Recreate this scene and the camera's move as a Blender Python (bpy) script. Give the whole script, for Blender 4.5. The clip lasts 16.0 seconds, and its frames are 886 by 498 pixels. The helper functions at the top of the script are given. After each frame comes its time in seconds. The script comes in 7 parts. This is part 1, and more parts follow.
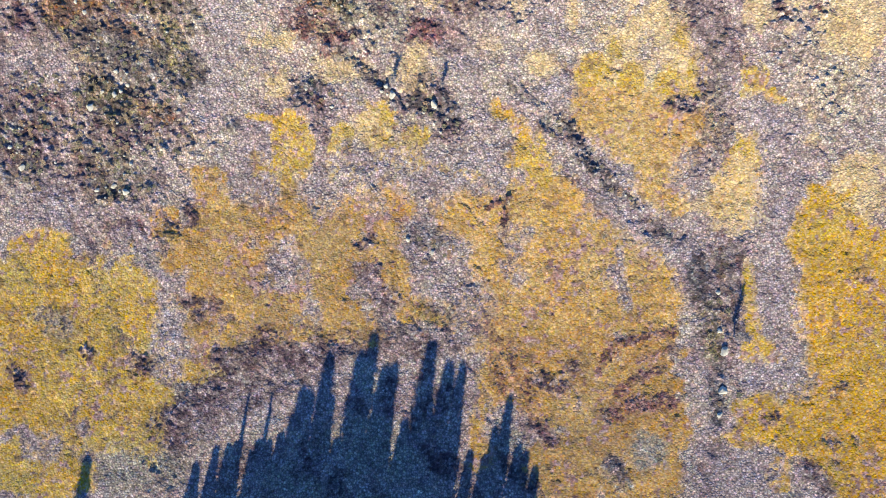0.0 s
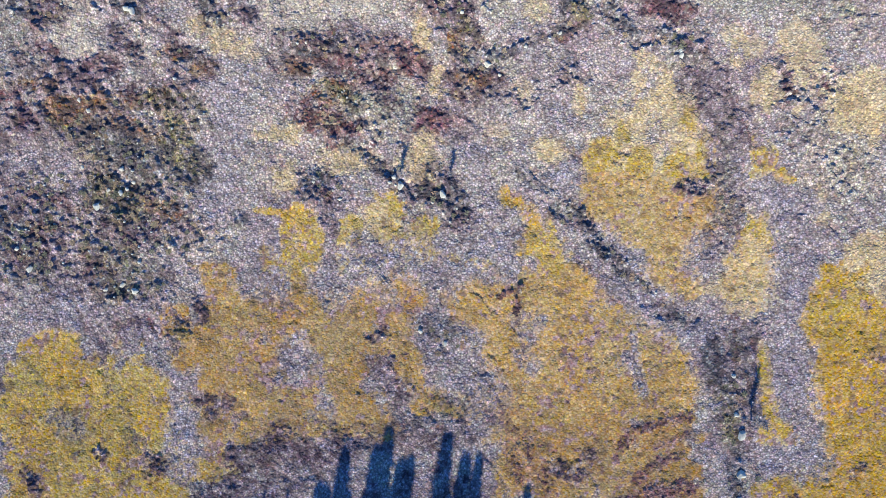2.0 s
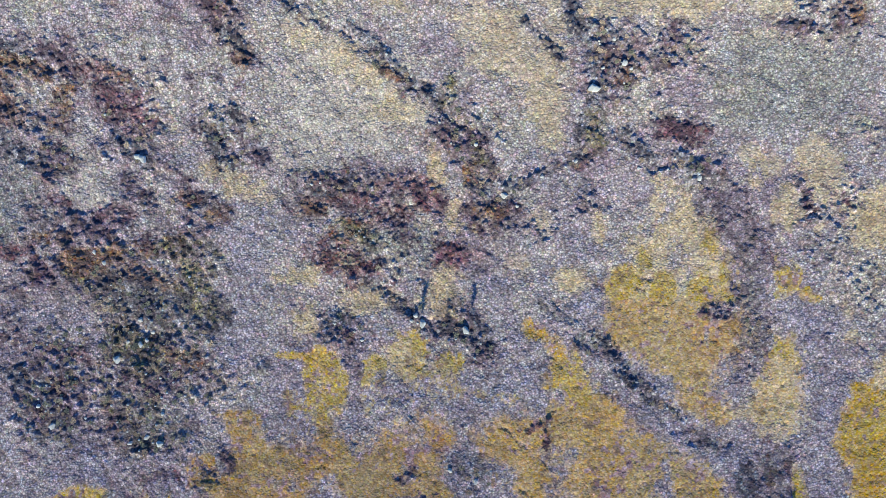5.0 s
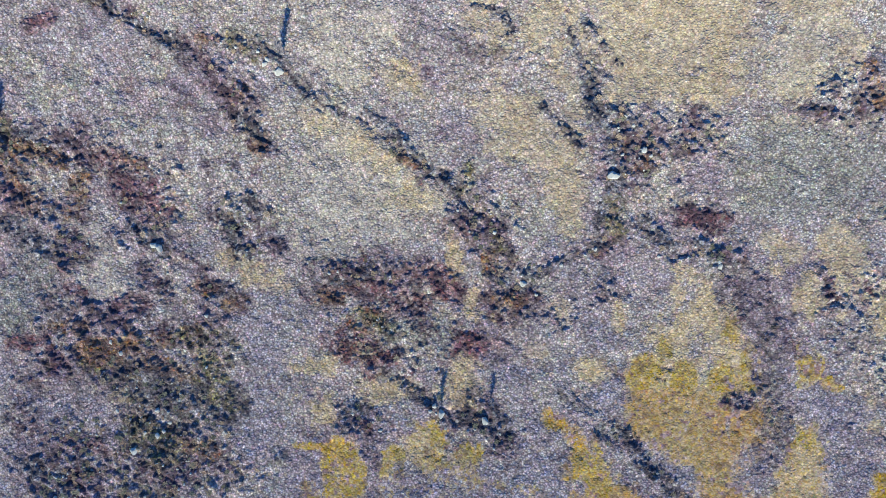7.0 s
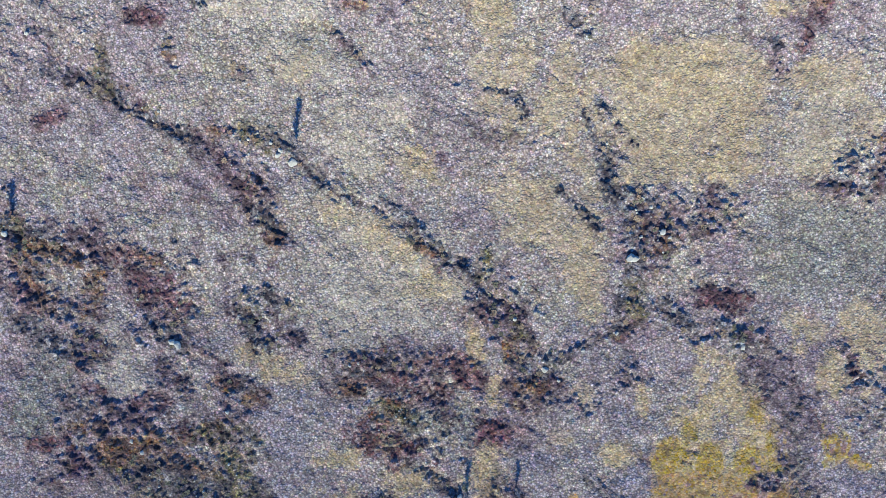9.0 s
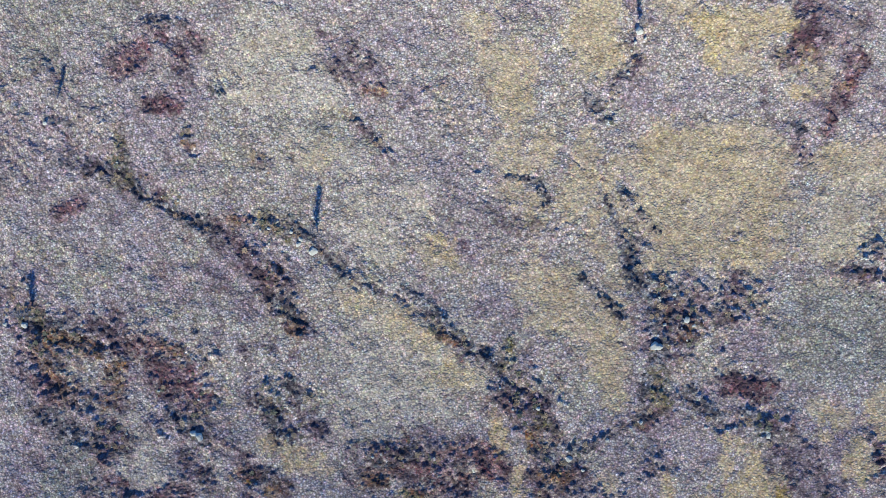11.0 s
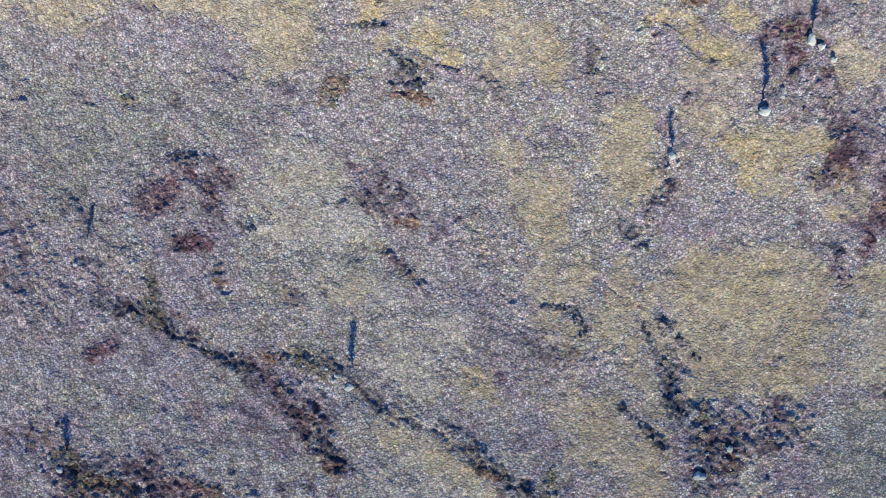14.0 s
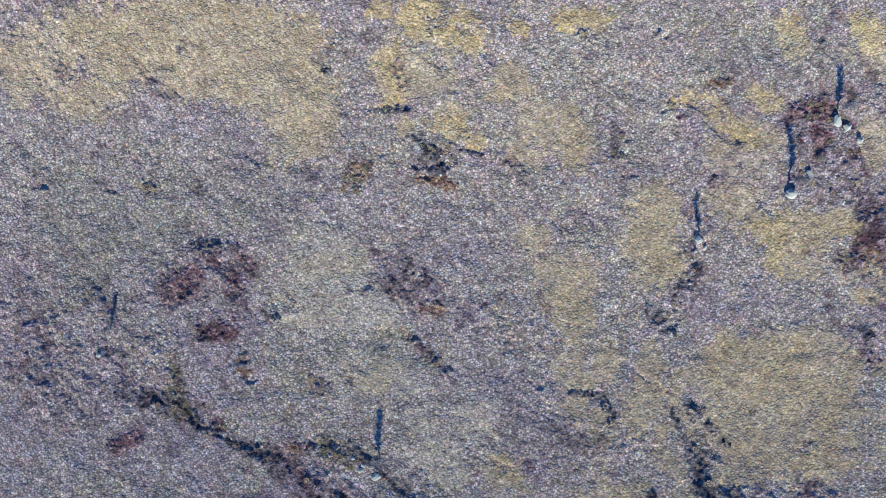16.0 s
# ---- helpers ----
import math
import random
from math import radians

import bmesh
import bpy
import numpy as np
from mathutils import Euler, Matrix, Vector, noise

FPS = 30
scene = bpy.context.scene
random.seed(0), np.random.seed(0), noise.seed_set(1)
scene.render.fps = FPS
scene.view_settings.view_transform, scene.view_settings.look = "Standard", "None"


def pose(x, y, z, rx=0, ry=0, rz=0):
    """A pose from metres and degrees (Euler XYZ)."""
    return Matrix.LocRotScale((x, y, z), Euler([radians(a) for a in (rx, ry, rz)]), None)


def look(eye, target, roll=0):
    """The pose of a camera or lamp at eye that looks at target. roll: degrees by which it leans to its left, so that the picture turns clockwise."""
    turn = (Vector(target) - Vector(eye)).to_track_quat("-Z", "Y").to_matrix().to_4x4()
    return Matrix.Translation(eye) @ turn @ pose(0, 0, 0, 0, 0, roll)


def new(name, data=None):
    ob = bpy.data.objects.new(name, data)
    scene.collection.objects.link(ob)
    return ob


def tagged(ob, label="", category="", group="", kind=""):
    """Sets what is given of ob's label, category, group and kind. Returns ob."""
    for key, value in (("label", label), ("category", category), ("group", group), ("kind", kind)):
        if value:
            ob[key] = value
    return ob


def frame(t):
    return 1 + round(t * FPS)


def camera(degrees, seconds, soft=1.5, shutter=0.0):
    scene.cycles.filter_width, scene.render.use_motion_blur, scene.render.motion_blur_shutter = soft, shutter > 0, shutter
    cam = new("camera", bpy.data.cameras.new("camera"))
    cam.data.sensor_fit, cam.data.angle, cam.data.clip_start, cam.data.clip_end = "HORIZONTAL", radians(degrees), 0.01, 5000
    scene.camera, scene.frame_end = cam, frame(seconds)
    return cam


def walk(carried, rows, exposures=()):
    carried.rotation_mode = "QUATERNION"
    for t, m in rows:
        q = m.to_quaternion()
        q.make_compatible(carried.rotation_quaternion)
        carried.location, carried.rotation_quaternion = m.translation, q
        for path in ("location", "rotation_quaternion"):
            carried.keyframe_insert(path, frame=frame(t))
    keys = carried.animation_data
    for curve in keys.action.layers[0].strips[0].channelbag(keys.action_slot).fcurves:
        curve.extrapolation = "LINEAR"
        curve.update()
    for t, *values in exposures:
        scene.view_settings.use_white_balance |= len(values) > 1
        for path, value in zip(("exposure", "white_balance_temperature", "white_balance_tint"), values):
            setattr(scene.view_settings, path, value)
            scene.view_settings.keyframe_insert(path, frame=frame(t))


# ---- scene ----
cam = camera(69.0, 16.0, soft=0.6)
PATH = [
    (0, (2.632, -2.462, 85.426), (2.612, -2.409, 83.427), -19.0),
    (0.5, (2.129, 0.439, 85.416), (2.11, 0.495, 83.417), -17.8),
    (1, (1.616, 3.352, 85.373), (1.6, 3.408, 83.374), -15.6),
    (1.5, (1.148, 6.268, 85.325), (1.132, 6.326, 83.326), -14.5),
    (2, (0.706, 9.199, 85.261), (0.691, 9.258, 83.262), -14.2),
    (2.5, (0.289, 12.08, 85.222), (0.274, 12.143, 83.223), -14.0),
    (3, (-0.121, 14.927, 85.183), (-0.137, 14.993, 83.184), -14.0),
    (3.5, (-0.557, 17.818, 85.14), (-0.573, 17.887, 83.141), -13.7),
    (4, (-1.007, 20.748, 85.108), (-1.022, 20.819, 83.109), -13.4),
    (6.3, (-2.866, 34.366, 84.826), (-2.883, 34.438, 82.827), -16.5),
    (6.5, (-3.032, 35.536, 84.816), (-3.051, 35.607, 82.818), -17.9),
    (7, (-3.445, 38.416, 84.769), (-3.465, 38.489, 82.77), -18.2),
    (7.5, (-3.876, 41.283, 84.732), (-3.896, 41.357, 82.733), -18.5),
    (8, (-4.345, 44.153, 84.703), (-4.364, 44.228, 82.705), -17.9),
    (8.5, (-4.852, 47.086, 84.653), (-4.87, 47.161, 82.655), -17.3),
    (9, (-5.343, 50.08, 84.657), (-5.359, 50.154, 82.658), -16.8),
    (9.2, (-5.524, 51.279, 84.665), (-5.538, 51.355, 82.666), -15.1),
    (11.3, (-7.279, 63.685, 84.618), (-7.3, 63.758, 82.62), -21.3),
    (11.5, (-7.444, 64.85, 84.616), (-7.465, 64.924, 82.617), -21.4),
    (11.7, (-7.602, 66.001, 84.604), (-7.625, 66.077, 82.606), -22.2),
    (12, (-7.845, 67.714, 84.587), (-7.868, 67.79, 82.588), -22.3),
    (12.5, (-8.288, 70.57, 84.566), (-8.311, 70.648, 82.568), -22.3),
    (13, (-8.761, 73.448, 84.522), (-8.785, 73.528, 82.523), -22.6),
    (13.5, (-9.214, 76.313, 84.464), (-9.238, 76.395, 82.466), -23.0),
    (14, (-9.668, 79.176, 84.44), (-9.693, 79.26, 82.442), -23.2),
    (14.5, (-10.137, 82.018, 84.421), (-10.162, 82.104, 82.423), -23.0),
    (15, (-10.623, 84.83, 84.412), (-10.648, 84.918, 82.414), -22.9),
    (15.5, (-11.137, 87.618, 84.397), (-11.162, 87.71, 82.4), -22.2),
    (16, (-11.653, 90.401, 84.392), (-11.677, 90.495, 82.395), -21.6),
]
walk(cam, [(t, look(eye, target, roll)) for t, eye, target, roll in PATH],
     exposures=[(0.0, 1.10, 6240, 12), (1.0, 1.02, 5760, 12), (2.5, 0.91, 5370, 11), (4.0, 0.82, 5180, 10),
                (7.0, 0.78, 5220, 9), (12.0, 0.71, 5260, 9), (16.0, 0.59, 5200, 10)])

# ---- light: a clear sky and a low sun in the south
SUN_UP, SUN_TURN = 32.0, 8.0
world = bpy.data.worlds.new("sky")
scene.world = world
world.use_nodes = True
wn = world.node_tree.nodes
sky = wn.new("ShaderNodeTexSky")
sky.sky_type, sky.sun_disc = "NISHITA", False
sky.sun_elevation, sky.sun_rotation = radians(SUN_UP), radians(180 + SUN_TURN)
sky.air_density, sky.dust_density, sky.ozone_density = 1.0, 0.0, 10.0
sky.altitude = 4000
wn["Background"].inputs["Strength"].default_value = 0.168
deep = wn.new("ShaderNodeHueSaturation")
deep.inputs["Saturation"].default_value = 1.02
world.node_tree.links.new(sky.outputs[0], deep.inputs["Color"])
world.node_tree.links.new(deep.outputs[0], wn["Background"].inputs["Color"])
sun = new("sun", bpy.data.lights.new("sun", "SUN"))
sun.data.energy, sun.data.angle, sun.data.color = 5.0, radians(0.9), (1.0, 0.84, 0.60)
reach = 200 / math.tan(radians(SUN_UP))
sun.matrix_world = look((-reach * math.sin(radians(SUN_TURN)), -reach * math.cos(radians(SUN_TURN)), 200), (0, 0, 0))


# ---- materials
def plant(name, colours=None, grain=9.0, bump=0.6, rough=0.9, drift=0.35, blotch=None, tuft=0.0, vary=0.3, swell=0.35, tints=(0.03, 0.35), gap_shade=0.0, melt=0.0):
    """A matt plant cover: one colour for each clump, fine grain, slow drift of tone and, if given, dead blotches."""
    m = bpy.data.materials.new(name)
    m.use_nodes = True
    t = m.node_tree
    n, link = t.nodes, t.links.new
    bsdf = n["Principled BSDF"]
    bsdf.inputs["Roughness"].default_value = rough
    bsdf.inputs["Specular IOR Level"].default_value = 0.15
    bsdf.inputs["Diffuse Roughness"].default_value = 1.0
    at = n.new("ShaderNodeAttribute")
    if colours is None:
        # what grows at each place, as laid out in COVER below
        at.attribute_name = "cover"
        ground_colour = at.outputs["Color"]
    else:
        at.attribute_name = "clump"
        ramp = n.new("ShaderNodeValToRGB")
        while len(ramp.color_ramp.elements) < len(colours):
            ramp.color_ramp.elements.new(0.5)
        for i, (e, c) in enumerate(zip(ramp.color_ramp.elements, colours)):
            e.position, e.color = i / max(1, len(colours) - 1), (*c, 1)
        link(at.outputs["Fac"], ramp.inputs[0])
        ground_colour = ramp.outputs[0]
    co = n.new("ShaderNodeTexCoord")

    def noise_at(scale, detail):
        tex = n.new("ShaderNodeTexNoise")
        tex.inputs["Scale"].default_value, tex.inputs["Detail"].default_value = scale, detail
        link(co.outputs["Object"], tex.inputs["Vector"])
        return tex

    fine, slow = noise_at(grain, 4.0), noise_at(0.13, 3.0)
    spread = n.new("ShaderNodeMapRange")
    for i, v in zip((1, 2, 3, 4), (0.28, 0.72, 0.86, 1.14)):
        spread.inputs[i].default_value = v
    link(fine.outputs["Fac"], spread.inputs[0])
    wide = n.new("ShaderNodeMapRange")
    for i, v in zip((1, 2, 3, 4), (0.3, 0.7, 1 - drift, 1 + drift)):
        wide.inputs[i].default_value = v
    link(slow.outputs["Fac"], wide.inputs[0])
    amount = n.new("ShaderNodeMath")
    amount.operation = "MULTIPLY"
    link(spread.outputs[0], amount.inputs[0])
    link(wide.outputs[0], amount.inputs[1])
    colour = ground_colour
    if blotch:
        patchy = noise_at(0.55, 2.5)
        cut = n.new("ShaderNodeMapRange")
        for i, v in zip((1, 2, 3, 4), (0.60, 0.68, 0.0, 0.8)):
            cut.inputs[i].default_value = v
        link(patchy.outputs["Fac"], cut.inputs[0])
        dead = n.new("ShaderNodeMix")
        dead.data_type = "RGBA"
        dead.inputs["B"].default_value = (*blotch, 1)
        dead.inputs[7].default_value = (*blotch, 1)
        link(cut.outputs[0], dead.inputs[0])
        link(colour, dead.inputs[6])
        colour = dead.outputs[2]
    mul = n.new("ShaderNodeVectorMath")
    mul.operation = "SCALE"
    link(colour, mul.inputs[0])
    link(amount.outputs[0], mul.inputs["Scale"])
    link(mul.outputs[0], bsdf.inputs["Base Color"])
    relief = n.new("ShaderNodeBump")
    relief.inputs["Strength"].default_value, relief.inputs["Distance"].default_value = bump, 0.07
    link(fine.outputs["Fac"], relief.inputs["Height"])
    if tuft:
        # single tufts, each a small dome of its own tone
        cells = n.new("ShaderNodeTexVoronoi")
        cells.inputs["Scale"].default_value, cells.inputs["Randomness"].default_value = tuft, 0.9
        if melt:
            cells.feature = "SMOOTH_F1"
            cells.inputs["Smoothness"].default_value = melt
        bend = noise_at(tuft * 1.5, 2.0)
        warp = n.new("ShaderNodeVectorMath")
        warp.operation = "MULTIPLY_ADD"
        warp.inputs[1].default_value = (0.8 / tuft,) * 3
        link(bend.outputs["Color"], warp.inputs[0])
        link(co.outputs["Object"], warp.inputs[2])
        link(warp.outputs[0], cells.inputs["Vector"])
        dome = n.new("ShaderNodeBump")
        dome.invert = True
        dome.inputs["Strength"].default_value, dome.inputs["Distance"].default_value = swell, 0.9 / tuft
        link(cells.outputs["Distance"], dome.inputs["Height"])
        link(relief.outputs[0], dome.inputs["Normal"])
        link(dome.outputs[0], bsdf.inputs["Normal"])
        split = n.new("ShaderNodeSeparateColor")
        link(cells.outputs["Color"], split.inputs[0])
        own = n.new("ShaderNodeMapRange")
        for i, v in zip((1, 2, 3, 4), (0.0, 1.0, 1 - vary, 1 + vary)):
            own.inputs[i].default_value = v
        link(split.outputs[0], own.inputs[0])
        both = n.new("ShaderNodeMath")
        both.operation = "MULTIPLY"
        link(amount.outputs[0], both.inputs[0])
        link(own.outputs[0], both.inputs[1])
        link(both.outputs[0], mul.inputs["Scale"])
        # a little drift of hue from tuft to tuft
        hue = n.new("ShaderNodeHueSaturation")
        turn = n.new("ShaderNodeMapRange")
        for i, v in zip((1, 2, 3, 4), (0.0, 1.0, 0.5 - tints[0], 0.5 + tints[0])):
            turn.inputs[i].default_value = v
        link(split.outputs[1], turn.inputs[0])
        link(turn.outputs[0], hue.inputs["Hue"])
        deep = n.new("ShaderNodeMapRange")
        for i, v in zip((1, 2, 3, 4), (0.0, 1.0, 1 - tints[1], 1 + tints[1])):
            deep.inputs[i].default_value = v
        link(split.outputs[2], deep.inputs[0])
        link(deep.outputs[0], hue.inputs["Saturation"])
        # dark brown painted in between the tufts: the shade of the gaps, with some stems and litter
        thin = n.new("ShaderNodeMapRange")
        for i, v in zip((1, 2, 3, 4), (0.26, 0.60, 0.0, gap_shade)):
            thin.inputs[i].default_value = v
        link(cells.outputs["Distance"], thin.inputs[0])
        shaded = n.new("ShaderNodeMix")
        shaded.data_type = "RGBA"
        shaded.inputs[7].default_value = (0.065, 0.048, 0.05, 1)
        link(thin.outputs[0], shaded.inputs[0])
        link(colour, shaded.inputs[6])
        link(shaded.outputs[2], hue.inputs["Color"])
        link(hue.outputs[0], mul.inputs[0])
    else:
        link(relief.outputs[0], bsdf.inputs["Normal"])
    return m


HEATH = plant("heath", grain=9.0, bump=0.5, drift=0.05, tuft=3.5, vary=0.36, swell=0.58, tints=(0.02, 0.25), gap_shade=0.60)
MOSS = plant("moss", grain=8.0, bump=0.4, drift=0.06, tuft=3.6, vary=0.2, swell=0.5, tints=(0.014, 0.18), gap_shade=0.2, melt=0.3, blotch=(0.20, 0.135, 0.065))
GRASS = plant("grass", grain=8.0, bump=0.5, drift=0.05, tuft=3.5, vary=0.24, swell=0.6, tints=(0.012, 0.15), gap_shade=0.36, melt=0.2)
TWIGS = plant("dwarf_heather", grain=10.0, bump=0.4, drift=0.15, tuft=2.4, vary=0.5, swell=0.7, tints=(0.03, 0.3), gap_shade=0.5)
# heath, from old heather to bleached grass and grey green sedge
RAMP = np.array([(0.055, 0.04, 0.048), (0.174, 0.133, 0.14), (0.342, 0.284, 0.252), (0.425, 0.378, 0.31), (0.405, 0.345, 0.245), (0.33, 0.315, 0.235)])
# shoots of the dark stretches: plum, maroon, rust, olive, slate
DARKS = np.array([(0.09, 0.052, 0.075), (0.16, 0.072, 0.068), (0.175, 0.10, 0.045), (0.085, 0.088, 0.038), (0.055, 0.064, 0.072)])
SHADES = {
    "moss_mustard": ((0.259, 0.171, 0.0677), (0.376, 0.258, 0.0846), (0.442, 0.318, 0.127)),
    "moss_ochre": ((0.216, 0.137, 0.0564), (0.338, 0.221, 0.0714), (0.423, 0.293, 0.103)),
    "moss_gold": ((0.282, 0.174, 0.0376), (0.39, 0.25, 0.0395), (0.451, 0.308, 0.0658)),
    "moss_yellow": ((0.275, 0.185, 0.05), (0.385, 0.27, 0.06), (0.445, 0.335, 0.095)),
    "tussock": ((0.35, 0.265, 0.12), (0.45, 0.355, 0.16), (0.53, 0.435, 0.21)),
    "straw": ((0.34, 0.26, 0.135), (0.44, 0.345, 0.17), (0.53, 0.435, 0.24)),
    "fawn": ((0.31, 0.25, 0.15), (0.405, 0.332, 0.19), (0.475, 0.40, 0.25)),
    "pale": ((0.34, 0.30, 0.21), (0.41, 0.365, 0.26), (0.47, 0.425, 0.31)),
    "lilac": ((0.18, 0.148, 0.146), (0.345, 0.30, 0.28), (0.47, 0.42, 0.378)),
    "sedge": ((0.19, 0.19, 0.145), (0.30, 0.29, 0.215), (0.40, 0.385, 0.29)),
    "plum": ((0.04, 0.027, 0.035), (0.11, 0.07, 0.08), (0.36, 0.295, 0.285)),
    "olive": ((0.034, 0.036, 0.022), (0.115, 0.105, 0.042), (0.32, 0.28, 0.13)),
    # slate: a blue dark, mostly painted shade in gullies and hollows
    "slate": ((0.025, 0.03, 0.038), (0.075, 0.085, 0.09), (0.33, 0.32, 0.29)),
    "rust": ((0.075, 0.048, 0.03), (0.195, 0.11, 0.055), (0.32, 0.215, 0.11)),
    "red": ((0.06, 0.032, 0.037), (0.16, 0.075, 0.072), (0.30, 0.19, 0.165)),
}
MATS = {k: MOSS if k.startswith("moss") else TWIGS if k in ("rust", "red") else GRASS for k in SHADES}
SHRUB = plant("shrub_leaves", [(0.14, 0.15, 0.10), (0.25, 0.24, 0.14), (0.33, 0.21, 0.13), (0.46, 0.40, 0.24)], grain=16)
NEEDLES = plant("spruce_needles", [(0.015, 0.028, 0.014), (0.035, 0.055, 0.025)], grain=20)
BARK = plant("bark", [(0.22, 0.20, 0.18), (0.36, 0.33, 0.30)], grain=14)
STONE = plant("pale_granite", [(0.33, 0.335, 0.26), (0.54, 0.54, 0.44)], grain=7, bump=0.35, rough=0.8, drift=0.25)


# ---- the lie of the land
STEP, CELL = 0.15, 0.31                     # spacing of the fine sheet; size of one heath clump
X0, X1, Y0, Y1 = -76.0, 62.0, -40.0, 138.0  # the fine sheet
rng = np.random.default_rng(7)


def wander(x, y, size, seed, octaves=3):
    """Smooth noise between about -1 and 1 at the places x, y; size: metres from hump to hump."""
    out, amp, total = 0.0, 1.0, 0.0
    for k in range(octaves):
        lattice = np.random.default_rng(seed + 31 * k).random((256, 256)) * 2 - 1
        u, v = x / size + 17.3 * k + 500, y / size + 9.1 * k + 500
        i, j = np.floor(u).astype(int), np.floor(v).astype(int)
        fu, fv = u - i, v - j
        fu, fv = fu * fu * (3 - 2 * fu), fv * fv * (3 - 2 * fv)
        a, b = lattice[i % 256, j % 256], lattice[(i + 1) % 256, j % 256]
        c, d = lattice[i % 256, (j + 1) % 256], lattice[(i + 1) % 256, (j + 1) % 256]
        out = out + amp * ((a * (1 - fu) + b * fu) * (1 - fv) + (c * (1 - fu) + d * fu) * fv)
        total, amp, size = total + amp, amp * 0.55, size / 2.1
    return out / total * 1.5


# streaks of old heather run from north-west to south-east
def streak(x, y, seed, size=1.5):
    c, t = math.cos(radians(-58)), math.sin(radians(-58))
    return wander((x * c + y * t) / 2.6, (-x * t + y * c), size, seed, 3)


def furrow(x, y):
    """Narrow furrows between the hummocks, 0 to 1."""
    return np.clip(1.1 - np.abs(streak(x, y, 516, 4.2) + 0.15 * wander(x, y, 1.1, 518, 2)) * 5, 0, 1) * np.clip(0.1 + 1.3 * wander(x, y, 5, 17, 2), 0, 1)


# clump centres on a shaken lattice
NI, NJ = int((X1 - X0) / CELL) + 3, int((Y1 - Y0) / CELL) + 3
CI, CJ = np.meshgrid(np.arange(NI), np.arange(NJ), indexing="ij")
CX = X0 + (CI - 1 + 0.5 + (rng.random((NI, NJ)) - 0.5) * 0.85) * CELL
CY = Y0 + (CJ - 1 + 0.5 + (rng.random((NI, NJ)) - 0.5) * 0.85) * CELL
CR = rng.random((NI, NJ))                   # the clump's own chance
CH = 0.025 + 0.06 * rng.random((NI, NJ)) ** 1.3
FURROW = furrow(CX, CY)


def inside(x, y, lobes, ragged=0.32, seed=1):
    """Above zero inside the lobes (x, y, half length, half width, turn), with a wandering edge."""
    f = np.full(np.shape(x), -9.0)
    for cx, cy, rx, ry, a in lobes:
        c, s = math.cos(radians(a)), math.sin(radians(a))
        u, v = ((x - cx) * c + (y - cy) * s) / rx, (-(x - cx) * s + (y - cy) * c) / ry
        d = 1 - np.sqrt(u * u + v * v)
        # lobes melt into one another
        f = np.where(np.maximum(f, d) > -0.6, np.log(np.exp(6 * np.maximum(f, -3)) + np.exp(6 * np.maximum(d, -3))) / 6, np.maximum(f, d))
    return f + ragged * (0.7 * wander(x, y, 3.2, seed, 3) + 0.55 * wander(x, y, 0.9, seed + 5, 2))


TONES = {k: np.zeros((NI, NJ)) for k in ("dark", "pale", "green", "warm")}
OPEN = np.zeros((NI, NJ))
GULLIES = []
PATCHES = []
TAKEN = np.full((NI, NJ), -1)
LAYERS = []                                  # kind, stretch of the lattice, share of the ground that the kind takes


def stretch(lobes, reach=1.7):
    """The part of the clump lattice round the lobes."""
    a = min(c[0] - reach * max(c[2:4]) - 2 for c in lobes), min(c[1] - reach * max(c[2:4]) - 2 for c in lobes)
    b = max(c[0] + reach * max(c[2:4]) + 2 for c in lobes), max(c[1] + reach * max(c[2:4]) + 2 for c in lobes)
    i, j = int(max(0, (a[0] - X0) / CELL)), int(max(0, (a[1] - Y0) / CELL))
    return slice(i, max(i + 1, int((b[0] - X0) / CELL) + 2)), slice(j, max(j + 1, int((b[1] - Y0) / CELL) + 2))


def tone(kind, lobes, weight=1.0):
    """A soft stretch of heath where one kind of clump is more common."""
    at = stretch(lobes, 2.2)
    f = inside(CX[at], CY[at], lobes, 0.5, 40 + len(kind))
    TONES[kind][at] = np.maximum(TONES[kind][at], weight * np.clip(0.5 + 1.1 * f, 0, 1))


def lighten(lobes):
    """A stretch of heath set lighter to fit the camera's view: fewer dark clumps, more pale ones."""
    w = np.clip(0.6 + 1.1 * inside(CX, CY, lobes, 0.5, 47), 0, 1)
    np.maximum(OPEN, w, out=OPEN)
    TONES["dark"] *= 1 - 0.75 * w
    TONES["pale"] = np.maximum(TONES["pale"], 0.6 * w)


def gully(width, depth, places):
    GULLIES.append((width, depth, places))


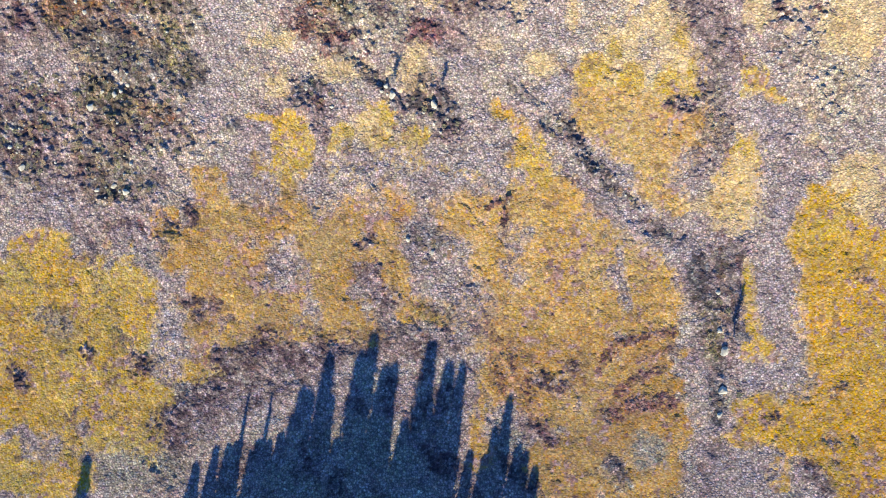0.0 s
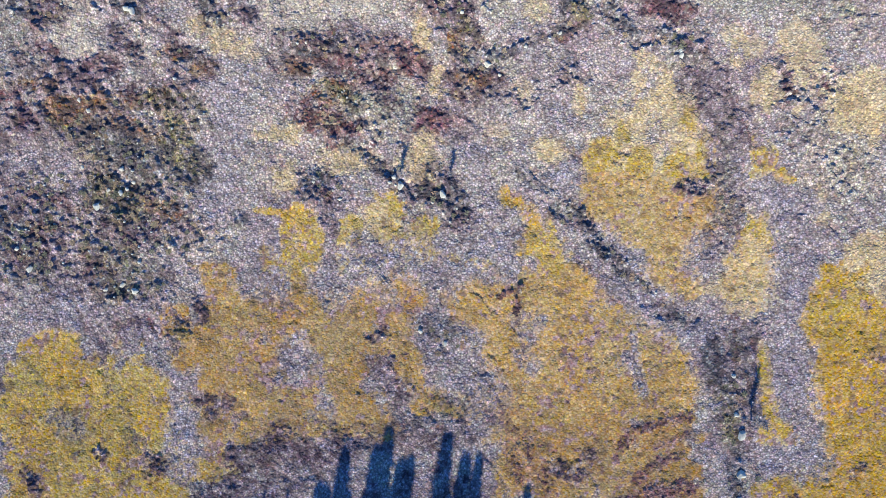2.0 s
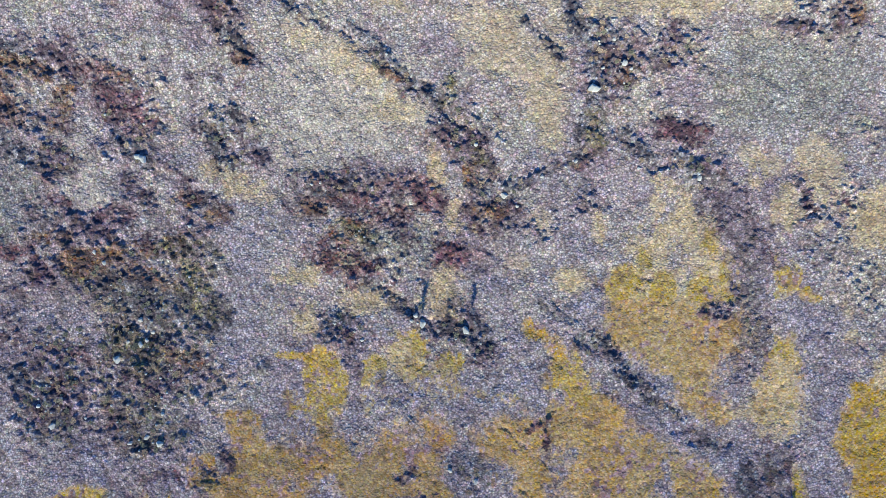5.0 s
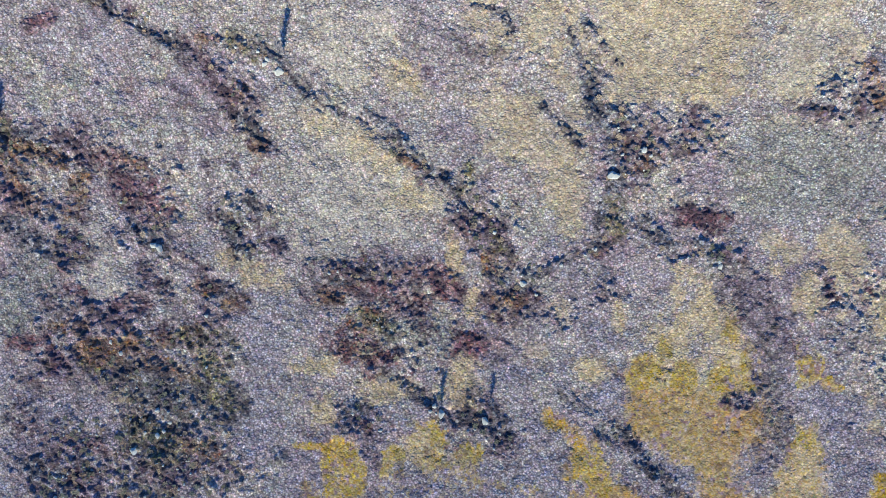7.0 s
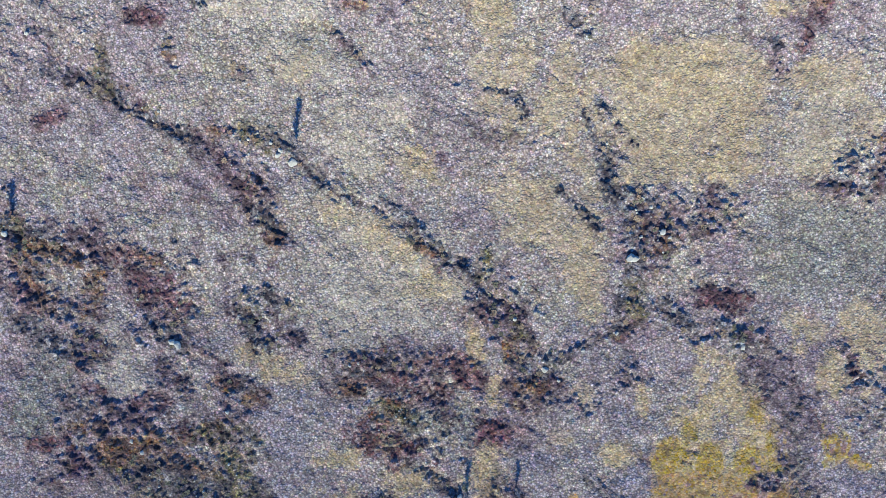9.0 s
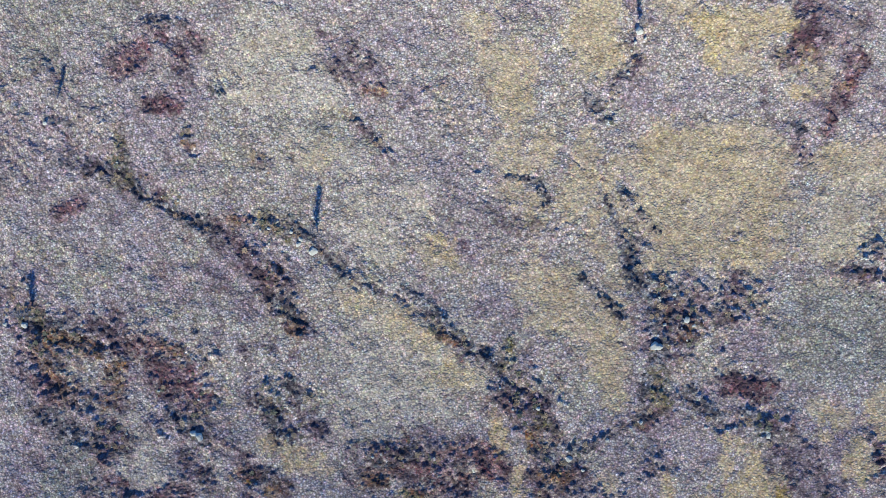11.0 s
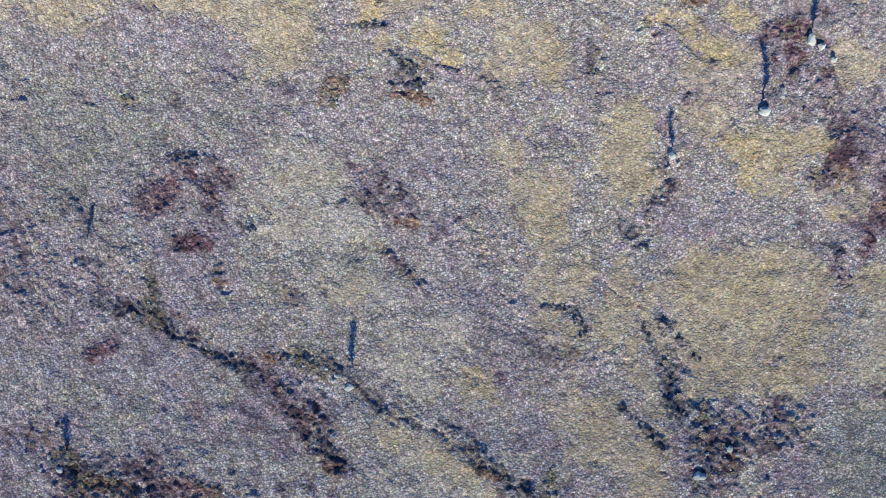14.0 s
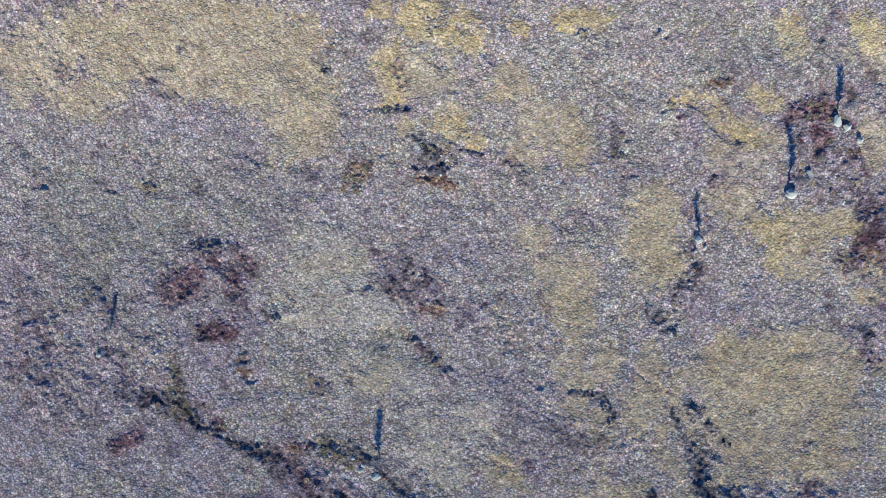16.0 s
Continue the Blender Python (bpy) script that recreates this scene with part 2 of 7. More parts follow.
def mat(kind, label, lobes, gaps=()):
    """A patch of moss, grass or low shrub of its own; its clumps are taken from the heath."""
    at = stretch(lobes)
    x, y, chance, seed = CX[at], CY[at], CR[at], len(PATCHES)
    moss, twigs = kind.startswith("moss"), kind in ("rust", "red")
    f = inside(x, y, lobes, 0.42 if moss else 0.55, 90 + seed % 7) + (0.10 if moss else 0.0)
    if gaps:
        f = np.minimum(f, -0.8 * inside(x, y, gaps, 0.45, 140))
    w = np.clip(0.5 + (3.2 if moss else 1.3 if twigs else 1.45) * f, 0, 1)
    w = w * w * (3 - 2 * w) * (1.0 if moss else 0.66 if kind == "pale" else 0.82)
    holes = 0.6 * wander(x * 1.25, y * 0.8, 1.7, 300 + seed % 5, 2) + 0.55 * wander(x, y, 4.0, 320, 2)
    limit = {"moss_gold": 0.62, "moss_mustard": 0.54, "moss_ochre": 0.42, "moss_yellow": 0.42}.get(kind, 0.42)
    w = w * np.clip(0.6 - 2.2 * (holes - limit - 0.45 * f), 0.08, 1) * (1 - 0.7 * np.clip(2 * FURROW[at] - 0.7, 0, 1))
    w = np.clip(w + (1.6 if moss else 2.4) * (chance - 0.5) * w * (1 - w), 0, 1)
    specks = np.random.default_rng(seed + 50).random(w.shape) < 0.05 + 0.16 * np.clip(wander(x, y, 2.2, 330, 2), -0.5, 1)
    w = np.where(specks & moss, 0.45 * w, w)
    LAYERS.append((kind, at, w))
    if not twigs:
        TONES["dark"][at] *= 1 - 0.85 * w
    part_of = TAKEN[at]
    part_of[(w > 0.52) & (part_of < 0)] = seed
    PATCHES.append((kind, label))


DARK_KINDS = ("plum", "red", "rust", "olive", "slate")


def along(x, y, places):
    """How far the points lie from a line of places, in metres."""
    near = np.full(np.shape(x), 99.0)
    for (ax, ay), (ex, ey) in zip(places, places[1:]):
        dx, dy = ex - ax, ey - ay
        s = np.clip(((x - ax) * dx + (y - ay) * dy) / (dx * dx + dy * dy + 1e-6), 0, 1)
        near = np.minimum(near, np.hypot(x - ax - s * dx, y - ay - s * dy))
    return near


def grow(kind, wide, places, strength=1.0):
    """A strip of heather, sedge, scrub or slate-coloured shade that runs along the places; wide: half its width."""
    at = stretch([(x, y, wide, wide, 0) for x, y in places], 2.0)
    x, y, seed = CX[at], CY[at], 700 + len(LAYERS) % 11
    reach = 0.35 * min(wide, 1.6)
    d = along(x + reach * wander(x, y, 1.9, seed, 2), y + reach * wander(x, y, 1.9, seed + 20, 2), places)
    f = 1 - d / wide + 0.22 * wander(x, y, 0.9, seed + 40, 2)
    w = np.clip(0.45 + 1.1 * f, 0, 1)
    w = w * w * (3 - 2 * w) * strength * np.clip(0.9 + 0.45 * streak(x, y, seed), 0.35, 1)
    w = np.clip(w * (0.25 + 1.3 * CR[at]), 0, 1)
    LAYERS.append((kind, at, w))
    if kind in DARK_KINDS:
        TONES["dark"][at] = np.maximum(TONES["dark"][at], 0.85 * w)
    else:
        TONES["dark"][at] *= 1 - 0.85 * w
    part_of = TAKEN[at]
    part_of[w > 0.55] = -1


tone("dark", [(-40.4, 15.6, 9.1, 9.9, 1), (-48.6, 9.4, 9.9, 6.1, 1), (-53.4, 16.9, 6.9, 6.8, 1), (-41.6, 27.8, 9.9, 4.6, 1), (-53.9, 29.1, 6.1, 3.8, 1)], 0.95)
tone("dark", [(15.4, 17.5, 3.3, 2.3, -19), (-0.4, 16.4, 4.5, 3.0, -19), (-15.6, 19.9, 3.8, 2.3, 1), (-7.9, 14.7, 2.0, 3.8, 11), (-14.7, 16.1, 2.3, 3.0, 21)])
tone("dark", [(34.9, 12.6, 3.0, 3.0, 1), (37.4, -6.8, 3.3, 6.7, 1), (41.8, -2.3, 1.5, 5.2, 1)])
tone("dark", [(-0.0, -0.2, 3.3, 3.7, -39), (3.8, -4.6, 3.0, 3.7, -39), (-21.7, -2.1, 2.6, 1.8, 21), (-15.2, 7.0, 3.0, 2.6, 1), (-7.5, -1.1, 1.7, 1.8, 1), (-0.9, 7.3, 3.0, 2.3, 1)])
tone("dark", [(-50.0, -13.2, 10.6, 9.7, 1), (-41.3, -23.5, 9.0, 5.9, 1), (-25.5, -3.0, 11.3, 7.5, 1)], 0.25)
tone("warm", [(-3.8, -28.5, 31.1, 11.7, 1), (-20.6, -15.5, 9.0, 4.5, 1), (10.9, -25.2, 8.9, 5.9, 1), (39.1, -28.9, 6.6, 4.4, 1), (25.8, -30.7, 5.9, 2.9, 1), (32.8, 0.5, 5.9, 4.5, 1)])
tone("dark", [(-23.6, -15.6, 5.2, 3.0, 1), (-35.6, -14.4, 2.6, 3.7, 1), (-31.6, -21.7, 2.2, 2.2, 1), (-33.7, -27.7, 3.7, 5.2, 1), (11.7, -25.9, 3.7, 4.4, 1), (27.2, -21.1, 5.2, 1.2, 16), (-10.2, -12.3, 5.2, 3.0, 1), (1.7, -10.6, 5.2, 2.2, 1)])
tone("dark", [(-43.1, 50.4, 3.8, 5.4, -1), (-31.7, 46.3, 2.0, 3.8, -1), (-27.2, 45.5, 2.3, 3.0, -1), (-52.2, 54.5, 5.3, 3.8, -1), (-56.0, 43.1, 3.0, 3.0, -1), (-35.6, 38.8, 2.6, 3.0, -21), (-11.4, 38.3, 8.3, 3.0, -11), (3.5, 34.2, 2.7, 3.0, -1), (53.0, 22.7, 5.2, 3.7, -1), (-57.6, 50.0, 4.6, 5.4, -1), (-0.0, 44.9, 3.8, 4.5, -21), (-7.8, 29.9, 8.2, 4.5, -11)], 0.95)
tone("dark", [(28.4, 43.5, 6.0, 4.5, -22), (32.0, 38.1, 3.0, 3.0, -1), (13.4, 40.0, 6.8, 2.3, 19), (9.4, 31.8, 3.0, 2.3, -1), (49.6, 30.3, 5.9, 5.2, -1), (46.0, 33.3, 2.2, 3.7, -1), (14.7, 34.0, 4.5, 3.0, -1)], 0.95)
tone("dark", [(-46.9, 33.8, 12.8, 4.5, -1), (-41.7, 21.6, 9.0, 6.7, -1), (-55.9, 15.9, 6.0, 8.9, -1), (-43.2, 6.8, 4.5, 3.0, -1), (-54.4, 11.4, 6.7, 5.2, -1), (-12.4, 27.0, 4.5, 3.0, -1)], 0.95)
tone("dark", [(-59.7, 57.5, 5.3, 3.8, -4), (-49.3, 54.6, 6.8, 4.5, -23), (-44.3, 47.6, 4.5, 4.4, -43), (-54.3, 43.0, 3.8, 3.7, -3), (-31.7, 44.6, 3.0, 4.5, -3), (-26.7, 41.3, 3.0, 4.4, -23), (-37.3, 37.5, 4.5, 3.0, -3)])
tone("dark", [(20.9, 53.3, 4.4, 5.9, -4), (29.2, 55.0, 4.5, 3.0, 16), (48.7, 57.5, 5.9, 4.5, -4), (28.3, 42.4, 6.6, 4.4, -14), (0.3, 44.8, 4.4, 3.7, -34), (-30.8, 63.3, 3.0, 5.3, 27), (53.3, 59.4, 2.2, 4.5, -4)])
tone("green", [(45.1, 50.0, 10.5, 6.8, -1), (54.0, 48.2, 8.9, 8.3, -1), (34.0, 51.7, 6.7, 4.6, -1)])
tone("green", [(39.0, 47.7, 9.5, 5.2, -4), (47.7, 45.6, 7.3, 6.6, -4), (31.8, 49.6, 5.9, 3.0, -4)])
tone("green", [(-55.5, 70.2, 10.6, 9.1, -4), (-48.1, 65.1, 9.1, 6.0, -4), (-36.1, 78.1, 9.1, 5.3, -4)])
tone("green", [(-56.4, 100.0, 9.9, 6.9, -6), (-46.2, 103.6, 10.6, 4.6, -6), (-61.6, 92.9, 4.6, 5.3, -6)])
tone("green", [(-58.7, 109.6, 13.6, 6.8, -8), (-38.7, 105.4, 10.5, 5.2, -8), (-29.3, 95.1, 8.9, 5.2, -7), (-43.1, 112.9, 12.1, 4.5, -8), (-24.0, 84.0, 8.1, 4.4, -7)])
tone("green", [(31.1, 115.8, 10.3, 6.8, -8), (36.8, 118.8, 10.3, 4.5, -8), (5.5, 92.8, 5.9, 4.4, -7)])
tone("pale", [(-9.8, 31.5, 9.1, 5.3, 1), (-27.8, 22.7, 4.6, 9.1, 1), (-29.5, 29.6, 4.6, 4.6, 1), (5.5, 25.6, 4.5, 6.8, 1), (19.0, 28.9, 6.0, 4.6, 1), (53.5, 24.2, 6.7, 9.8, 1), (-32.8, 13.5, 4.5, 4.5, 1), (-15.7, 26.0, 6.1, 4.6, 1)])
tone("pale", [(-24.1, 50.8, 9.1, 8.4, -1), (-35.5, 51.8, 4.6, 6.9, -1), (-27.3, 30.3, 6.0, 4.5, -1), (6.1, 49.3, 4.5, 6.8, -1), (4.8, 25.2, 4.5, 5.2, -1), (22.6, 48.2, 7.5, 3.8, -1)])
tone("pale", [(-35.2, 50.8, 6.7, 7.5, -4), (-14.5, 71.3, 5.3, 4.6, 17), (-6.2, 59.5, 4.5, 3.0, -4), (-38.7, 56.2, 4.5, 4.5, -4), (-9.7, 76.4, 4.5, 4.6, -4), (4.9, 70.1, 6.7, 6.0, -4)])
tone("pale", [(-8.6, 99.7, 16.5, 5.3, -6), (-0.1, 86.7, 9.7, 6.7, -6), (-22.8, 101.2, 9.1, 4.6, -6), (5.2, 80.1, 5.9, 5.2, -6), (28.6, 95.9, 5.2, 4.5, -6), (-18.0, 79.4, 4.5, 4.5, -6)])
tone("pale", [(-21.6, 109.2, 9.0, 6.8, -8), (3.3, 115.0, 11.9, 7.5, -8), (16.3, 106.4, 5.2, 6.0, -8), (-4.9, 110.0, 8.9, 4.5, -8), (15.2, 93.8, 5.9, 5.2, -8), (26.8, 87.1, 8.7, 4.4, -7), (7.4, 122.9, 11.9, 3.0, -8)])
tone("dark", [(-16.2, 91.3, 3.3, 2.6, -6), (-41.8, 92.4, 4.5, 4.5, -6), (-47.8, 93.0, 3.0, 3.8, -6), (-58.2, 86.4, 3.0, 2.3, -6), (-50.4, 79.6, 4.5, 1.5, -25), (45.7, 89.6, 4.4, 6.7, -6), (43.0, 79.3, 2.2, 4.5, -6), (-4.7, 70.6, 4.4, 3.7, -46), (29.4, 57.7, 4.4, 2.9, 14), (15.1, 82.1, 2.2, 3.0, -6), (41.1, 75.8, 2.2, 2.2, -6)], 0.5)
tone("dark", [(-12.0, 107.2, 5.2, 2.3, -8), (-47.5, 94.5, 6.0, 4.4, -7), (-42.1, 88.6, 4.5, 2.9, -7), (38.3, 99.7, 5.1, 4.4, -8), (42.4, 88.7, 2.9, 5.1, -8), (20.4, 108.9, 3.0, 1.8, -8), (12.3, 104.7, 1.8, 3.7, -8)], 0.5)
tone("dark", [(-5.7, 81.7, 8.7, 3.7, -27), (-3.5, 71.1, 8.7, 5.1, -27), (-64.3, 92.2, 10.5, 4.4, -7), (-66.4, 86.5, 9.0, 4.4, -7), (-53.6, 86.4, 5.2, 2.9, -7), (4.1, 67.3, 6.5, 2.9, -7)], 0.5)
tone("pale", [(-22.5, 79.9, 16.4, 9.0, -6)])
tone("pale", [(-18.4, 56.5, 15.7, 8.2, -4), (-18.2, 73.1, 15.0, 9.1, -4)])
tone("pale", [(-24.8, 71.7, 8.8, 6.5, -7), (-28.4, 78.7, 7.4, 4.4, -7), (-30.2, 87.8, 7.4, 3.7, -7)])
tone("pale", [(-20.5, 71.7, 9.8, 6.8, -4), (-10.6, 62.0, 6.0, 4.5, -4), (-27.3, 57.0, 6.0, 4.5, -4)])
tone("dark", [(-60.1, 81.2, 8.3, 4.5, -6)], 0.5)
tone("dark", [(-56.6, 129.4, 19.9, 8.5, -8)], 0.5)
tone("warm", [(-45.3, 127.8, 25.1, 9.2, -8), (-57.0, 126.3, 15.3, 9.2, -8)])
tone("pale", [(-26.8, 116.0, 12.0, 6.8, -8), (-11.3, 118.5, 10.5, 6.8, -8), (-1.3, 114.1, 8.9, 6.8, -8), (19.3, 111.3, 8.9, 6.0, -8)])
tone("pale", [(15.4, 91.9, 8.2, 9.0, -6), (31.2, 86.5, 11.0, 8.2, -6), (25.6, 69.1, 13.2, 11.0, -6), (7.2, 70.9, 8.1, 7.4, -6), (0.6, 78.3, 8.2, 6.7, -6)])
tone("pale", [(3.5, 70.9, 9.0, 9.8, -4), (11.8, 60.6, 8.9, 9.0, -4), (42.0, 66.2, 11.1, 9.7, -4), (7.4, 51.1, 6.7, 6.7, -4), (-17.3, 49.7, 9.7, 7.4, -4), (-15.0, 63.8, 7.5, 6.0, -4)])
# the next three paint the view's dimmer edges into the ground's tone
tone("dark", [(43.7, 106.2, 3.9, 3.0, -8), (37.4, 112.6, 3.5, 2.7, -8)], 0.5)
tone("dark", [(-61.2, 49.0, 3.8, 3.1, -4), (50.3, 74.0, 3.4, 2.7, -4), (48.3, 52.2, 3.5, 2.8, -4), (-52.3, 81.5, 3.5, 2.7, -4)], 0.50)
tone("dark", [(55.3, 42.2, 3.7, 2.7, -0), (54.9, 20.1, 3.6, 3.0, 0), (47.5, 14.6, 3.6, 2.8, 0)], 0.50)
lighten([(-25.1, 82.5, 4.6, 3.5, -7), (-18.0, 81.6, 4.1, 3.4, -7), (-16.6, 92.2, 3.7, 3.0, -7), (35.7, 101.7, 2.9, 2.4, -8)])
lighten([(-53.6, 53.9, 4.2, 3.0, -4), (-46.4, 50.9, 4.5, 4.5, -4), (-32.3, 41.6, 4.0, 3.1, -4), (-25.1, 41.1, 4.1, 3.4, -4), (3.8, 39.1, 3.7, 2.9, -4), (11.0, 38.6, 4.4, 3.7, -4), (25.8, 42.9, 4.4, 3.4, -4), (33.0, 42.4, 3.4, 2.6, -4)])
lighten([(-40.1, 33.5, 3.4, 6.6, -4)])
lighten([(-23.9, 81.4, 13.4, 4.5, -6), (-23.7, 75.0, 13.4, 4.4, -6), (-14.7, 67.8, 5.2, 4.4, -6)])
lighten([(-31.4, 57.9, 3.7, 3.0, -4), (-20.2, 58.4, 4.5, 3.7, -4)])
lighten([(-22.7, 79.4, 4.1, 3.0, -4), (-23.7, 62.8, 3.7, 3.0, -4), (-31.4, 57.9, 3.7, 3.0, -4)])
lighten([(-25.9, 42.3, 3.8, 2.8, -0), (25.9, 42.2, 4.1, 3.2, -0), (3.7, 36.7, 3.8, 3.0, -0), (11.1, 36.7, 4.4, 3.3, -0), (-11.0, 20.1, 3.5, 3.0, 0), (-11.0, 14.6, 3.6, 3.0, 0), (-3.6, 14.6, 4.5, 3.4, 0), (18.4, 20.1, 4.0, 3.2, 0), (11.0, 14.6, 3.6, 3.0, 0)])
lighten([(-40.3, 9.0, 3.5, 2.7, 0), (-18.3, 9.0, 4.0, 3.1, 0), (-3.6, 9.0, 3.4, 2.8, 0), (-25.6, 3.6, 3.4, 2.8, 0), (3.7, 9.1, 3.7, 3.0, 0), (3.7, 3.6, 4.3, 3.6, 0), (3.7, -1.8, 3.6, 3.0, 0)])
gully(1.6, 1.0, [(-54.3, 80.8), (-49.8, 78.2), (-46.5, 75.3), (-43.0, 73.8), (-38.9, 71.4), (-36.3, 70.6)])
gully(1.7, 1.1, [(-36.3, 70.6), (-33.2, 72.0), (-30.4, 71.2), (-26.6, 69.5), (-23.8, 67.2), (-21.0, 63.3), (-15.2, 60.4), (-10.8, 57.3)])
gully(1.6, 1.0, [(-10.8, 57.3), (-8.4, 54.7), (-3.7, 51.2), (-1.3, 47.8), (2.6, 44.7), (3.4, 40.2), (5.4, 36.8)])
gully(1.6, 0.9, [(-36.3, 70.6), (-33.8, 66.1), (-31.3, 61.4), (-28.7, 57.7), (-27.6, 55.5)])
gully(1.5, 0.9, [(5.4, 36.8), (10.2, 37.7), (14.6, 39.5), (17.7, 41.6), (18.8, 45.9), (18.4, 50.4), (21.1, 55.5)])
gully(1.6, 1.0, [(21.2, 56.2), (19.7, 58.9), (16.8, 60.3), (15.8, 65.2), (18.0, 70.0)])
gully(1.5, 0.9, [(21.7, 43.7), (24.8, 39.8), (29.9, 39.3), (32.3, 35.9)])
gully(1.6, 1.0, [(-49.3, 53.9), (-46.2, 48.1), (-41.5, 43.5), (-39.4, 40.6)])
gully(1.5, 1.0, [(-63.5, 59.3), (-59.0, 57.9), (-54.4, 58.7), (-52.2, 57.1)])
gully(1.4, 0.9, [(-34.3, 46.2), (-32.9, 42.4), (-31.1, 41.2)])
gully(1.8, 0.8, [(21.1, 11.2), (24.2, 8.6), (26.8, 4.9), (29.8, 3.1), (33.6, 2.0)])
gully(2.4, 0.6, [(41.0, -0.0), (40.7, -5.3), (40.4, -9.7), (38.9, -14.2), (38.3, -20.1), (36.8, -26.0)])
gully(1.6, 1.0, [(-11.9, 25.7), (-8.8, 23.8), (-5.8, 21.6), (-3.4, 19.4), (0.3, 19.1), (2.6, 16.8)])
gully(1.4, 0.8, [(15.0, 17.1), (16.6, 15.6), (18.4, 14.9)])
gully(1.3, 0.8, [(-3.1, 2.4), (-1.5, 0.6), (2.3, -2.4), (6.1, -4.5)])
gully(2.0, 1.0, [(-45.1, 7.9), (-43.5, 5.9), (-40.1, 5.6), (-37.7, 6.6)])
gully(1.8, 1.0, [(-57.8, 12.2), (-55.8, 9.2), (-53.1, 7.4)])
gully(1.6, 0.9, [(-45.2, 21.3), (-40.6, 20.2), (-35.3, 21.1)])
gully(1.4, 0.9, [(21.5, 96.6), (20.8, 92.9), (20.1, 90.7), (17.8, 86.4), (15.5, 82.1)])
gully(1.8, 1.1, [(-68.2, 64.8), (-63.8, 62.2), (-61.7, 59.8), (-57.4, 57.1), (-51.5, 56.6)])
gully(1.6, 1.0, [(-14.8, 106.4), (-12.7, 105.0), (-9.7, 107.5), (-6.9, 106.5)])
gully(1.3, 0.9, [(33.1, 97.4), (36.0, 99.2), (40.8, 106.1), (44.0, 102.7)])
gully(1.3, 0.8, [(-19.8, 84.9), (-17.1, 81.6), (-14.3, 79.4), (-13.3, 78.2)])
gully(1.2, 0.7, [(19.0, 109.4), (21.3, 107.2)])
gully(1.1, 0.6, [(-46.4, 119.5), (-45.5, 119.1)])
gully(1.1, 0.6, [(-51.0, 107.4), (-49.9, 107.0)])
gully(1.1, 0.6, [(-56.5, 107.9), (-55.3, 107.5)])
gully(1.1, 0.6, [(-65.2, 109.3), (-64.5, 109.0)])
gully(1.1, 0.6, [(-44.1, 106.5), (-43.6, 106.3)])
gully(1.1, 0.6, [(-24.5, 123.6), (-23.5, 123.1)])
gully(1.1, 0.6, [(-25.6, 119.9), (-24.8, 119.5)])
gully(1.1, 0.6, [(9.2, 120.3), (10.2, 119.9)])
gully(1.1, 0.6, [(19.5, 119.1), (20.1, 118.8)])
gully(1.1, 0.6, [(-53.0, 113.3), (-52.3, 113.0)])
gully(1.1, 0.6, [(18.9, 108.7), (20.3, 108.1)])
gully(1.1, 0.6, [(-9.9, 115.3), (-9.1, 115.0)])
gully(1.1, 0.6, [(-37.6, 111.0), (-37.0, 110.7)])
gully(1.1, 0.6, [(13.0, 82.2), (14.0, 81.8)])
gully(1.1, 0.6, [(40.1, 75.8), (41.3, 75.3)])
gully(1.1, 0.6, [(-59.3, 92.5), (-58.7, 92.2)])
gully(1.1, 0.6, [(-51.0, 107.5), (-50.1, 107.2)])
gully(1.1, 0.6, [(-47.1, 102.5), (-46.3, 102.2)])
gully(1.1, 0.6, [(-41.2, 83.4), (-40.1, 83.0)])
gully(1.1, 0.6, [(-38.8, 92.1), (-38.0, 91.8)])
gully(1.1, 0.6, [(-50.7, 80.4), (-49.3, 79.9)])
gully(1.1, 0.6, [(12.7, 82.7), (13.9, 82.3)])
gully(1.1, 0.6, [(14.4, 80.7), (15.5, 80.3)])
gully(1.1, 0.6, [(39.4, 76.3), (40.6, 75.8)])
gully(1.1, 0.6, [(-15.5, 79.9), (-14.5, 79.5)])
gully(1.1, 0.6, [(-24.4, 104.4), (-23.0, 103.9)])
gully(1.1, 0.6, [(-32.2, 79.3), (-30.9, 78.8)])
gully(1.1, 0.6, [(12.1, 101.5), (13.3, 101.1)])
gully(1.1, 0.6, [(48.6, 52.6), (49.3, 52.4)])
gully(1.1, 0.6, [(40.0, 51.3), (40.7, 51.1)])
gully(1.1, 0.6, [(-41.0, 81.5), (-40.1, 81.2)])
gully(1.1, 0.6, [(-22.1, 50.7), (-21.3, 50.5)])
gully(1.1, 0.6, [(-6.6, 61.7), (-5.6, 61.4)])
gully(1.1, 0.6, [(40.6, 73.1), (41.5, 72.8)])
mat("moss_yellow", "mottled golden yellow moss mat with thin lilac gaps", [(-51.2, -0.3, 2.8, 1.2, -0), (-49.8, -2.6, 2.1, 2.1, -0), (-53.0, -3.1, 1.0, 0.7, -0), (-48.1, -5.7, 6.0, 2.1, -0), (-51.5, -8.8, 6.0, 2.9, -0), (-44.0, -7.4, 3.7, 2.6, -0), (-42.1, -10.4, 5.2, 2.9, -0), (-55.2, -11.4, 4.5, 2.9, -0), (-48.1, -12.1, 6.7, 2.9, -0)], [(-50.3, -10.8, 2.5, 1.3, -0), (-41.7, -9.0, 1.2, 1.0, -0), (-46.3, -3.3, 1.5, 1.2, -0)])
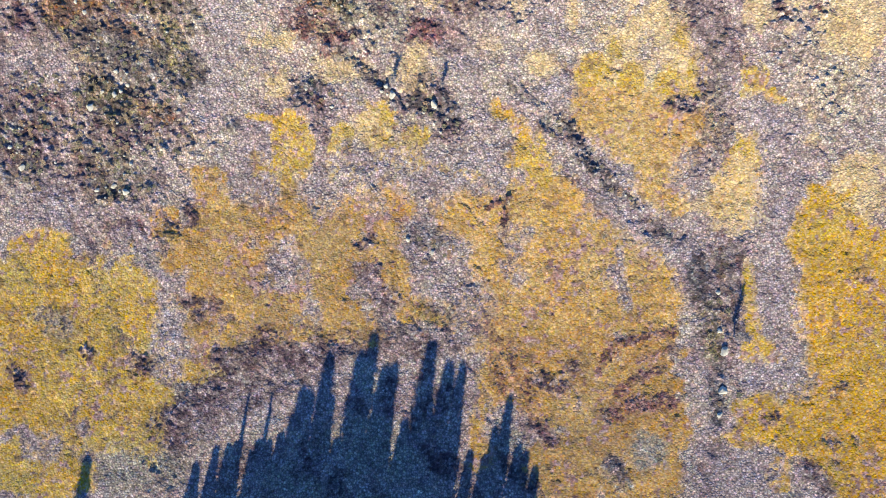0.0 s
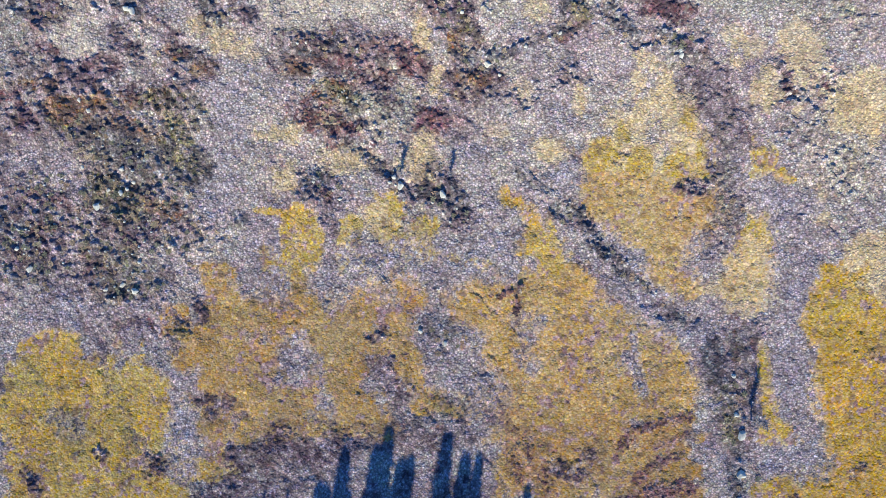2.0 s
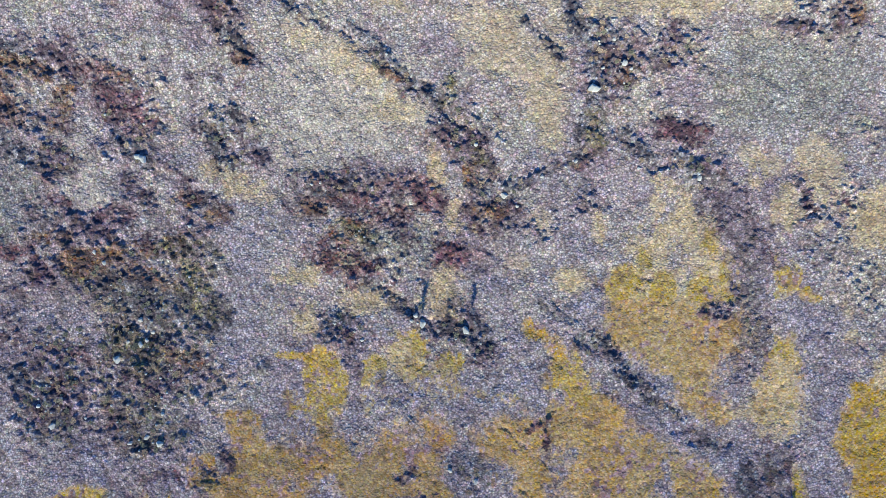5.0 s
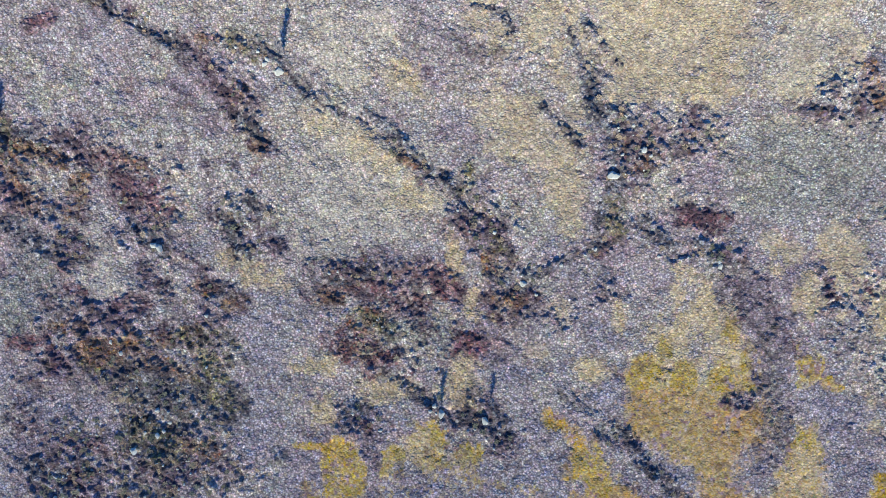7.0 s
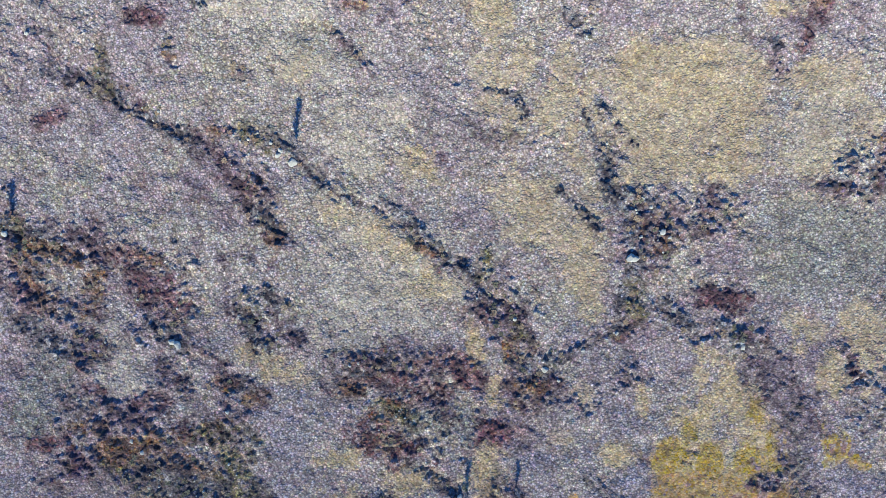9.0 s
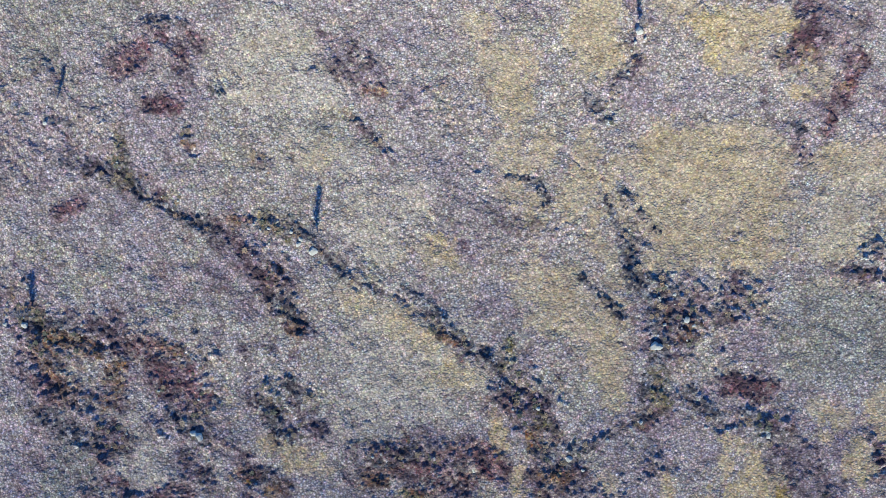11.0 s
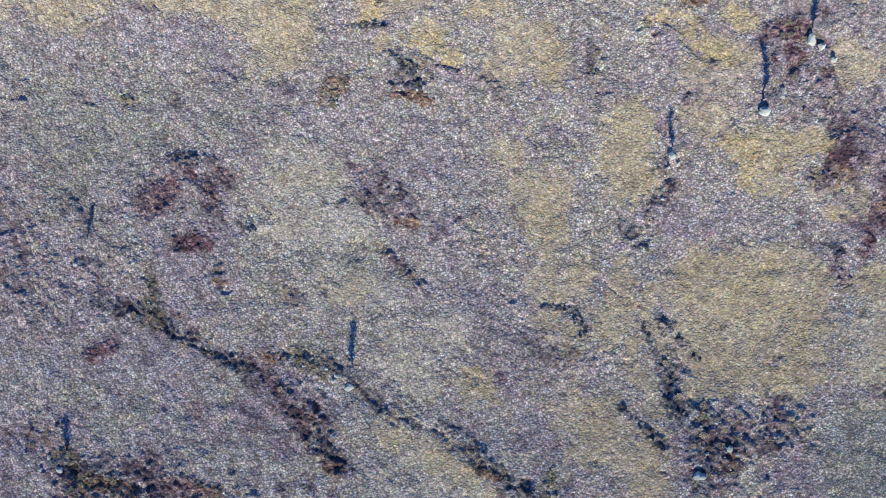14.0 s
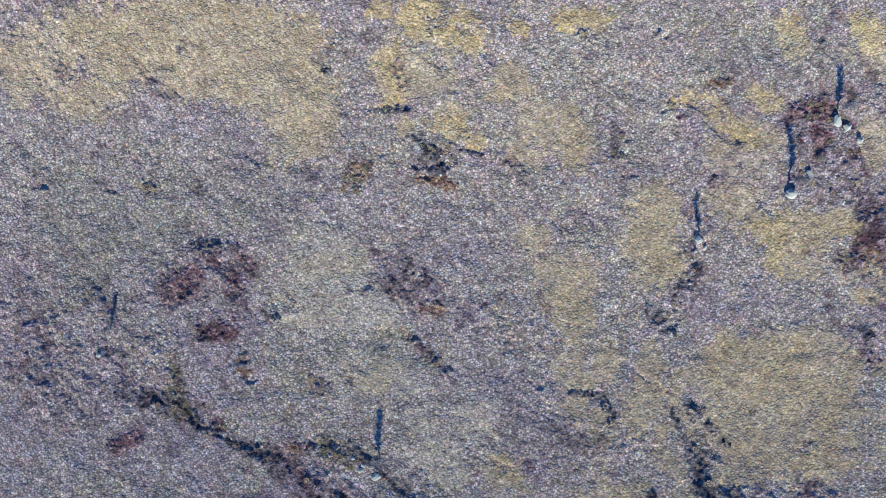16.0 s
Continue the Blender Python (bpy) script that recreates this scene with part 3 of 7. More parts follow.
mat("moss_yellow", "olive golden moss mat thinning towards the trees", [(-52.1, -17.8, 5.3, 4.5, 1), (-44.6, -16.8, 6.8, 3.7, 1), (-39.2, -20.4, 5.3, 3.7, 1), (-51.9, -23.0, 5.3, 3.7, 1), (-48.4, -27.0, 3.0, 3.1, 1), (-42.0, -25.7, 3.4, 3.0, 1), (-54.6, -30.5, 3.0, 3.0, 1), (-36.3, -15.9, 3.8, 3.7, 1), (-48.5, -31.8, 6.7, 3.0, 1), (-36.7, -26.3, 3.0, 3.0, 1)], [(-38.6, -16.0, 1.5, 1.9, 1), (-45.9, -22.1, 1.8, 1.0, 1), (-53.3, -26.7, 1.5, 1.2, 1)])
mat("moss_ochre", "ochre golden moss mat with brown dead blotches", [(-29.9, 7.8, 2.5, 1.9, -1), (-26.5, 2.8, 4.5, 3.4, -0), (-20.6, 4.7, 3.7, 2.2, -0), (-18.2, 3.1, 2.1, 2.8, -0), (-25.8, -2.7, 4.5, 3.7, -0), (-17.5, -2.4, 1.6, 3.7, -0), (-25.8, -8.0, 3.7, 2.9, -0), (-19.1, -7.2, 3.7, 1.9, -0), (-29.1, -2.7, 1.5, 4.4, -0), (-23.6, -11.6, 5.2, 2.2, -0)], [(-19.5, -2.5, 2.5, 2.2, -0), (-15.4, -8.0, 0.7, 2.9, -0), (-29.5, 0.2, 0.9, 0.7, -0)])
mat("moss_ochre", "orange brown dead moss blotch beside heath", [(-34.9, 2.1, 2.1, 2.5, -0), (-32.9, -2.8, 2.1, 2.4, -0), (-34.0, -0.5, 1.3, 1.2, -0)])
mat("moss_ochre", "small orange moss patch in dark heath", [(-31.0, -12.1, 1.8, 1.9, -0), (-33.6, -8.6, 1.0, 1.5, -0)])
mat("moss_yellow", "bright yellow moss tongue beside bare heath", [(-19.1, 15.7, 1.9, 1.6, -1), (-18.6, 12.8, 1.8, 2.7, -1), (-22.3, 9.7, 1.6, 1.6, -30), (-20.4, 7.9, 2.2, 1.5, -0), (-22.8, 16.7, 1.8, 0.5, -1)], [(-22.1, 12.6, 0.7, 0.6, -1)])
mat("moss_mustard", "ochre moss mat broken by purple heath", [(-11.6, 4.5, 3.4, 1.9, -0), (-11.6, 1.4, 3.7, 1.6, -0), (-7.8, 3.0, 1.9, 1.8, -0), (-13.2, -2.8, 2.1, 3.4, -0), (-5.6, -0.7, 1.5, 2.9, -0), (-4.6, -4.5, 1.6, 2.1, -0), (-13.0, -7.6, 2.2, 2.8, -0), (-11.0, -10.9, 3.3, 1.9, -0)], [(-7.9, 0.6, 1.8, 1.3, -0), (-9.8, -4.3, 1.0, 2.2, -0)])
mat("moss_yellow", "small yellow moss tongue on grey heath", [(-12.2, 13.6, 1.3, 3.0, -1), (-12.7, 10.5, 1.0, 1.3, -1)])
mat("moss_yellow", "patchy yellow moss tuft on lilac heath", [(-7.9, 7.1, 1.6, 2.4, 29), (-4.9, 5.1, 2.7, 1.6, -0), (-9.7, 9.0, 1.5, 0.9, -0)])
mat("moss_yellow", "thin yellow moss streak on lilac heath", [(-6.2, 16.7, 1.6, 2.2, 19), (-3.2, 13.4, 1.9, 2.1, -1), (-7.1, 14.1, 0.9, 1.8, -1)])
mat("moss_yellow", "small yellow moss tuft on lilac heath", [(4.6, 9.9, 1.8, 0.7, -1), (8.3, 18.8, 0.9, 1.2, -1), (0.3, 10.7, 2.2, 0.6, -10)])
mat("moss_mustard", "broad ochre golden moss mat with dark pits", [(18.1, 5.9, 3.8, 2.5, -26), (19.6, -0.2, 4.6, 5.1, -0), (14.0, 3.6, 3.3, 5.2, -0), (15.0, -4.5, 6.6, 4.4, -0), (7.6, -1.9, 3.7, 3.7, -0), (20.8, -6.0, 3.4, 3.4, -0), (10.5, -8.9, 5.9, 2.6, -0), (5.3, -8.1, 3.0, 2.5, -0), (19.3, -11.1, 4.4, 2.9, -0)], [(11.4, 1.2, 2.4, 1.5, -0), (11.3, -4.4, 1.1, 2.5, -0), (17.7, -0.7, 1.2, 0.7, -0), (8.1, 5.8, 1.2, 0.9, -1), (6.1, -4.5, 0.9, 1.5, -0)])
mat("moss_yellow", "yellow moss tongue running into ochre mat", [(11.9, 16.0, 1.2, 1.9, 19), (13.4, 13.2, 1.8, 2.1, 19), (14.1, 9.9, 1.8, 2.5, -1)])
mat("moss_ochre", "ochre moss mat with purple streaks", [(3.3, 5.5, 3.0, 1.6, -0), (5.6, 2.9, 3.0, 1.9, -0), (6.4, 8.4, 2.1, 0.9, 9), (3.9, -0.0, 1.9, 2.2, -0), (2.5, 2.2, 1.2, 1.8, -0)])
mat("moss_mustard", "rounded ochre golden moss mat beside a gully", [(27.4, -0.8, 3.7, 2.8, -29), (28.4, -5.0, 3.4, 3.8, -0), (26.5, 1.6, 1.9, 1.0, -20), (29.6, -9.0, 3.1, 2.2, -0), (26.7, -9.0, 2.2, 1.9, -0)])
mat("moss_mustard", "orange golden moss mat with deep round pits", [(21.7, 22.1, 2.8, 3.0, -1), (21.1, 18.3, 3.4, 2.5, -1), (24.9, 15.7, 3.7, 3.4, -1), (29.1, 17.5, 4.5, 3.7, -1), (33.1, 22.6, 2.5, 3.0, -1), (34.0, 16.7, 1.5, 3.4, -1), (30.4, 12.3, 3.4, 4.1, -1), (28.9, 8.2, 3.7, 1.6, -1), (26.5, 20.5, 3.0, 2.2, -1)], [(32.8, 19.7, 1.9, 1.3, -1), (25.8, 19.0, 0.7, 1.3, -1), (26.7, 22.6, 1.0, 1.0, -1), (27.8, 26.7, 2.1, 1.5, -1)])
mat("straw", "straw yellow grass mat running into golden moss", [(28.3, 32.5, 3.4, 3.5, -1), (25.2, 28.8, 3.7, 2.0, -1), (30.8, 29.1, 2.7, 3.0, -1), (23.8, 25.8, 2.1, 1.3, -1), (32.4, 24.6, 2.7, 1.5, -1), (26.8, 36.3, 1.8, 1.8, -1)], [(26.8, 32.2, 1.0, 0.6, -1), (27.8, 26.7, 2.1, 1.5, -1)])
mat("moss_yellow", "yellow moss mat between two dark gullies", [(41.3, 12.9, 3.0, 2.8, -1), (40.9, 8.5, 3.4, 2.8, -1), (38.2, 6.3, 2.2, 1.2, -1), (42.6, 5.2, 1.8, 1.5, -0), (43.1, 15.5, 1.5, 1.5, -1)])
mat("moss_yellow", "wedge of yellow moss on grey heath", [(41.0, 26.5, 0.7, 1.6, 9), (41.8, 24.0, 1.0, 1.9, 9), (43.0, 21.4, 1.9, 0.8, -11)])
mat("moss_gold", "wide golden moss mat with scattered pits", [(50.5, 8.3, 1.6, 1.6, -0), (51.4, 4.4, 2.8, 4.0, -0), (53.7, -1.2, 4.5, 5.1, -0), (50.6, -6.3, 3.1, 5.8, -0), (54.5, -9.2, 4.4, 5.8, -0), (54.9, 1.0, 2.9, 2.9, -0)], [(55.3, -5.0, 1.2, 0.7, -0), (53.4, -9.2, 0.7, 0.4, -0)])
mat("straw", "pale golden moss piece at a gully's end", [(55.5, 11.3, 2.5, 1.6, -1), (54.0, 9.9, 1.5, 1.0, -1)])
mat("moss_gold", "golden moss mat with one dark hollow", [(44.2, -21.1, 3.3, 2.8, 1), (47.8, -20.6, 4.4, 2.4, 1), (50.8, -23.5, 4.4, 2.8, 1), (42.0, -23.8, 3.3, 1.5, 1), (58.2, -28.4, 4.4, 4.4, 1), (53.8, -25.6, 3.7, 2.2, 1), (57.4, -19.7, 3.7, 5.9, 1)], [(45.8, -21.3, 1.3, 0.7, 21), (49.4, -28.7, 2.9, 2.2, 1)])
mat("moss_yellow", "narrow yellow moss strip beside a gully", [(42.2, -4.6, 1.0, 3.8, -0), (43.0, -9.1, 1.0, 1.5, -0), (44.4, -12.2, 1.6, 1.3, -0)])
mat("moss_ochre", "tattered ochre moss mat with red brown gaps", [(18.4, -27.9, 3.7, 2.5, 1), (23.5, -24.5, 3.7, 2.1, 1), (21.3, -22.0, 3.0, 1.6, 1), (29.4, -24.0, 3.5, 1.8, 1), (24.2, -17.5, 2.7, 1.8, 1), (30.1, -18.1, 4.2, 1.2, 21), (30.1, -14.4, 4.1, 0.9, 21), (27.8, -12.2, 3.7, 1.2, 1), (31.7, -27.6, 2.2, 2.2, 1), (19.2, -30.9, 3.7, 1.5, 1), (24.1, -14.5, 5.2, 3.7, 1), (26.4, -20.4, 5.9, 2.9, 1), (16.7, -14.7, 3.7, 3.7, 1), (31.6, -23.2, 3.7, 2.9, 1), (27.3, -29.9, 4.4, 2.2, 1), (15.3, -19.2, 3.0, 3.0, 1)], [(28.7, -25.5, 1.5, 1.8, 1), (25.4, -29.2, 1.9, 1.9, 1), (29.4, -19.7, 4.4, 0.7, 16), (16.7, -17.7, 1.8, 1.3, 1), (23.8, -14.5, 0.9, 1.9, -29)])
mat("straw", "pale straw coloured grass cushion on lilac heath", [(-1.8, 23.7, 2.1, 3.0, -1), (-2.1, 26.1, 1.3, 1.4, -1)])
mat("straw", "small straw yellow grass cushion on lilac heath", [(-11.5, 23.5, 3.0, 1.5, -1), (-14.5, 22.7, 1.8, 0.9, -1)])
mat("straw", "small straw yellow grass cushion on pale heath", [(-22.0, 27.0, 2.6, 1.2, -1), (-21.3, 22.5, 1.4, 2.0, -1), (-20.5, 27.8, 1.5, 0.8, -1)])
mat("straw", "faint straw grass patch on lilac heath", [(14.3, 24.8, 2.2, 1.5, -1), (18.1, 31.0, 0.9, 2.3, -1), (10.7, 32.7, 1.5, 1.8, -1)])
mat("straw", "straw grass patch at the heath's edge", [(55.7, 30.3, 4.5, 3.0, 1), (58.4, 11.5, 3.4, 2.2, 1), (56.5, 7.8, 3.7, 2.2, 1), (49.8, 17.4, 1.3, 2.3, 1)])
mat("straw", "straw grass strip between lilac strips", [(47.4, 37.6, 1.9, 3.8, -1), (48.5, 34.9, 1.8, 1.8, -1), (45.6, 39.1, 1.2, 1.8, -1), (47.2, 29.9, 0.9, 0.8, -1)])
mat("straw", "thin straw grass strip on grey heath", [(43.4, 33.5, 1.0, 3.2, -1), (39.3, 38.4, 1.0, 2.6, -1)])
mat("straw", "straw grass patch on grey heath", [(55.1, 32.8, 3.3, 2.9, -1), (52.8, 31.1, 1.2, 2.3, -1), (56.1, 29.2, 2.2, 1.2, -1)])
mat("pale", "pale bleached grass patch with feathered edges", [(-15.1, 46.7, 7.5, 4.6, -1), (-17.3, 52.9, 6.1, 4.6, -1), (-12.0, 50.5, 5.3, 4.6, -1), (-7.4, 52.7, 3.4, 3.1, -1), (-19.6, 45.3, 5.3, 2.3, -1)])
mat("straw", "small straw grass streak among dark shrubs", [(-2.8, 40.4, 1.2, 2.3, 9), (-0.6, 34.7, 1.6, 1.1, 29)])
mat("straw", "pale straw grass patch edged by dark shrubs", [(-28.8, 39.4, 3.3, 1.7, -21), (-31.4, 41.0, 2.6, 1.2, -21), (-26.5, 37.9, 2.3, 1.2, -1)])
mat("straw", "straw streak inside dark scrub", [(-36.0, 29.0, 1.2, 3.0, 49), (-37.9, 30.6, 1.2, 1.1, -1)])
mat("pale", "pale bleached grass patch in dark heather", [(-49.9, 42.9, 3.4, 3.4, -1), (-48.4, 39.1, 3.0, 1.9, -1), (-52.2, 46.0, 3.0, 2.3, -1)])
mat("fawn", "straw yellow grass mat narrowing to the south", [(11.4, 54.6, 3.3, 4.1, 6), (12.6, 50.0, 2.2, 3.7, -4), (7.5, 57.8, 3.3, 3.0, -4), (4.3, 55.0, 3.0, 1.9, -4), (8.8, 60.0, 2.2, 1.5, -4), (12.9, 44.4, 1.3, 1.9, -3)])
mat("fawn", "broad straw yellow grass mat with ragged rim", [(23.6, 68.9, 4.6, 7.5, -4), (28.6, 67.0, 5.3, 7.5, -4), (34.1, 69.7, 4.6, 6.0, -4), (27.7, 74.7, 6.7, 4.5, -4), (35.1, 73.4, 4.5, 3.8, -4), (21.7, 74.3, 3.0, 4.5, -4), (36.8, 66.5, 3.0, 2.3, -4)])
mat("fawn", "narrow straw grass strip along a gully", [(14.7, 69.8, 1.2, 3.4, -4), (16.5, 64.0, 1.0, 2.4, 6), (13.1, 63.1, 1.5, 2.2, 27), (13.9, 58.9, 1.6, 1.0, -24)])
mat("fawn", "straw grass mat with grey gaps", [(44.8, 64.5, 4.3, 3.4, -4), (47.4, 68.8, 3.7, 3.0, -4), (42.3, 60.9, 3.7, 2.2, -4), (50.8, 65.6, 3.0, 3.0, -4), (41.1, 55.7, 3.2, 1.2, -4), (49.2, 72.5, 3.0, 3.0, -4), (44.7, 72.8, 3.0, 2.3, -4)])
mat("fawn", "small straw cushion beside a dark gully", [(-20.1, 59.2, 1.9, 2.0, -4), (-21.5, 60.8, 1.2, 1.1, -4)])
mat("fawn", "pale straw grass patch below a gully", [(-15.4, 56.3, 3.0, 2.7, -24), (-11.7, 54.5, 2.2, 1.8, -4), (-7.2, 49.0, 2.7, 2.7, -4), (-9.9, 47.7, 1.8, 1.5, -4), (-8.2, 51.3, 2.2, 1.2, -4)])
mat("pale", "pale bleached grass patch with feathered edges", [(-17.4, 47.4, 4.5, 3.7, -4), (-21.2, 46.2, 3.0, 3.0, -4), (-19.9, 43.1, 3.7, 2.2, -3)])
mat("fawn", "pale straw tongue of grass", [(-8.9, 64.5, 2.3, 2.0, -34), (-6.8, 62.9, 1.8, 1.1, -34), (-14.9, 64.9, 1.8, 1.8, -4)])
mat("fawn", "faint straw grass strip", [(2.3, 75.6, 3.0, 3.8, 6), (1.3, 71.8, 2.7, 1.8, -4), (4.8, 68.6, 1.5, 2.6, -4)])
mat("fawn", "straw patch in grey green sedge", [(47.8, 38.3, 2.6, 3.2, -3), (43.3, 33.4, 1.0, 2.6, -3), (41.2, 38.7, 1.8, 1.9, -3), (38.4, 40.3, 1.5, 1.5, -3)])
mat("fawn", "rounded straw cushion of grass", [(-24.0, 78.5, 3.1, 2.5, -6), (-22.5, 79.9, 2.5, 1.8, -6)])
mat("pale", "pale grey green bleached grass patch", [(-30.5, 92.0, 4.7, 3.0, -6), (-28.5, 88.0, 5.0, 3.5, -6), (-33.0, 89.2, 3.3, 3.0, -6), (-21.7, 88.1, 3.3, 3.3, -6), (-24.7, 92.9, 2.7, 2.6, -6)])
mat("pale", "pale bleached grass slope below a gully", [(-18.6, 72.7, 2.5, 2.7, 14), (-16.2, 67.3, 3.0, 3.7, 14), (-12.1, 71.3, 1.8, 3.0, 34), (-19.9, 67.6, 1.8, 2.2, -6)])
mat("fawn", "small straw wedge on grey heath", [(-8.9, 65.4, 1.9, 1.8, -6), (-10.0, 65.9, 1.5, 1.0, -6), (-7.2, 63.4, 1.6, 0.7, -35)])
mat("fawn", "straw grass mat beside pale stones", [(15.5, 96.4, 3.1, 3.3, -6), (14.6, 91.2, 3.4, 3.0, -6), (15.4, 87.7, 2.5, 1.8, -6), (13.0, 97.5, 1.5, 3.0, -6)])
mat("tussock", "yellow grass crest below a pale boulder", [(34.9, 92.5, 4.1, 1.4, -11), (39.1, 90.6, 3.2, 1.4, -21), (33.1, 89.7, 3.0, 1.7, -6)])
mat("fawn", "faint straw patch below yellow crest", [(32.7, 86.4, 3.2, 1.9, -6), (39.3, 85.7, 1.8, 2.2, -6), (43.5, 83.8, 1.8, 2.5, -6)])
mat("fawn", "straw grass mat in mottled heath", [(21.9, 75.8, 2.9, 1.9, -6), (17.3, 74.4, 2.5, 1.9, -6), (11.7, 71.2, 2.2, 2.2, -6), (8.6, 69.3, 1.8, 2.2, -6), (6.5, 77.7, 1.8, 3.0, -6)])
mat("fawn", "thin straw streak on grey heath", [(3.1, 88.6, 3.7, 3.0, -6), (-0.9, 93.6, 2.7, 2.3, -6)])
mat("fawn", "wide straw brown grass slope with soft edges", [(-45.5, 125.5, 12.9, 4.8, -3), (-33.2, 120.0, 6.8, 5.3, -8), (-54.4, 129.1, 8.4, 4.2, -8), (-28.5, 114.7, 3.8, 4.5, -8), (-29.1, 121.7, 3.8, 3.1, -8), (-36.2, 126.6, 6.1, 3.8, -8), (-42.4, 119.7, 5.3, 2.0, -8)])
mat("fawn", "mottled straw and lilac grass patch", [(-12.9, 118.0, 4.2, 3.2, -8), (-16.5, 119.2, 1.8, 3.0, -8), (-9.1, 112.1, 2.7, 2.0, -8), (-10.1, 116.1, 1.8, 1.8, -8), (-15.7, 111.1, 1.5, 1.5, -8)])
mat("tussock", "yellow tussock grass patch", [(-12.0, 124.8, 3.8, 2.8, -8), (-8.5, 122.7, 2.6, 2.3, -8), (-16.3, 126.9, 2.3, 1.8, -8)])
mat("fawn", "rounded straw tussock patch", [(-0.8, 115.5, 2.4, 2.6, -8), (-2.9, 113.5, 1.5, 1.1, -8)])
mat("tussock", "bright yellow tussock patch on a rise", [(10.0, 122.7, 3.3, 1.4, -8), (7.3, 122.1, 1.8, 1.2, -8), (1.3, 122.6, 1.5, 0.8, -8)])
mat("tussock", "scattered yellow tussock grass", [(24.2, 109.1, 3.4, 1.2, -23), (28.0, 105.2, 3.2, 1.3, -28), (32.2, 108.0, 1.9, 1.5, -8)])
mat("fawn", "straw grass patch on open heath", [(2.4, 108.3, 4.6, 3.7, -8), (-1.0, 105.7, 3.0, 1.8, -8), (5.7, 105.5, 3.0, 3.0, -8)])
mat("fawn", "straw yellow sedge tufts", [(46.0, 115.3, 2.5, 3.0, -8), (43.3, 112.6, 1.8, 1.8, -8), (47.4, 110.5, 1.5, 1.8, -8)])
mat("fawn", "small straw grass patch in grey heath", [(1.1, 88.2, 2.9, 3.7, -7), (2.9, 85.0, 2.2, 2.2, -7), (-29.4, 94.4, 3.4, 2.2, -7)])
mat("rust", "low rust brown dwarf birch patch", [(-18.2, 38.8, 3.3, 2.0, -1), (-15.2, 37.6, 3.0, 1.8, -1), (-20.5, 37.4, 2.0, 1.5, -1)])
mat("red", "dark wine red dwarf shrub patch", [(-4.7, 36.3, 3.0, 2.1, -1), (-8.5, 34.5, 2.7, 2.3, -1), (-1.1, 29.4, 2.7, 1.9, -1), (-2.6, 31.0, 1.8, 1.1, -1)])
mat("rust", "olive brown dwarf shrub patch", [(-13.8, 32.7, 3.0, 1.8, 19), (-17.2, 29.0, 2.2, 1.5, -1), (-13.9, 27.8, 2.5, 1.6, -1)])
mat("rust", "rust and olive dwarf shrub patch", [(5.0, 34.2, 3.0, 1.8, 19), (3.4, 32.0, 2.5, 1.5, -1), (2.5, 39.5, 2.0, 2.3, -1)])
mat("rust", "rust brown shrub streak on dark heath", [(-49.2, 28.5, 3.3, 0.9, -1), (-45.4, 31.8, 3.0, 0.9, 9), (-36.4, 31.7, 3.3, 1.4, -11)])
mat("red", "wine red heather patch", [(27.7, 43.9, 2.1, 1.5, -1), (29.9, 43.1, 1.5, 1.8, -1)])
mat("rust", "rust brown shrub patch in dark heather", [(-59.0, 57.9, 3.8, 1.2, -13), (-50.7, 56.2, 2.5, 1.1, 17), (-45.5, 55.2, 3.0, 1.2, -23)])
mat("red", "dark red brown shrub patch", [(-44.2, 51.3, 2.6, 1.8, -23), (-55.0, 43.0, 1.8, 1.9, -3), (-60.7, 52.3, 2.0, 1.8, -4), (-41.3, 48.1, 1.8, 1.3, -33)])
mat("rust", "small rust brown shrub", [(-8.4, 53.4, 1.9, 0.7, -24)])
mat("rust", "small rust brown shrub beside a gully", [(-34.0, 71.1, 1.1, 0.7, 27)])
mat("red", "small wine red shrub patch", [(-57.3, 74.7, 2.0, 1.2, 17)])
mat("rust", "rust brown shrub patch at a gully's end", [(-28.1, 57.1, 1.4, 1.6, -43), (-30.8, 63.7, 1.5, 1.5, -4)])
mat("red", "red brown heather patch on lilac ground", [(-47.9, 93.8, 2.3, 2.3, 25), (-48.7, 95.8, 1.5, 1.2, -6)])
mat("red", "red brown heather patch near pale grass", [(-42.9, 87.8, 2.6, 1.5, -6), (-40.9, 88.9, 1.2, 1.2, -6)])
mat("red", "dark plum heather patch", [(-39.3, 94.4, 1.8, 2.0, -6), (-42.2, 96.6, 1.5, 1.2, -6)])
mat("rust", "small rust brown heather spot", [(-14.7, 86.8, 1.6, 0.9, -6)])
mat("red", "dark plum heather strip", [(41.7, 87.7, 1.9, 2.7, -16), (46.2, 81.2, 1.3, 3.0, -16), (48.1, 84.8, 1.8, 1.8, -6)])
mat("red", "small plum heather spot", [(-56.7, 74.8, 2.1, 1.2, 14)])
mat("rust", "orange brown wet sedge hollow", [(-12.6, 103.6, 2.5, 0.7, -13)])
mat("rust", "olive brown shrub clump", [(-22.8, 105.6, 1.6, 1.2, 13)])
mat("rust", "small orange brown shrub", [(26.4, 111.4, 1.3, 0.7, -8)])
mat("red", "red heather around pale boulders", [(37.1, 105.9, 2.5, 1.6, -8), (40.1, 106.2, 1.9, 1.0, -8), (42.4, 97.6, 2.2, 1.5, -8), (37.3, 102.8, 2.2, 1.3, -8)])
mat("red", "dark plum heather patch", [(43.3, 91.5, 1.7, 2.9, -8), (41.5, 87.3, 1.7, 2.2, -7)])
mat("red", "maroon heather patch between moss mats", [(30.1, -19.9, 4.4, 1.3, 16), (24.1, -13.8, 2.7, 0.7, 31), (29.3, -10.7, 3.0, 0.6, 21)])
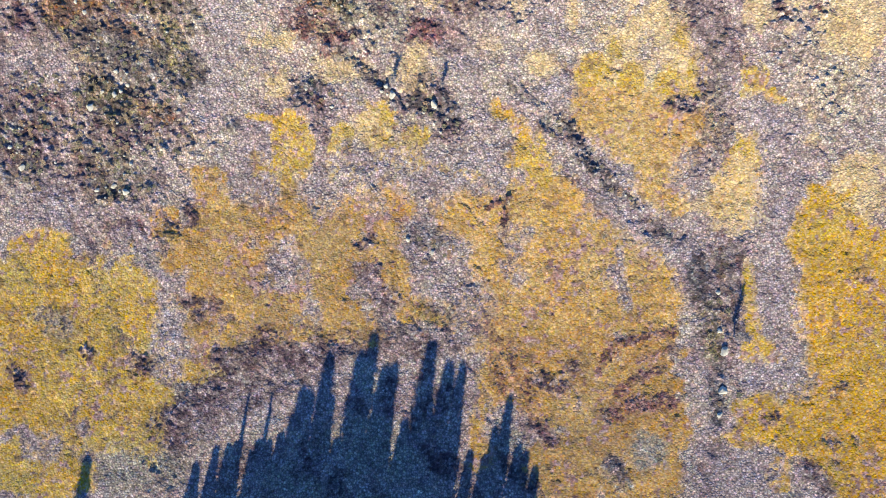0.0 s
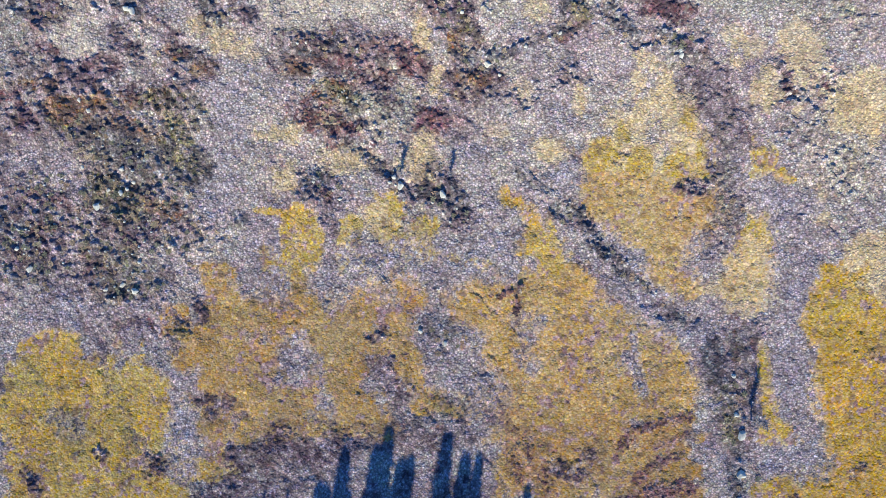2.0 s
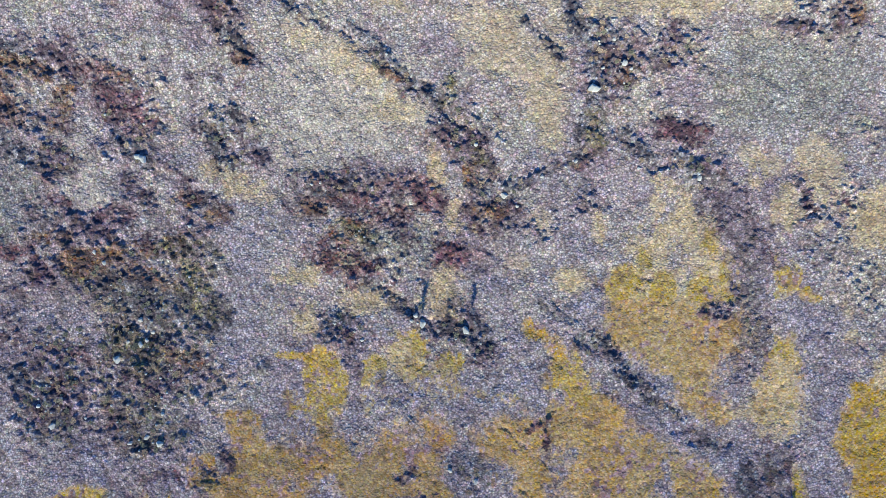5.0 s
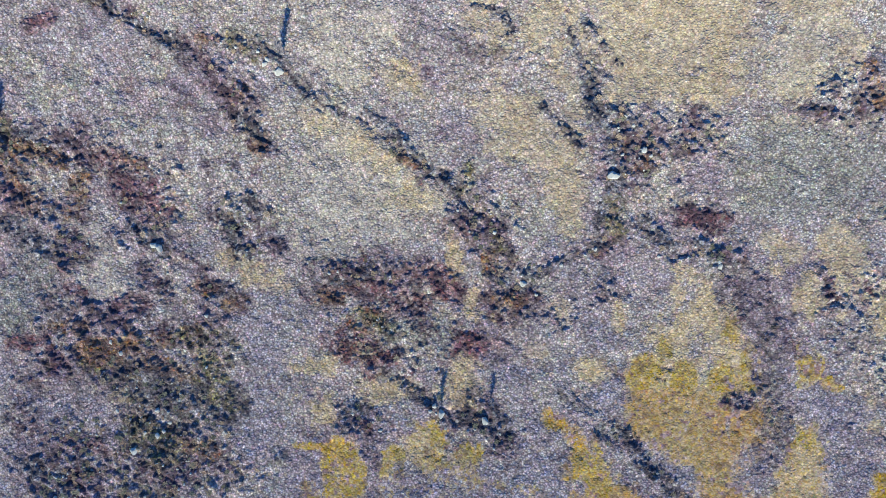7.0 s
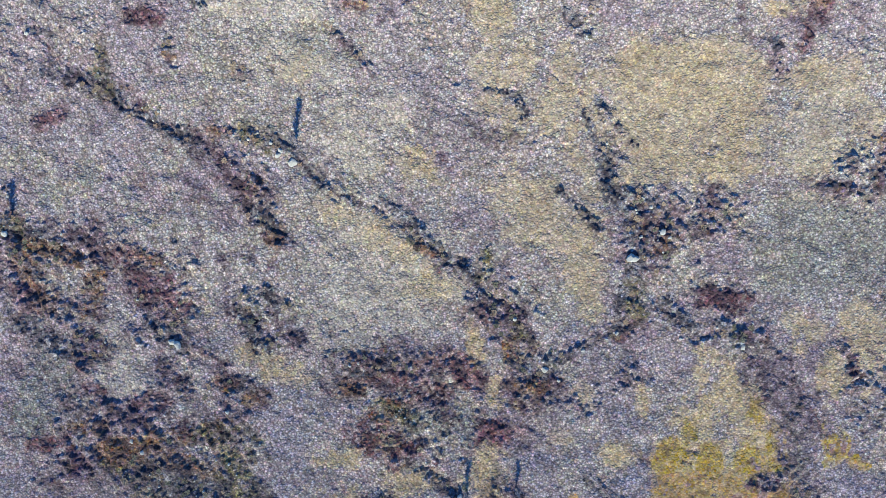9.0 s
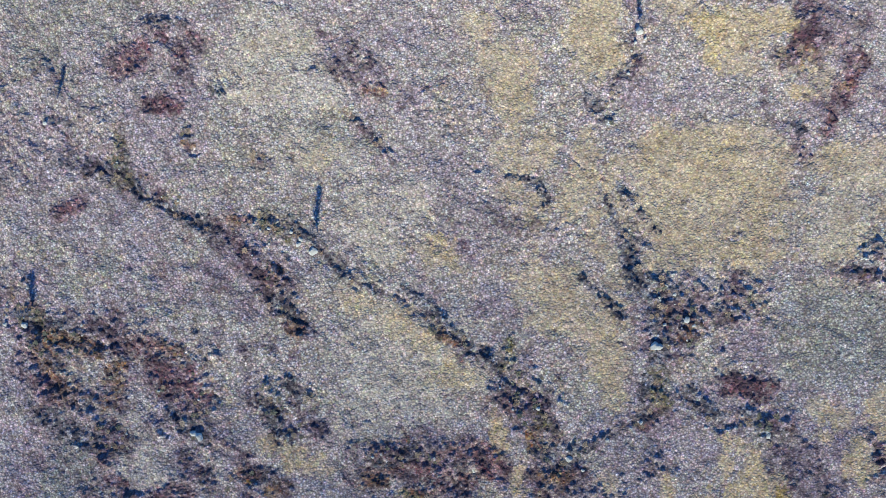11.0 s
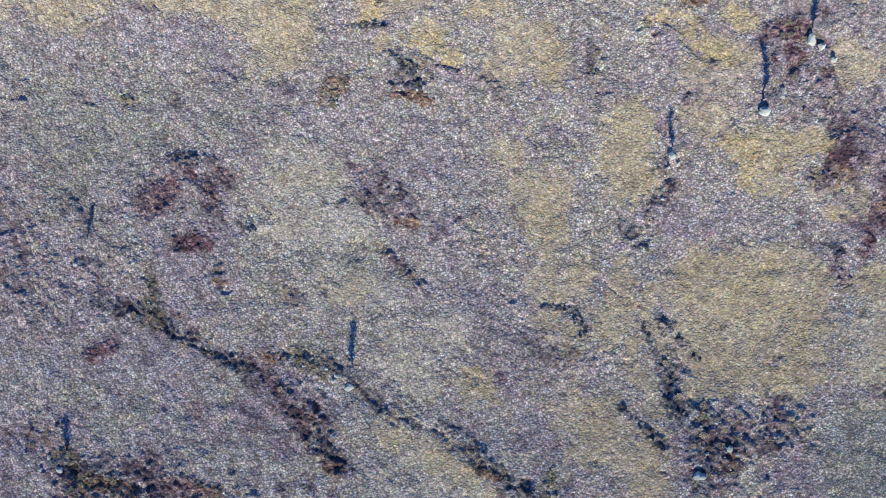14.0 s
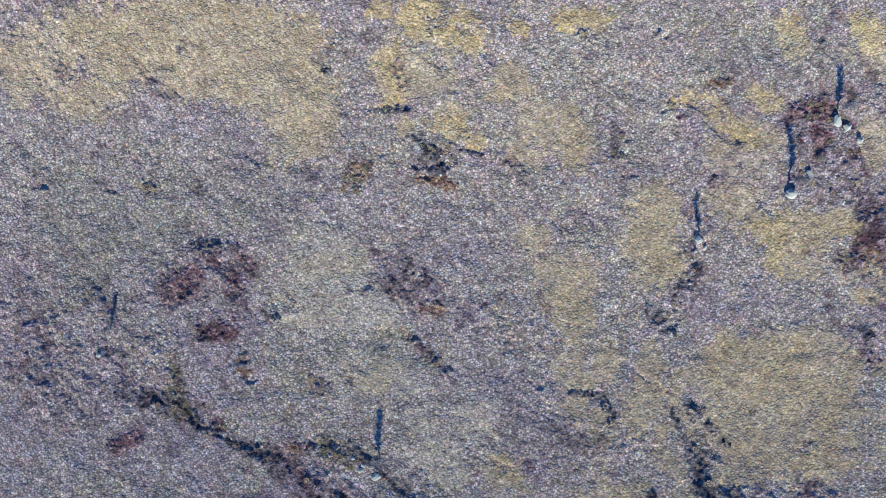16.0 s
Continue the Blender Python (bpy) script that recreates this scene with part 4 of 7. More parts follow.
mat("rust", "rust and olive shrub streak in dark heather", [(-56.1, 34.2, 3.3, 1.0, -8), (-49.5, 31.4, 3.4, 0.9, 2), (-42.0, 31.7, 2.5, 1.1, -13)])
mat("red", "wine red shrub streak in dark heather", [(-53.0, 38.4, 3.0, 0.9, -13), (-59.9, 32.2, 3.0, 1.0, -3), (-45.6, 36.4, 2.4, 0.9, -3)])
mat("rust", "rust brown shrubs along a dark hollow", [(-35.8, 38.0, 1.9, 1.2, -23), (-32.5, 35.6, 1.8, 0.7, -13)])
mat("fawn", "thin straw grass strewn round a pale boulder", [(27.9, 102.2, 5.2, 3.8, -6), (26.4, 96.3, 4.4, 3.8, -6), (33.2, 90.6, 5.1, 2.7, -6), (46.4, 100.8, 3.7, 3.8, -6)])
mat("moss_mustard", "broad ochre moss mat joining golden tongues", [(14.8, 3.2, 5.2, 6.0, 1), (18.0, -2.6, 7.5, 6.7, 1), (12.1, -5.8, 5.2, 4.5, 1), (18.8, -8.6, 6.7, 4.5, 1), (10.7, -11.0, 4.5, 3.4, 1), (8.2, 0.1, 3.4, 5.2, 1), (4.3, 4.4, 3.0, 3.0, 1), (21.8, -7.0, 4.5, 3.7, 1), (29.2, -5.3, 3.7, 4.5, 1), (29.2, -9.0, 3.4, 3.0, 1), (21.6, -0.3, 3.0, 3.7, 1), (17.0, 7.1, 2.2, 2.2, 1)])
mat("moss_ochre", "worn ochre moss with maroon streaks", [(18.2, -13.0, 6.0, 3.0, 1), (13.1, -15.4, 4.5, 3.4, 1), (22.7, -14.4, 3.7, 3.0, 1), (29.3, -12.7, 3.7, 1.9, 1), (18.4, -20.4, 6.7, 2.6, 1), (27.2, -17.9, 4.5, 1.5, 1), (24.4, -24.6, 6.0, 3.0, 1), (30.3, -25.2, 3.0, 3.4, 1), (18.6, -28.5, 5.2, 4.1, 1), (8.7, -18.5, 1.9, 3.0, 1), (7.4, -25.2, 1.5, 4.5, 1), (23.0, -29.8, 6.0, 3.0, 1), (31.1, -29.6, 3.0, 3.0, 1), (31.6, -17.1, 2.2, 3.0, 1)])
mat("moss_ochre", "brown ochre moss spilling through lilac heath", [(-10.2, -9.4, 3.0, 3.0, 1), (-7.9, -11.6, 2.2, 2.2, 1), (-14.6, -11.1, 3.0, 1.9, 1), (-20.7, -9.8, 3.7, 2.6, 1), (-24.6, -6.1, 3.0, 3.0, 1), (-28.4, -4.8, 3.7, 3.7, 1), (-30.3, -13.0, 1.9, 3.7, 1), (-33.0, -1.9, 2.6, 2.2, 1), (-10.5, 1.0, 4.5, 3.4, 1), (-4.6, 2.7, 2.2, 2.2, 1), (-4.4, -3.3, 1.9, 3.0, 1), (-12.6, -3.5, 2.6, 3.7, 1), (-24.8, -0.2, 4.5, 3.0, 1), (-19.6, 2.3, 3.7, 4.5, 1), (-28.7, 4.2, 3.4, 3.7, 1), (-5.5, 6.4, 3.0, 2.6, 1), (0.2, -8.4, 3.4, 1.9, 1)])
mat("moss_yellow", "narrow golden moss tongues pointing north", [(-17.3, 12.9, 1.5, 4.1, 1), (-13.2, 12.2, 1.0, 3.4, 1), (-1.9, 12.5, 1.5, 2.1, 1), (-22.1, 9.0, 1.6, 2.1, 1), (-8.0, 15.4, 1.6, 4.1, 16), (-10.8, 10.0, 3.7, 1.0, 1)])
mat("moss_yellow", "yellow olive moss mat with lilac specks", [(-52.5, -4.7, 4.5, 4.5, 1), (-47.1, -7.6, 5.2, 4.5, 1), (-41.8, -7.4, 4.5, 5.2, 1), (-52.1, -13.7, 3.7, 4.5, 1), (-43.6, -17.9, 6.0, 4.5, 1), (-48.5, -26.2, 3.0, 4.5, 1), (-51.7, -21.1, 3.7, 3.0, 1), (-39.0, -20.7, 4.5, 2.2, 1), (-37.9, -11.8, 2.2, 3.7, 1), (-53.6, -30.1, 2.2, 3.0, 1), (-52.7, -1.0, 3.0, 1.5, 1), (-31.6, -17.5, 4.5, 1.5, 1)])
mat("moss_gold", "deep golden moss mat along the lilac strip", [(49.8, 2.0, 3.0, 4.5, 1), (53.5, 2.9, 4.5, 5.2, 1), (55.1, -6.7, 6.0, 6.7, 1), (58.1, -14.0, 3.0, 7.5, 1), (52.9, -12.7, 3.0, 3.0, 1), (46.4, -21.0, 4.5, 3.4, 1), (50.1, -19.4, 4.5, 3.0, 1), (43.5, -23.3, 3.0, 2.1, 1), (55.3, -25.1, 4.5, 5.2, 1), (46.5, -28.3, 1.5, 2.2, 1), (58.0, -1.5, 3.0, 6.7, 1), (54.5, -19.3, 3.0, 3.0, 1)])
mat("moss_yellow", "thin yellow moss strip in lilac heath", [(42.3, -4.9, 1.0, 3.4, 1), (44.1, -12.4, 2.8, 1.6, 1)])
mat("moss_mustard", "golden moss bowl below straw grass", [(24.9, 18.6, 6.0, 5.2, 1), (31.7, 15.7, 4.5, 4.5, 1), (30.3, 9.7, 3.0, 3.7, 1), (21.9, 21.1, 3.7, 3.0, 1), (34.6, 19.6, 2.2, 3.7, 1), (31.9, 7.5, 2.2, 2.2, 1)], [(33.4, 19.7, 1.6, 1.0, 1)])
mat("straw", "straw yellow grass over a golden bowl", [(27.0, 26.9, 3.7, 4.5, 1), (32.3, 25.6, 3.0, 3.7, 1), (29.9, 31.6, 3.4, 3.0, 1), (23.3, 23.8, 3.0, 2.2, 1), (40.8, 8.5, 3.6, 4.6, 1), (36.3, 7.2, 3.0, 1.6, 1), (40.1, 4.7, 3.0, 2.1, 1)], [(28.1, 27.7, 1.5, 1.6, 1), (34.4, 11.3, 2.8, 3.0, 1)])
mat("straw", "faint straw grass by the moor's rim", [(54.6, 29.9, 3.7, 4.5, 1), (57.6, 32.3, 3.0, 3.7, 1), (50.3, 17.0, 1.5, 2.2, 1), (57.1, 11.9, 3.0, 2.2, 1), (57.8, 7.5, 2.2, 2.2, 1), (42.6, 32.6, 1.5, 3.0, 1)])
mat("straw", "small straw grass cushions between shrubs", [(-21.6, 26.9, 3.0, 1.6, -4), (-21.1, 21.4, 1.9, 2.2, -4), (-12.1, 23.5, 3.4, 1.6, -4), (-8.8, 16.1, 1.9, 3.7, -4), (-14.8, 28.8, 1.5, 1.0, -4), (-2.5, 23.8, 2.6, 3.0, -4), (13.7, 24.8, 2.1, 1.6, -24), (7.2, 27.3, 1.9, 1.3, -4), (-0.6, 33.2, 1.6, 1.5, -4), (-3.2, 39.3, 1.0, 2.2, -4)])
mat("fawn", "straw grass tongue beside a stony gully", [(7.3, 55.9, 3.7, 4.1, -34), (10.9, 52.7, 3.4, 4.5, -24), (12.1, 48.2, 3.0, 3.4, -4), (3.8, 59.9, 3.0, 3.0, -4), (12.6, 43.7, 1.9, 1.5, -4)])
mat("moss_yellow", "yellow moss tongues below dark shrubs", [(-19.2, 13.6, 2.2, 3.4, -4), (-22.3, 10.9, 1.9, 1.3, -4), (-11.9, 12.6, 1.2, 2.6, -4), (-3.1, 12.9, 2.1, 3.4, -4), (12.3, 13.6, 1.8, 3.0, -34), (14.3, 10.6, 1.9, 2.6, -34), (9.7, 18.1, 1.3, 1.5, -4), (43.0, 24.5, 1.0, 2.6, 16), (44.6, 21.5, 1.9, 0.9, -24)])
mat("fawn", "broad fawn grass mat with a lobed rim", [(21.5, 73.3, 4.5, 4.5, -6), (29.5, 72.5, 6.0, 3.7, -6), (25.1, 65.5, 6.7, 5.2, -6), (33.5, 68.4, 3.7, 4.5, -6), (31.2, 61.3, 4.5, 3.0, -6), (20.9, 60.8, 3.0, 1.5, -6), (42.7, 72.0, 3.0, 2.2, -6), (47.1, 71.5, 2.2, 2.2, -6)])
mat("fawn", "warm fawn grass below a dead tree", [(15.6, 94.9, 3.0, 3.7, -6), (14.2, 88.2, 3.4, 3.0, -6), (12.2, 90.7, 2.2, 2.2, -6)])
mat("fawn", "narrow fawn strips between dark runnels", [(14.1, 69.5, 0.8, 3.4, -6), (16.8, 64.1, 0.7, 2.5, -6), (12.1, 74.9, 2.2, 3.7, -6), (10.0, 69.2, 1.9, 2.2, -6)])
mat("tussock", "yellow grass crest beside plum heather", [(32.4, 91.5, 4.5, 1.6, -6), (38.3, 91.0, 3.4, 1.3, -6), (29.9, 88.9, 1.5, 3.0, -6), (51.5, 96.6, 2.2, 1.9, -6), (42.1, 85.5, 1.3, 1.6, -6), (40.9, 81.5, 2.2, 1.2, -6)])
mat("pale", "bleached grass rise over a hidden stone edge", [(-32.0, 91.3, 4.5, 3.4, -6), (-24.1, 87.5, 4.5, 3.7, -6), (-24.5, 82.2, 3.7, 2.2, -6), (-18.9, 77.9, 3.0, 3.0, -6), (-27.8, 96.2, 4.5, 2.2, -6)])
mat("pale", "bleached grass slope under a dead tree", [(-17.0, 66.6, 2.1, 3.7, 19), (-11.9, 72.8, 3.7, 3.0, -6), (-18.7, 71.9, 2.2, 3.0, -6)])
mat("straw", "small straw tufts on a bleached slope", [(-19.5, 58.7, 2.1, 2.2, -6), (-14.7, 55.3, 1.9, 1.9, -6), (-8.2, 65.0, 1.6, 1.5, -6), (-8.3, 48.8, 2.6, 2.2, -6), (-10.8, 52.7, 2.2, 1.5, -6)])
mat("fawn", "wide olive brown grass slope", [(-49.3, 126.6, 15.0, 5.2, -8), (-36.9, 121.1, 6.7, 4.5, -8), (-30.2, 113.3, 4.5, 5.2, -8), (-31.8, 125.8, 7.5, 3.7, -8), (-64.0, 125.5, 5.2, 6.0, -8), (-42.8, 129.6, 9.0, 3.0, -8), (-57.6, 120.0, 6.0, 3.0, -8)])
mat("tussock", "yellow tussock patches on the rise", [(-11.3, 125.4, 3.7, 3.0, -8), (-6.4, 122.4, 2.2, 3.0, -8), (1.1, 122.1, 1.3, 1.0, -8), (8.0, 122.8, 2.2, 1.3, -8), (-16.7, 118.4, 2.2, 3.7, -8), (-6.7, 107.9, 1.3, 1.0, -8), (-10.1, 110.7, 3.0, 1.9, -8)])
mat("tussock", "scattered yellow sedge tufts near boulders", [(27.1, 105.0, 3.4, 1.2, -33), (20.4, 109.7, 1.6, 0.8, -8), (30.8, 109.4, 1.5, 1.3, -8), (36.3, 116.7, 1.9, 3.0, -8), (45.7, 114.6, 2.7, 3.4, -8)])
mat("fawn", "rounded fawn tussock on open moor", [(-1.0, 114.8, 2.8, 2.4, -8), (6.5, 106.2, 2.4, 3.7, -8), (2.5, 88.0, 2.8, 3.0, -8), (2.3, 83.3, 2.8, 3.0, -8)])
mat("fawn", "fawn grass round small pale stones", [(15.5, 96.0, 2.4, 3.1, -8), (16.0, 89.3, 3.0, 2.2, -8), (34.7, 91.3, 3.7, 1.6, -8), (38.1, 92.0, 3.0, 1.3, -8)])
mat("fawn", "fawn mat lobes split by blue runnels", [(15.4, 70.0, 1.0, 3.1, 7), (12.1, 67.1, 1.3, 2.2, -8), (21.3, 75.4, 2.5, 3.6, -8), (25.3, 70.5, 5.6, 5.2, -8), (28.8, 74.5, 3.7, 3.0, -8), (24.8, 64.5, 6.4, 3.4, -8), (34.7, 67.9, 2.8, 4.5, -8)], [(24.9, 75.0, 1.0, 1.5, -8)])

mat("moss_yellow", "thin yellow moss fading into straw grass", [(21.1, 24.5, 2.4, 2.2, 1), (26.3, 23.5, 1.9, 1.9, 1), (35.0, 24.1, 1.3, 3.4, 1), (30.8, 22.9, 1.9, 1.9, 1), (24.0, 27.6, 1.2, 1.9, 1), (32.6, 29.4, 1.3, 2.2, 1)])
# strips of heather, sedge and scrub that run through the mats; slate mostly paints in the blue shade of gullies and
# hollows
grow("lilac", 1.1, [(-22.6, 12.6), (-21.9, 11.2)])
grow("lilac", 0.9, [(-25.6, 12.4), (-24.9, 9.4)])
grow("lilac", 1.3, [(10.5, -2.9), (11.7, -3.6)])
grow("lilac", 0.9, [(25.0, -3.2), (26.2, -6.9)])
grow("lilac", 0.6, [(25.3, 0.6), (25.4, -2.4)])
grow("lilac", 1.6, [(10.7, 2.4), (11.9, 2.0)])
grow("lilac", 1.1, [(5.7, 8.2), (8.7, 8.3)])
grow("lilac", 2.2, [(3.0, -0.1), (4.6, -4.5), (6.9, -7.4), (5.2, -11.2)])
grow("lilac", 2.7, [(-1.6, 1.3), (2.3, -2.4), (3.2, -6.8)])
grow("lilac", 2.1, [(-19.5, -1.5), (-19.0, -4.5)])
grow("lilac", 2.2, [(-15.2, 6.9), (-13.9, 6.0)])
grow("lilac", 1.3, [(-8.5, 7.1), (-7.1, 4.7)])
grow("lilac", 1.0, [(-15.5, -8.1), (-15.0, -9.7)])
grow("lilac", 2.2, [(-25.0, 6.6), (-22.0, 7.3)])
grow("lilac", 2.7, [(-0.2, 6.6), (-1.0, 8.0)])
grow("lilac", 2.2, [(-34.1, -10.9), (-34.7, -16.1), (-33.2, -14.6)])
grow("lilac", 1.5, [(-35.1, -5.7), (-34.2, -10.2)])
grow("lilac", 1.6, [(-49.9, -11.4), (-48.4, -12.2)])
grow("lilac", 1.8, [(-51.4, -28.5), (-49.2, -27.7)])
grow("lilac", 3.1, [(-27.6, -23.3), (-20.3, -19.4), (-14.3, -19.2)])
grow("lilac", 1.9, [(46.9, -1.8), (47.7, -7.7), (47.8, -12.1), (49.3, -16.5)])
grow("lilac", 2.4, [(43.4, -15.2), (46.4, -16.6)])
grow("lilac", 1.5, [(43.9, -0.4), (44.8, -7.8)])
grow("lilac", 3.4, [(43.6, -27.7), (40.7, -30.0)])
grow("lilac", 2.5, [(34.8, 12.1), (34.4, 10.4)])
grow("lilac", 2.6, [(21.3, 11.7), (24.4, 8.0), (28.2, 4.0), (32.7, 1.5)])
grow("lilac", 2.8, [(43.2, 19.1), (47.3, 16.9), (45.6, 7.9), (43.5, 1.1)])
grow("lilac", 3.0, [(-53.8, 23.3), (-50.6, 19.6)])
grow("lilac", 2.7, [(-53.0, 6.6), (-49.9, 4.4)])
grow("lilac", 1.0, [(28.9, -26.0), (29.2, -24.9)])
grow("lilac", 3.0, [(-10.9, 10.8), (2.7, 10.4), (7.8, 14.3)])
grow("red", 0.6, [(22.7, -15.9), (24.5, -12.1), (29.3, -10.8), (32.6, -10.4)])
grow("red", 0.4, [(27.9, -14.2), (32.3, -12.2)])
grow("red", 0.7, [(25.4, -18.4), (27.9, -16.1), (30.9, -15.2)])
grow("red", 1.1, [(24.3, -21.7), (27.3, -19.8), (32.4, -18.9)])
grow("red", 0.5, [(7.7, 5.3), (10.3, 6.9), (9.6, 3.1)])
grow("red", 0.9, [(8.6, -14.8), (10.2, -18.5)])
grow("red", 1.2, [(-14.4, 25.8), (-11.4, 28.2)])
grow("plum", 1.1, [(14.6, -16.8), (17.6, -18.2), (19.0, -15.2)], 0.9)
grow("plum", 1.2, [(15.1, -23.5), (16.7, -25.6)], 0.9)
grow("plum", 1.0, [(-9.0, 0.3), (-7.9, 0.7)], 0.9)
grow("plum", 1.5, [(-8.9, -3.4), (-6.6, -4.9), (-5.0, -7.8)], 0.9)
grow("plum", 1.0, [(-32.5, 4.1), (-31.7, 2.7)], 0.9)
grow("plum", 1.0, [(-32.0, -7.9), (-28.2, -8.5), (-30.4, -10.0)], 0.9)
grow("plum", 1.1, [(-36.9, -16.2), (-37.6, -17.9)], 0.9)
grow("plum", 0.9, [(-45.2, -15.0), (-44.9, -15.3)], 0.9)
grow("plum", 1.1, [(-54.9, -17.5), (-53.3, -19.7)], 0.9)
grow("plum", 1.5, [(-20.6, -12.7), (-17.5, -15.6), (-14.5, -14.0)], 0.9)
grow("plum", 1.3, [(-27.9, -16.7), (-26.3, -18.9)], 0.9)
grow("plum", 1.5, [(52.4, -29.6), (50.2, -27.5)], 0.9)
grow("plum", 0.7, [(56.5, -2.2), (58.0, -2.9)], 0.9)
grow("plum", 1.1, [(32.0, 20.3), (34.3, 19.4)], 0.9)
grow("plum", 2.2, [(35.9, 34.0), (36.9, 26.4), (37.8, 18.9), (37.1, 14.4)], 0.9)
grow("plum", 0.7, [(45.0, -21.4), (46.1, -20.7)], 0.9)
grow("plum", 0.7, [(53.1, -23.0), (53.8, -24.1)], 0.9)
grow("plum", 1.0, [(54.5, -17.1), (53.7, -17.8)], 0.9)
grow("slate", 1.3, [(-1.6, 2.0), (0.7, 0.6)], 0.95)
grow("slate", 1.3, [(24.5, -27.6), (26.0, -30.5)], 0.95)
grow("slate", 1.6, [(35.8, -1.4), (36.6, -5.1), (37.5, -9.5)], 0.95)
# this strip paints the thin shadow of the dead tree south of it
grow("slate", 0.5, [(39.5, -2.0), (40.7, -9.4)], 0.95)
grow("slate", 1.1, [(38.2, -14.6), (38.2, -21.3)], 0.95)
grow("slate", 0.8, [(21.3, 12.4), (24.4, 8.8), (28.2, 4.4), (32.0, 2.2)], 0.95)
grow("slate", 1.5, [(-58.0, 16.3), (-53.1, 8.8)], 0.95)
grow("slate", 0.9, [(-44.6, 21.2), (-40.7, 19.8)], 0.95)
grow("slate", 0.7, [(-46.3, 9.0), (-43.1, 5.7), (-37.9, 7.0)], 0.95)
grow("slate", 0.9, [(-5.1, 18.9), (-2.1, 19.5), (1.7, 17.9)], 0.95)
grow("slate", 1.0, [(-18.3, 20.0), (-15.7, 21.2)], 0.95)
grow("slate", 0.9, [(14.9, 17.1), (17.5, 16.5)], 0.95)
grow("slate", 0.9, [(-27.7, 16.0), (-26.1, 15.7)], 0.95)
grow("slate", 1.0, [(-32.2, -21.6), (-31.4, -22.0)], 0.95)
grow("olive", 3.4, [(-51.0, 28.7), (-39.4, 24.4), (-32.4, 22.3)], 0.6)
grow("olive", 2.1, [(-46.4, 12.1), (-38.7, 7.7), (-44.7, 6.8)], 0.6)
grow("olive", 1.5, [(37.7, 16.6), (36.4, 14.5)], 0.6)
grow("olive", 1.6, [(35.9, -6.6), (37.4, -12.4)], 0.6)
grow("olive", 1.8, [(0.2, -8.4), (2.5, -9.1)], 0.6)
grow("olive", 1.6, [(-35.3, 0.3), (-34.6, 1.1)], 0.6)
grow("sedge", 2.8, [(-40.8, -30.4), (-34.1, -30.2)])
grow("sedge", 2.2, [(28.8, -25.2), (29.6, -25.9)])
grow("sedge", 1.9, [(-11.5, 31.3), (-5.5, 30.7)])
grow("lilac", 3.6, [(-55.9, 22.7), (-51.5, 20.3)])
grow("lilac", 2.8, [(-28.8, 31.7), (-27.5, 27.9), (-30.6, 24.4), (-29.4, 17.8)])
grow("lilac", 3.0, [(46.7, 16.3), (46.2, 8.4)])
grow("lilac", 2.2, [(3.5, 26.4), (5.4, 20.5), (7.3, 14.6)])
grow("lilac", 2.2, [(14.1, 31.8), (15.4, 28.8)])
grow("lilac", 2.1, [(16.4, 21.4), (16.9, 17.0)])
grow("sedge", 3.0, [(-58.4, 41.3), (-61.6, 35.5)])
grow("sedge", 4.5, [(40.5, 52.7), (47.7, 49.3)])
grow("sedge", 3.7, [(48.9, 46.3), (40.1, 46.0)])
grow("plum", 1.9, [(-36.4, 69.2), (-33.5, 64.9), (-29.9, 60.2)], 0.68)
grow("plum", 1.5, [(-30.0, 58.7), (-27.1, 56.2)], 0.68)
grow("plum", 1.5, [(-54.9, 60.0), (-50.5, 55.9), (-46.7, 55.0)], 0.68)
grow("plum", 1.8, [(-59.6, 52.6), (-59.0, 48.8)], 0.68)
grow("plum", 1.5, [(-53.6, 50.8), (-51.4, 48.5)], 0.68)
grow("plum", 2.0, [(-46.8, 52.0), (-41.7, 46.5), (-40.3, 43.4)], 0.68)
grow("plum", 1.6, [(-53.8, 45.6), (-50.9, 43.2)], 0.68)
grow("plum", 1.4, [(-37.4, 41.0), (-35.3, 38.7), (-30.9, 36.2)], 0.68)
grow("plum", 1.3, [(-44.2, 40.6), (-40.5, 37.4)], 0.68)
grow("plum", 1.9, [(-55.5, 36.7), (-48.1, 34.9), (-41.4, 33.0)], 0.68)
grow("plum", 2.4, [(-61.2, 22.2), (-56.1, 16.1), (-52.5, 12.3)], 0.68)
grow("plum", 2.5, [(-42.8, 15.5), (-35.4, 14.4)], 0.68)
grow("plum", 2.2, [(-21.1, 39.4), (-15.2, 37.7), (-10.8, 35.2)], 0.68)
grow("plum", 1.6, [(-0.7, 45.9), (3.0, 44.2), (3.6, 41.2)], 0.68)
grow("plum", 2.1, [(-1.2, 20.8), (2.3, 17.7), (2.9, 14.8)], 0.68)
grow("plum", 2.2, [(1.8, 35.3), (6.8, 33.6), (3.8, 31.6)], 0.68)
grow("plum", 1.6, [(20.7, 56.0), (24.3, 53.5), (21.8, 49.2)], 0.68)
grow("plum", 1.2, [(27.3, 54.1), (29.7, 56.3), (30.5, 58.5)], 0.68)
grow("plum", 2.5, [(33.4, 33.8), (36.1, 30.7)], 0.68)
grow("plum", 1.5, [(-8.0, 32.9), (-6.6, 29.9)], 0.68)
grow("plum", 1.6, [(26.7, 44.5), (32.5, 42.7)], 0.68)
grow("red", 2.1, [(-18.5, 30.4), (-12.7, 27.2)], 0.68)
grow("red", 1.8, [(-7.7, 38.8), (-3.3, 37.1)], 0.68)
grow("red", 1.8, [(-0.8, 28.8), (2.1, 28.0)], 0.68)
grow("red", 1.3, [(28.1, 44.0), (31.8, 43.1)], 0.68)
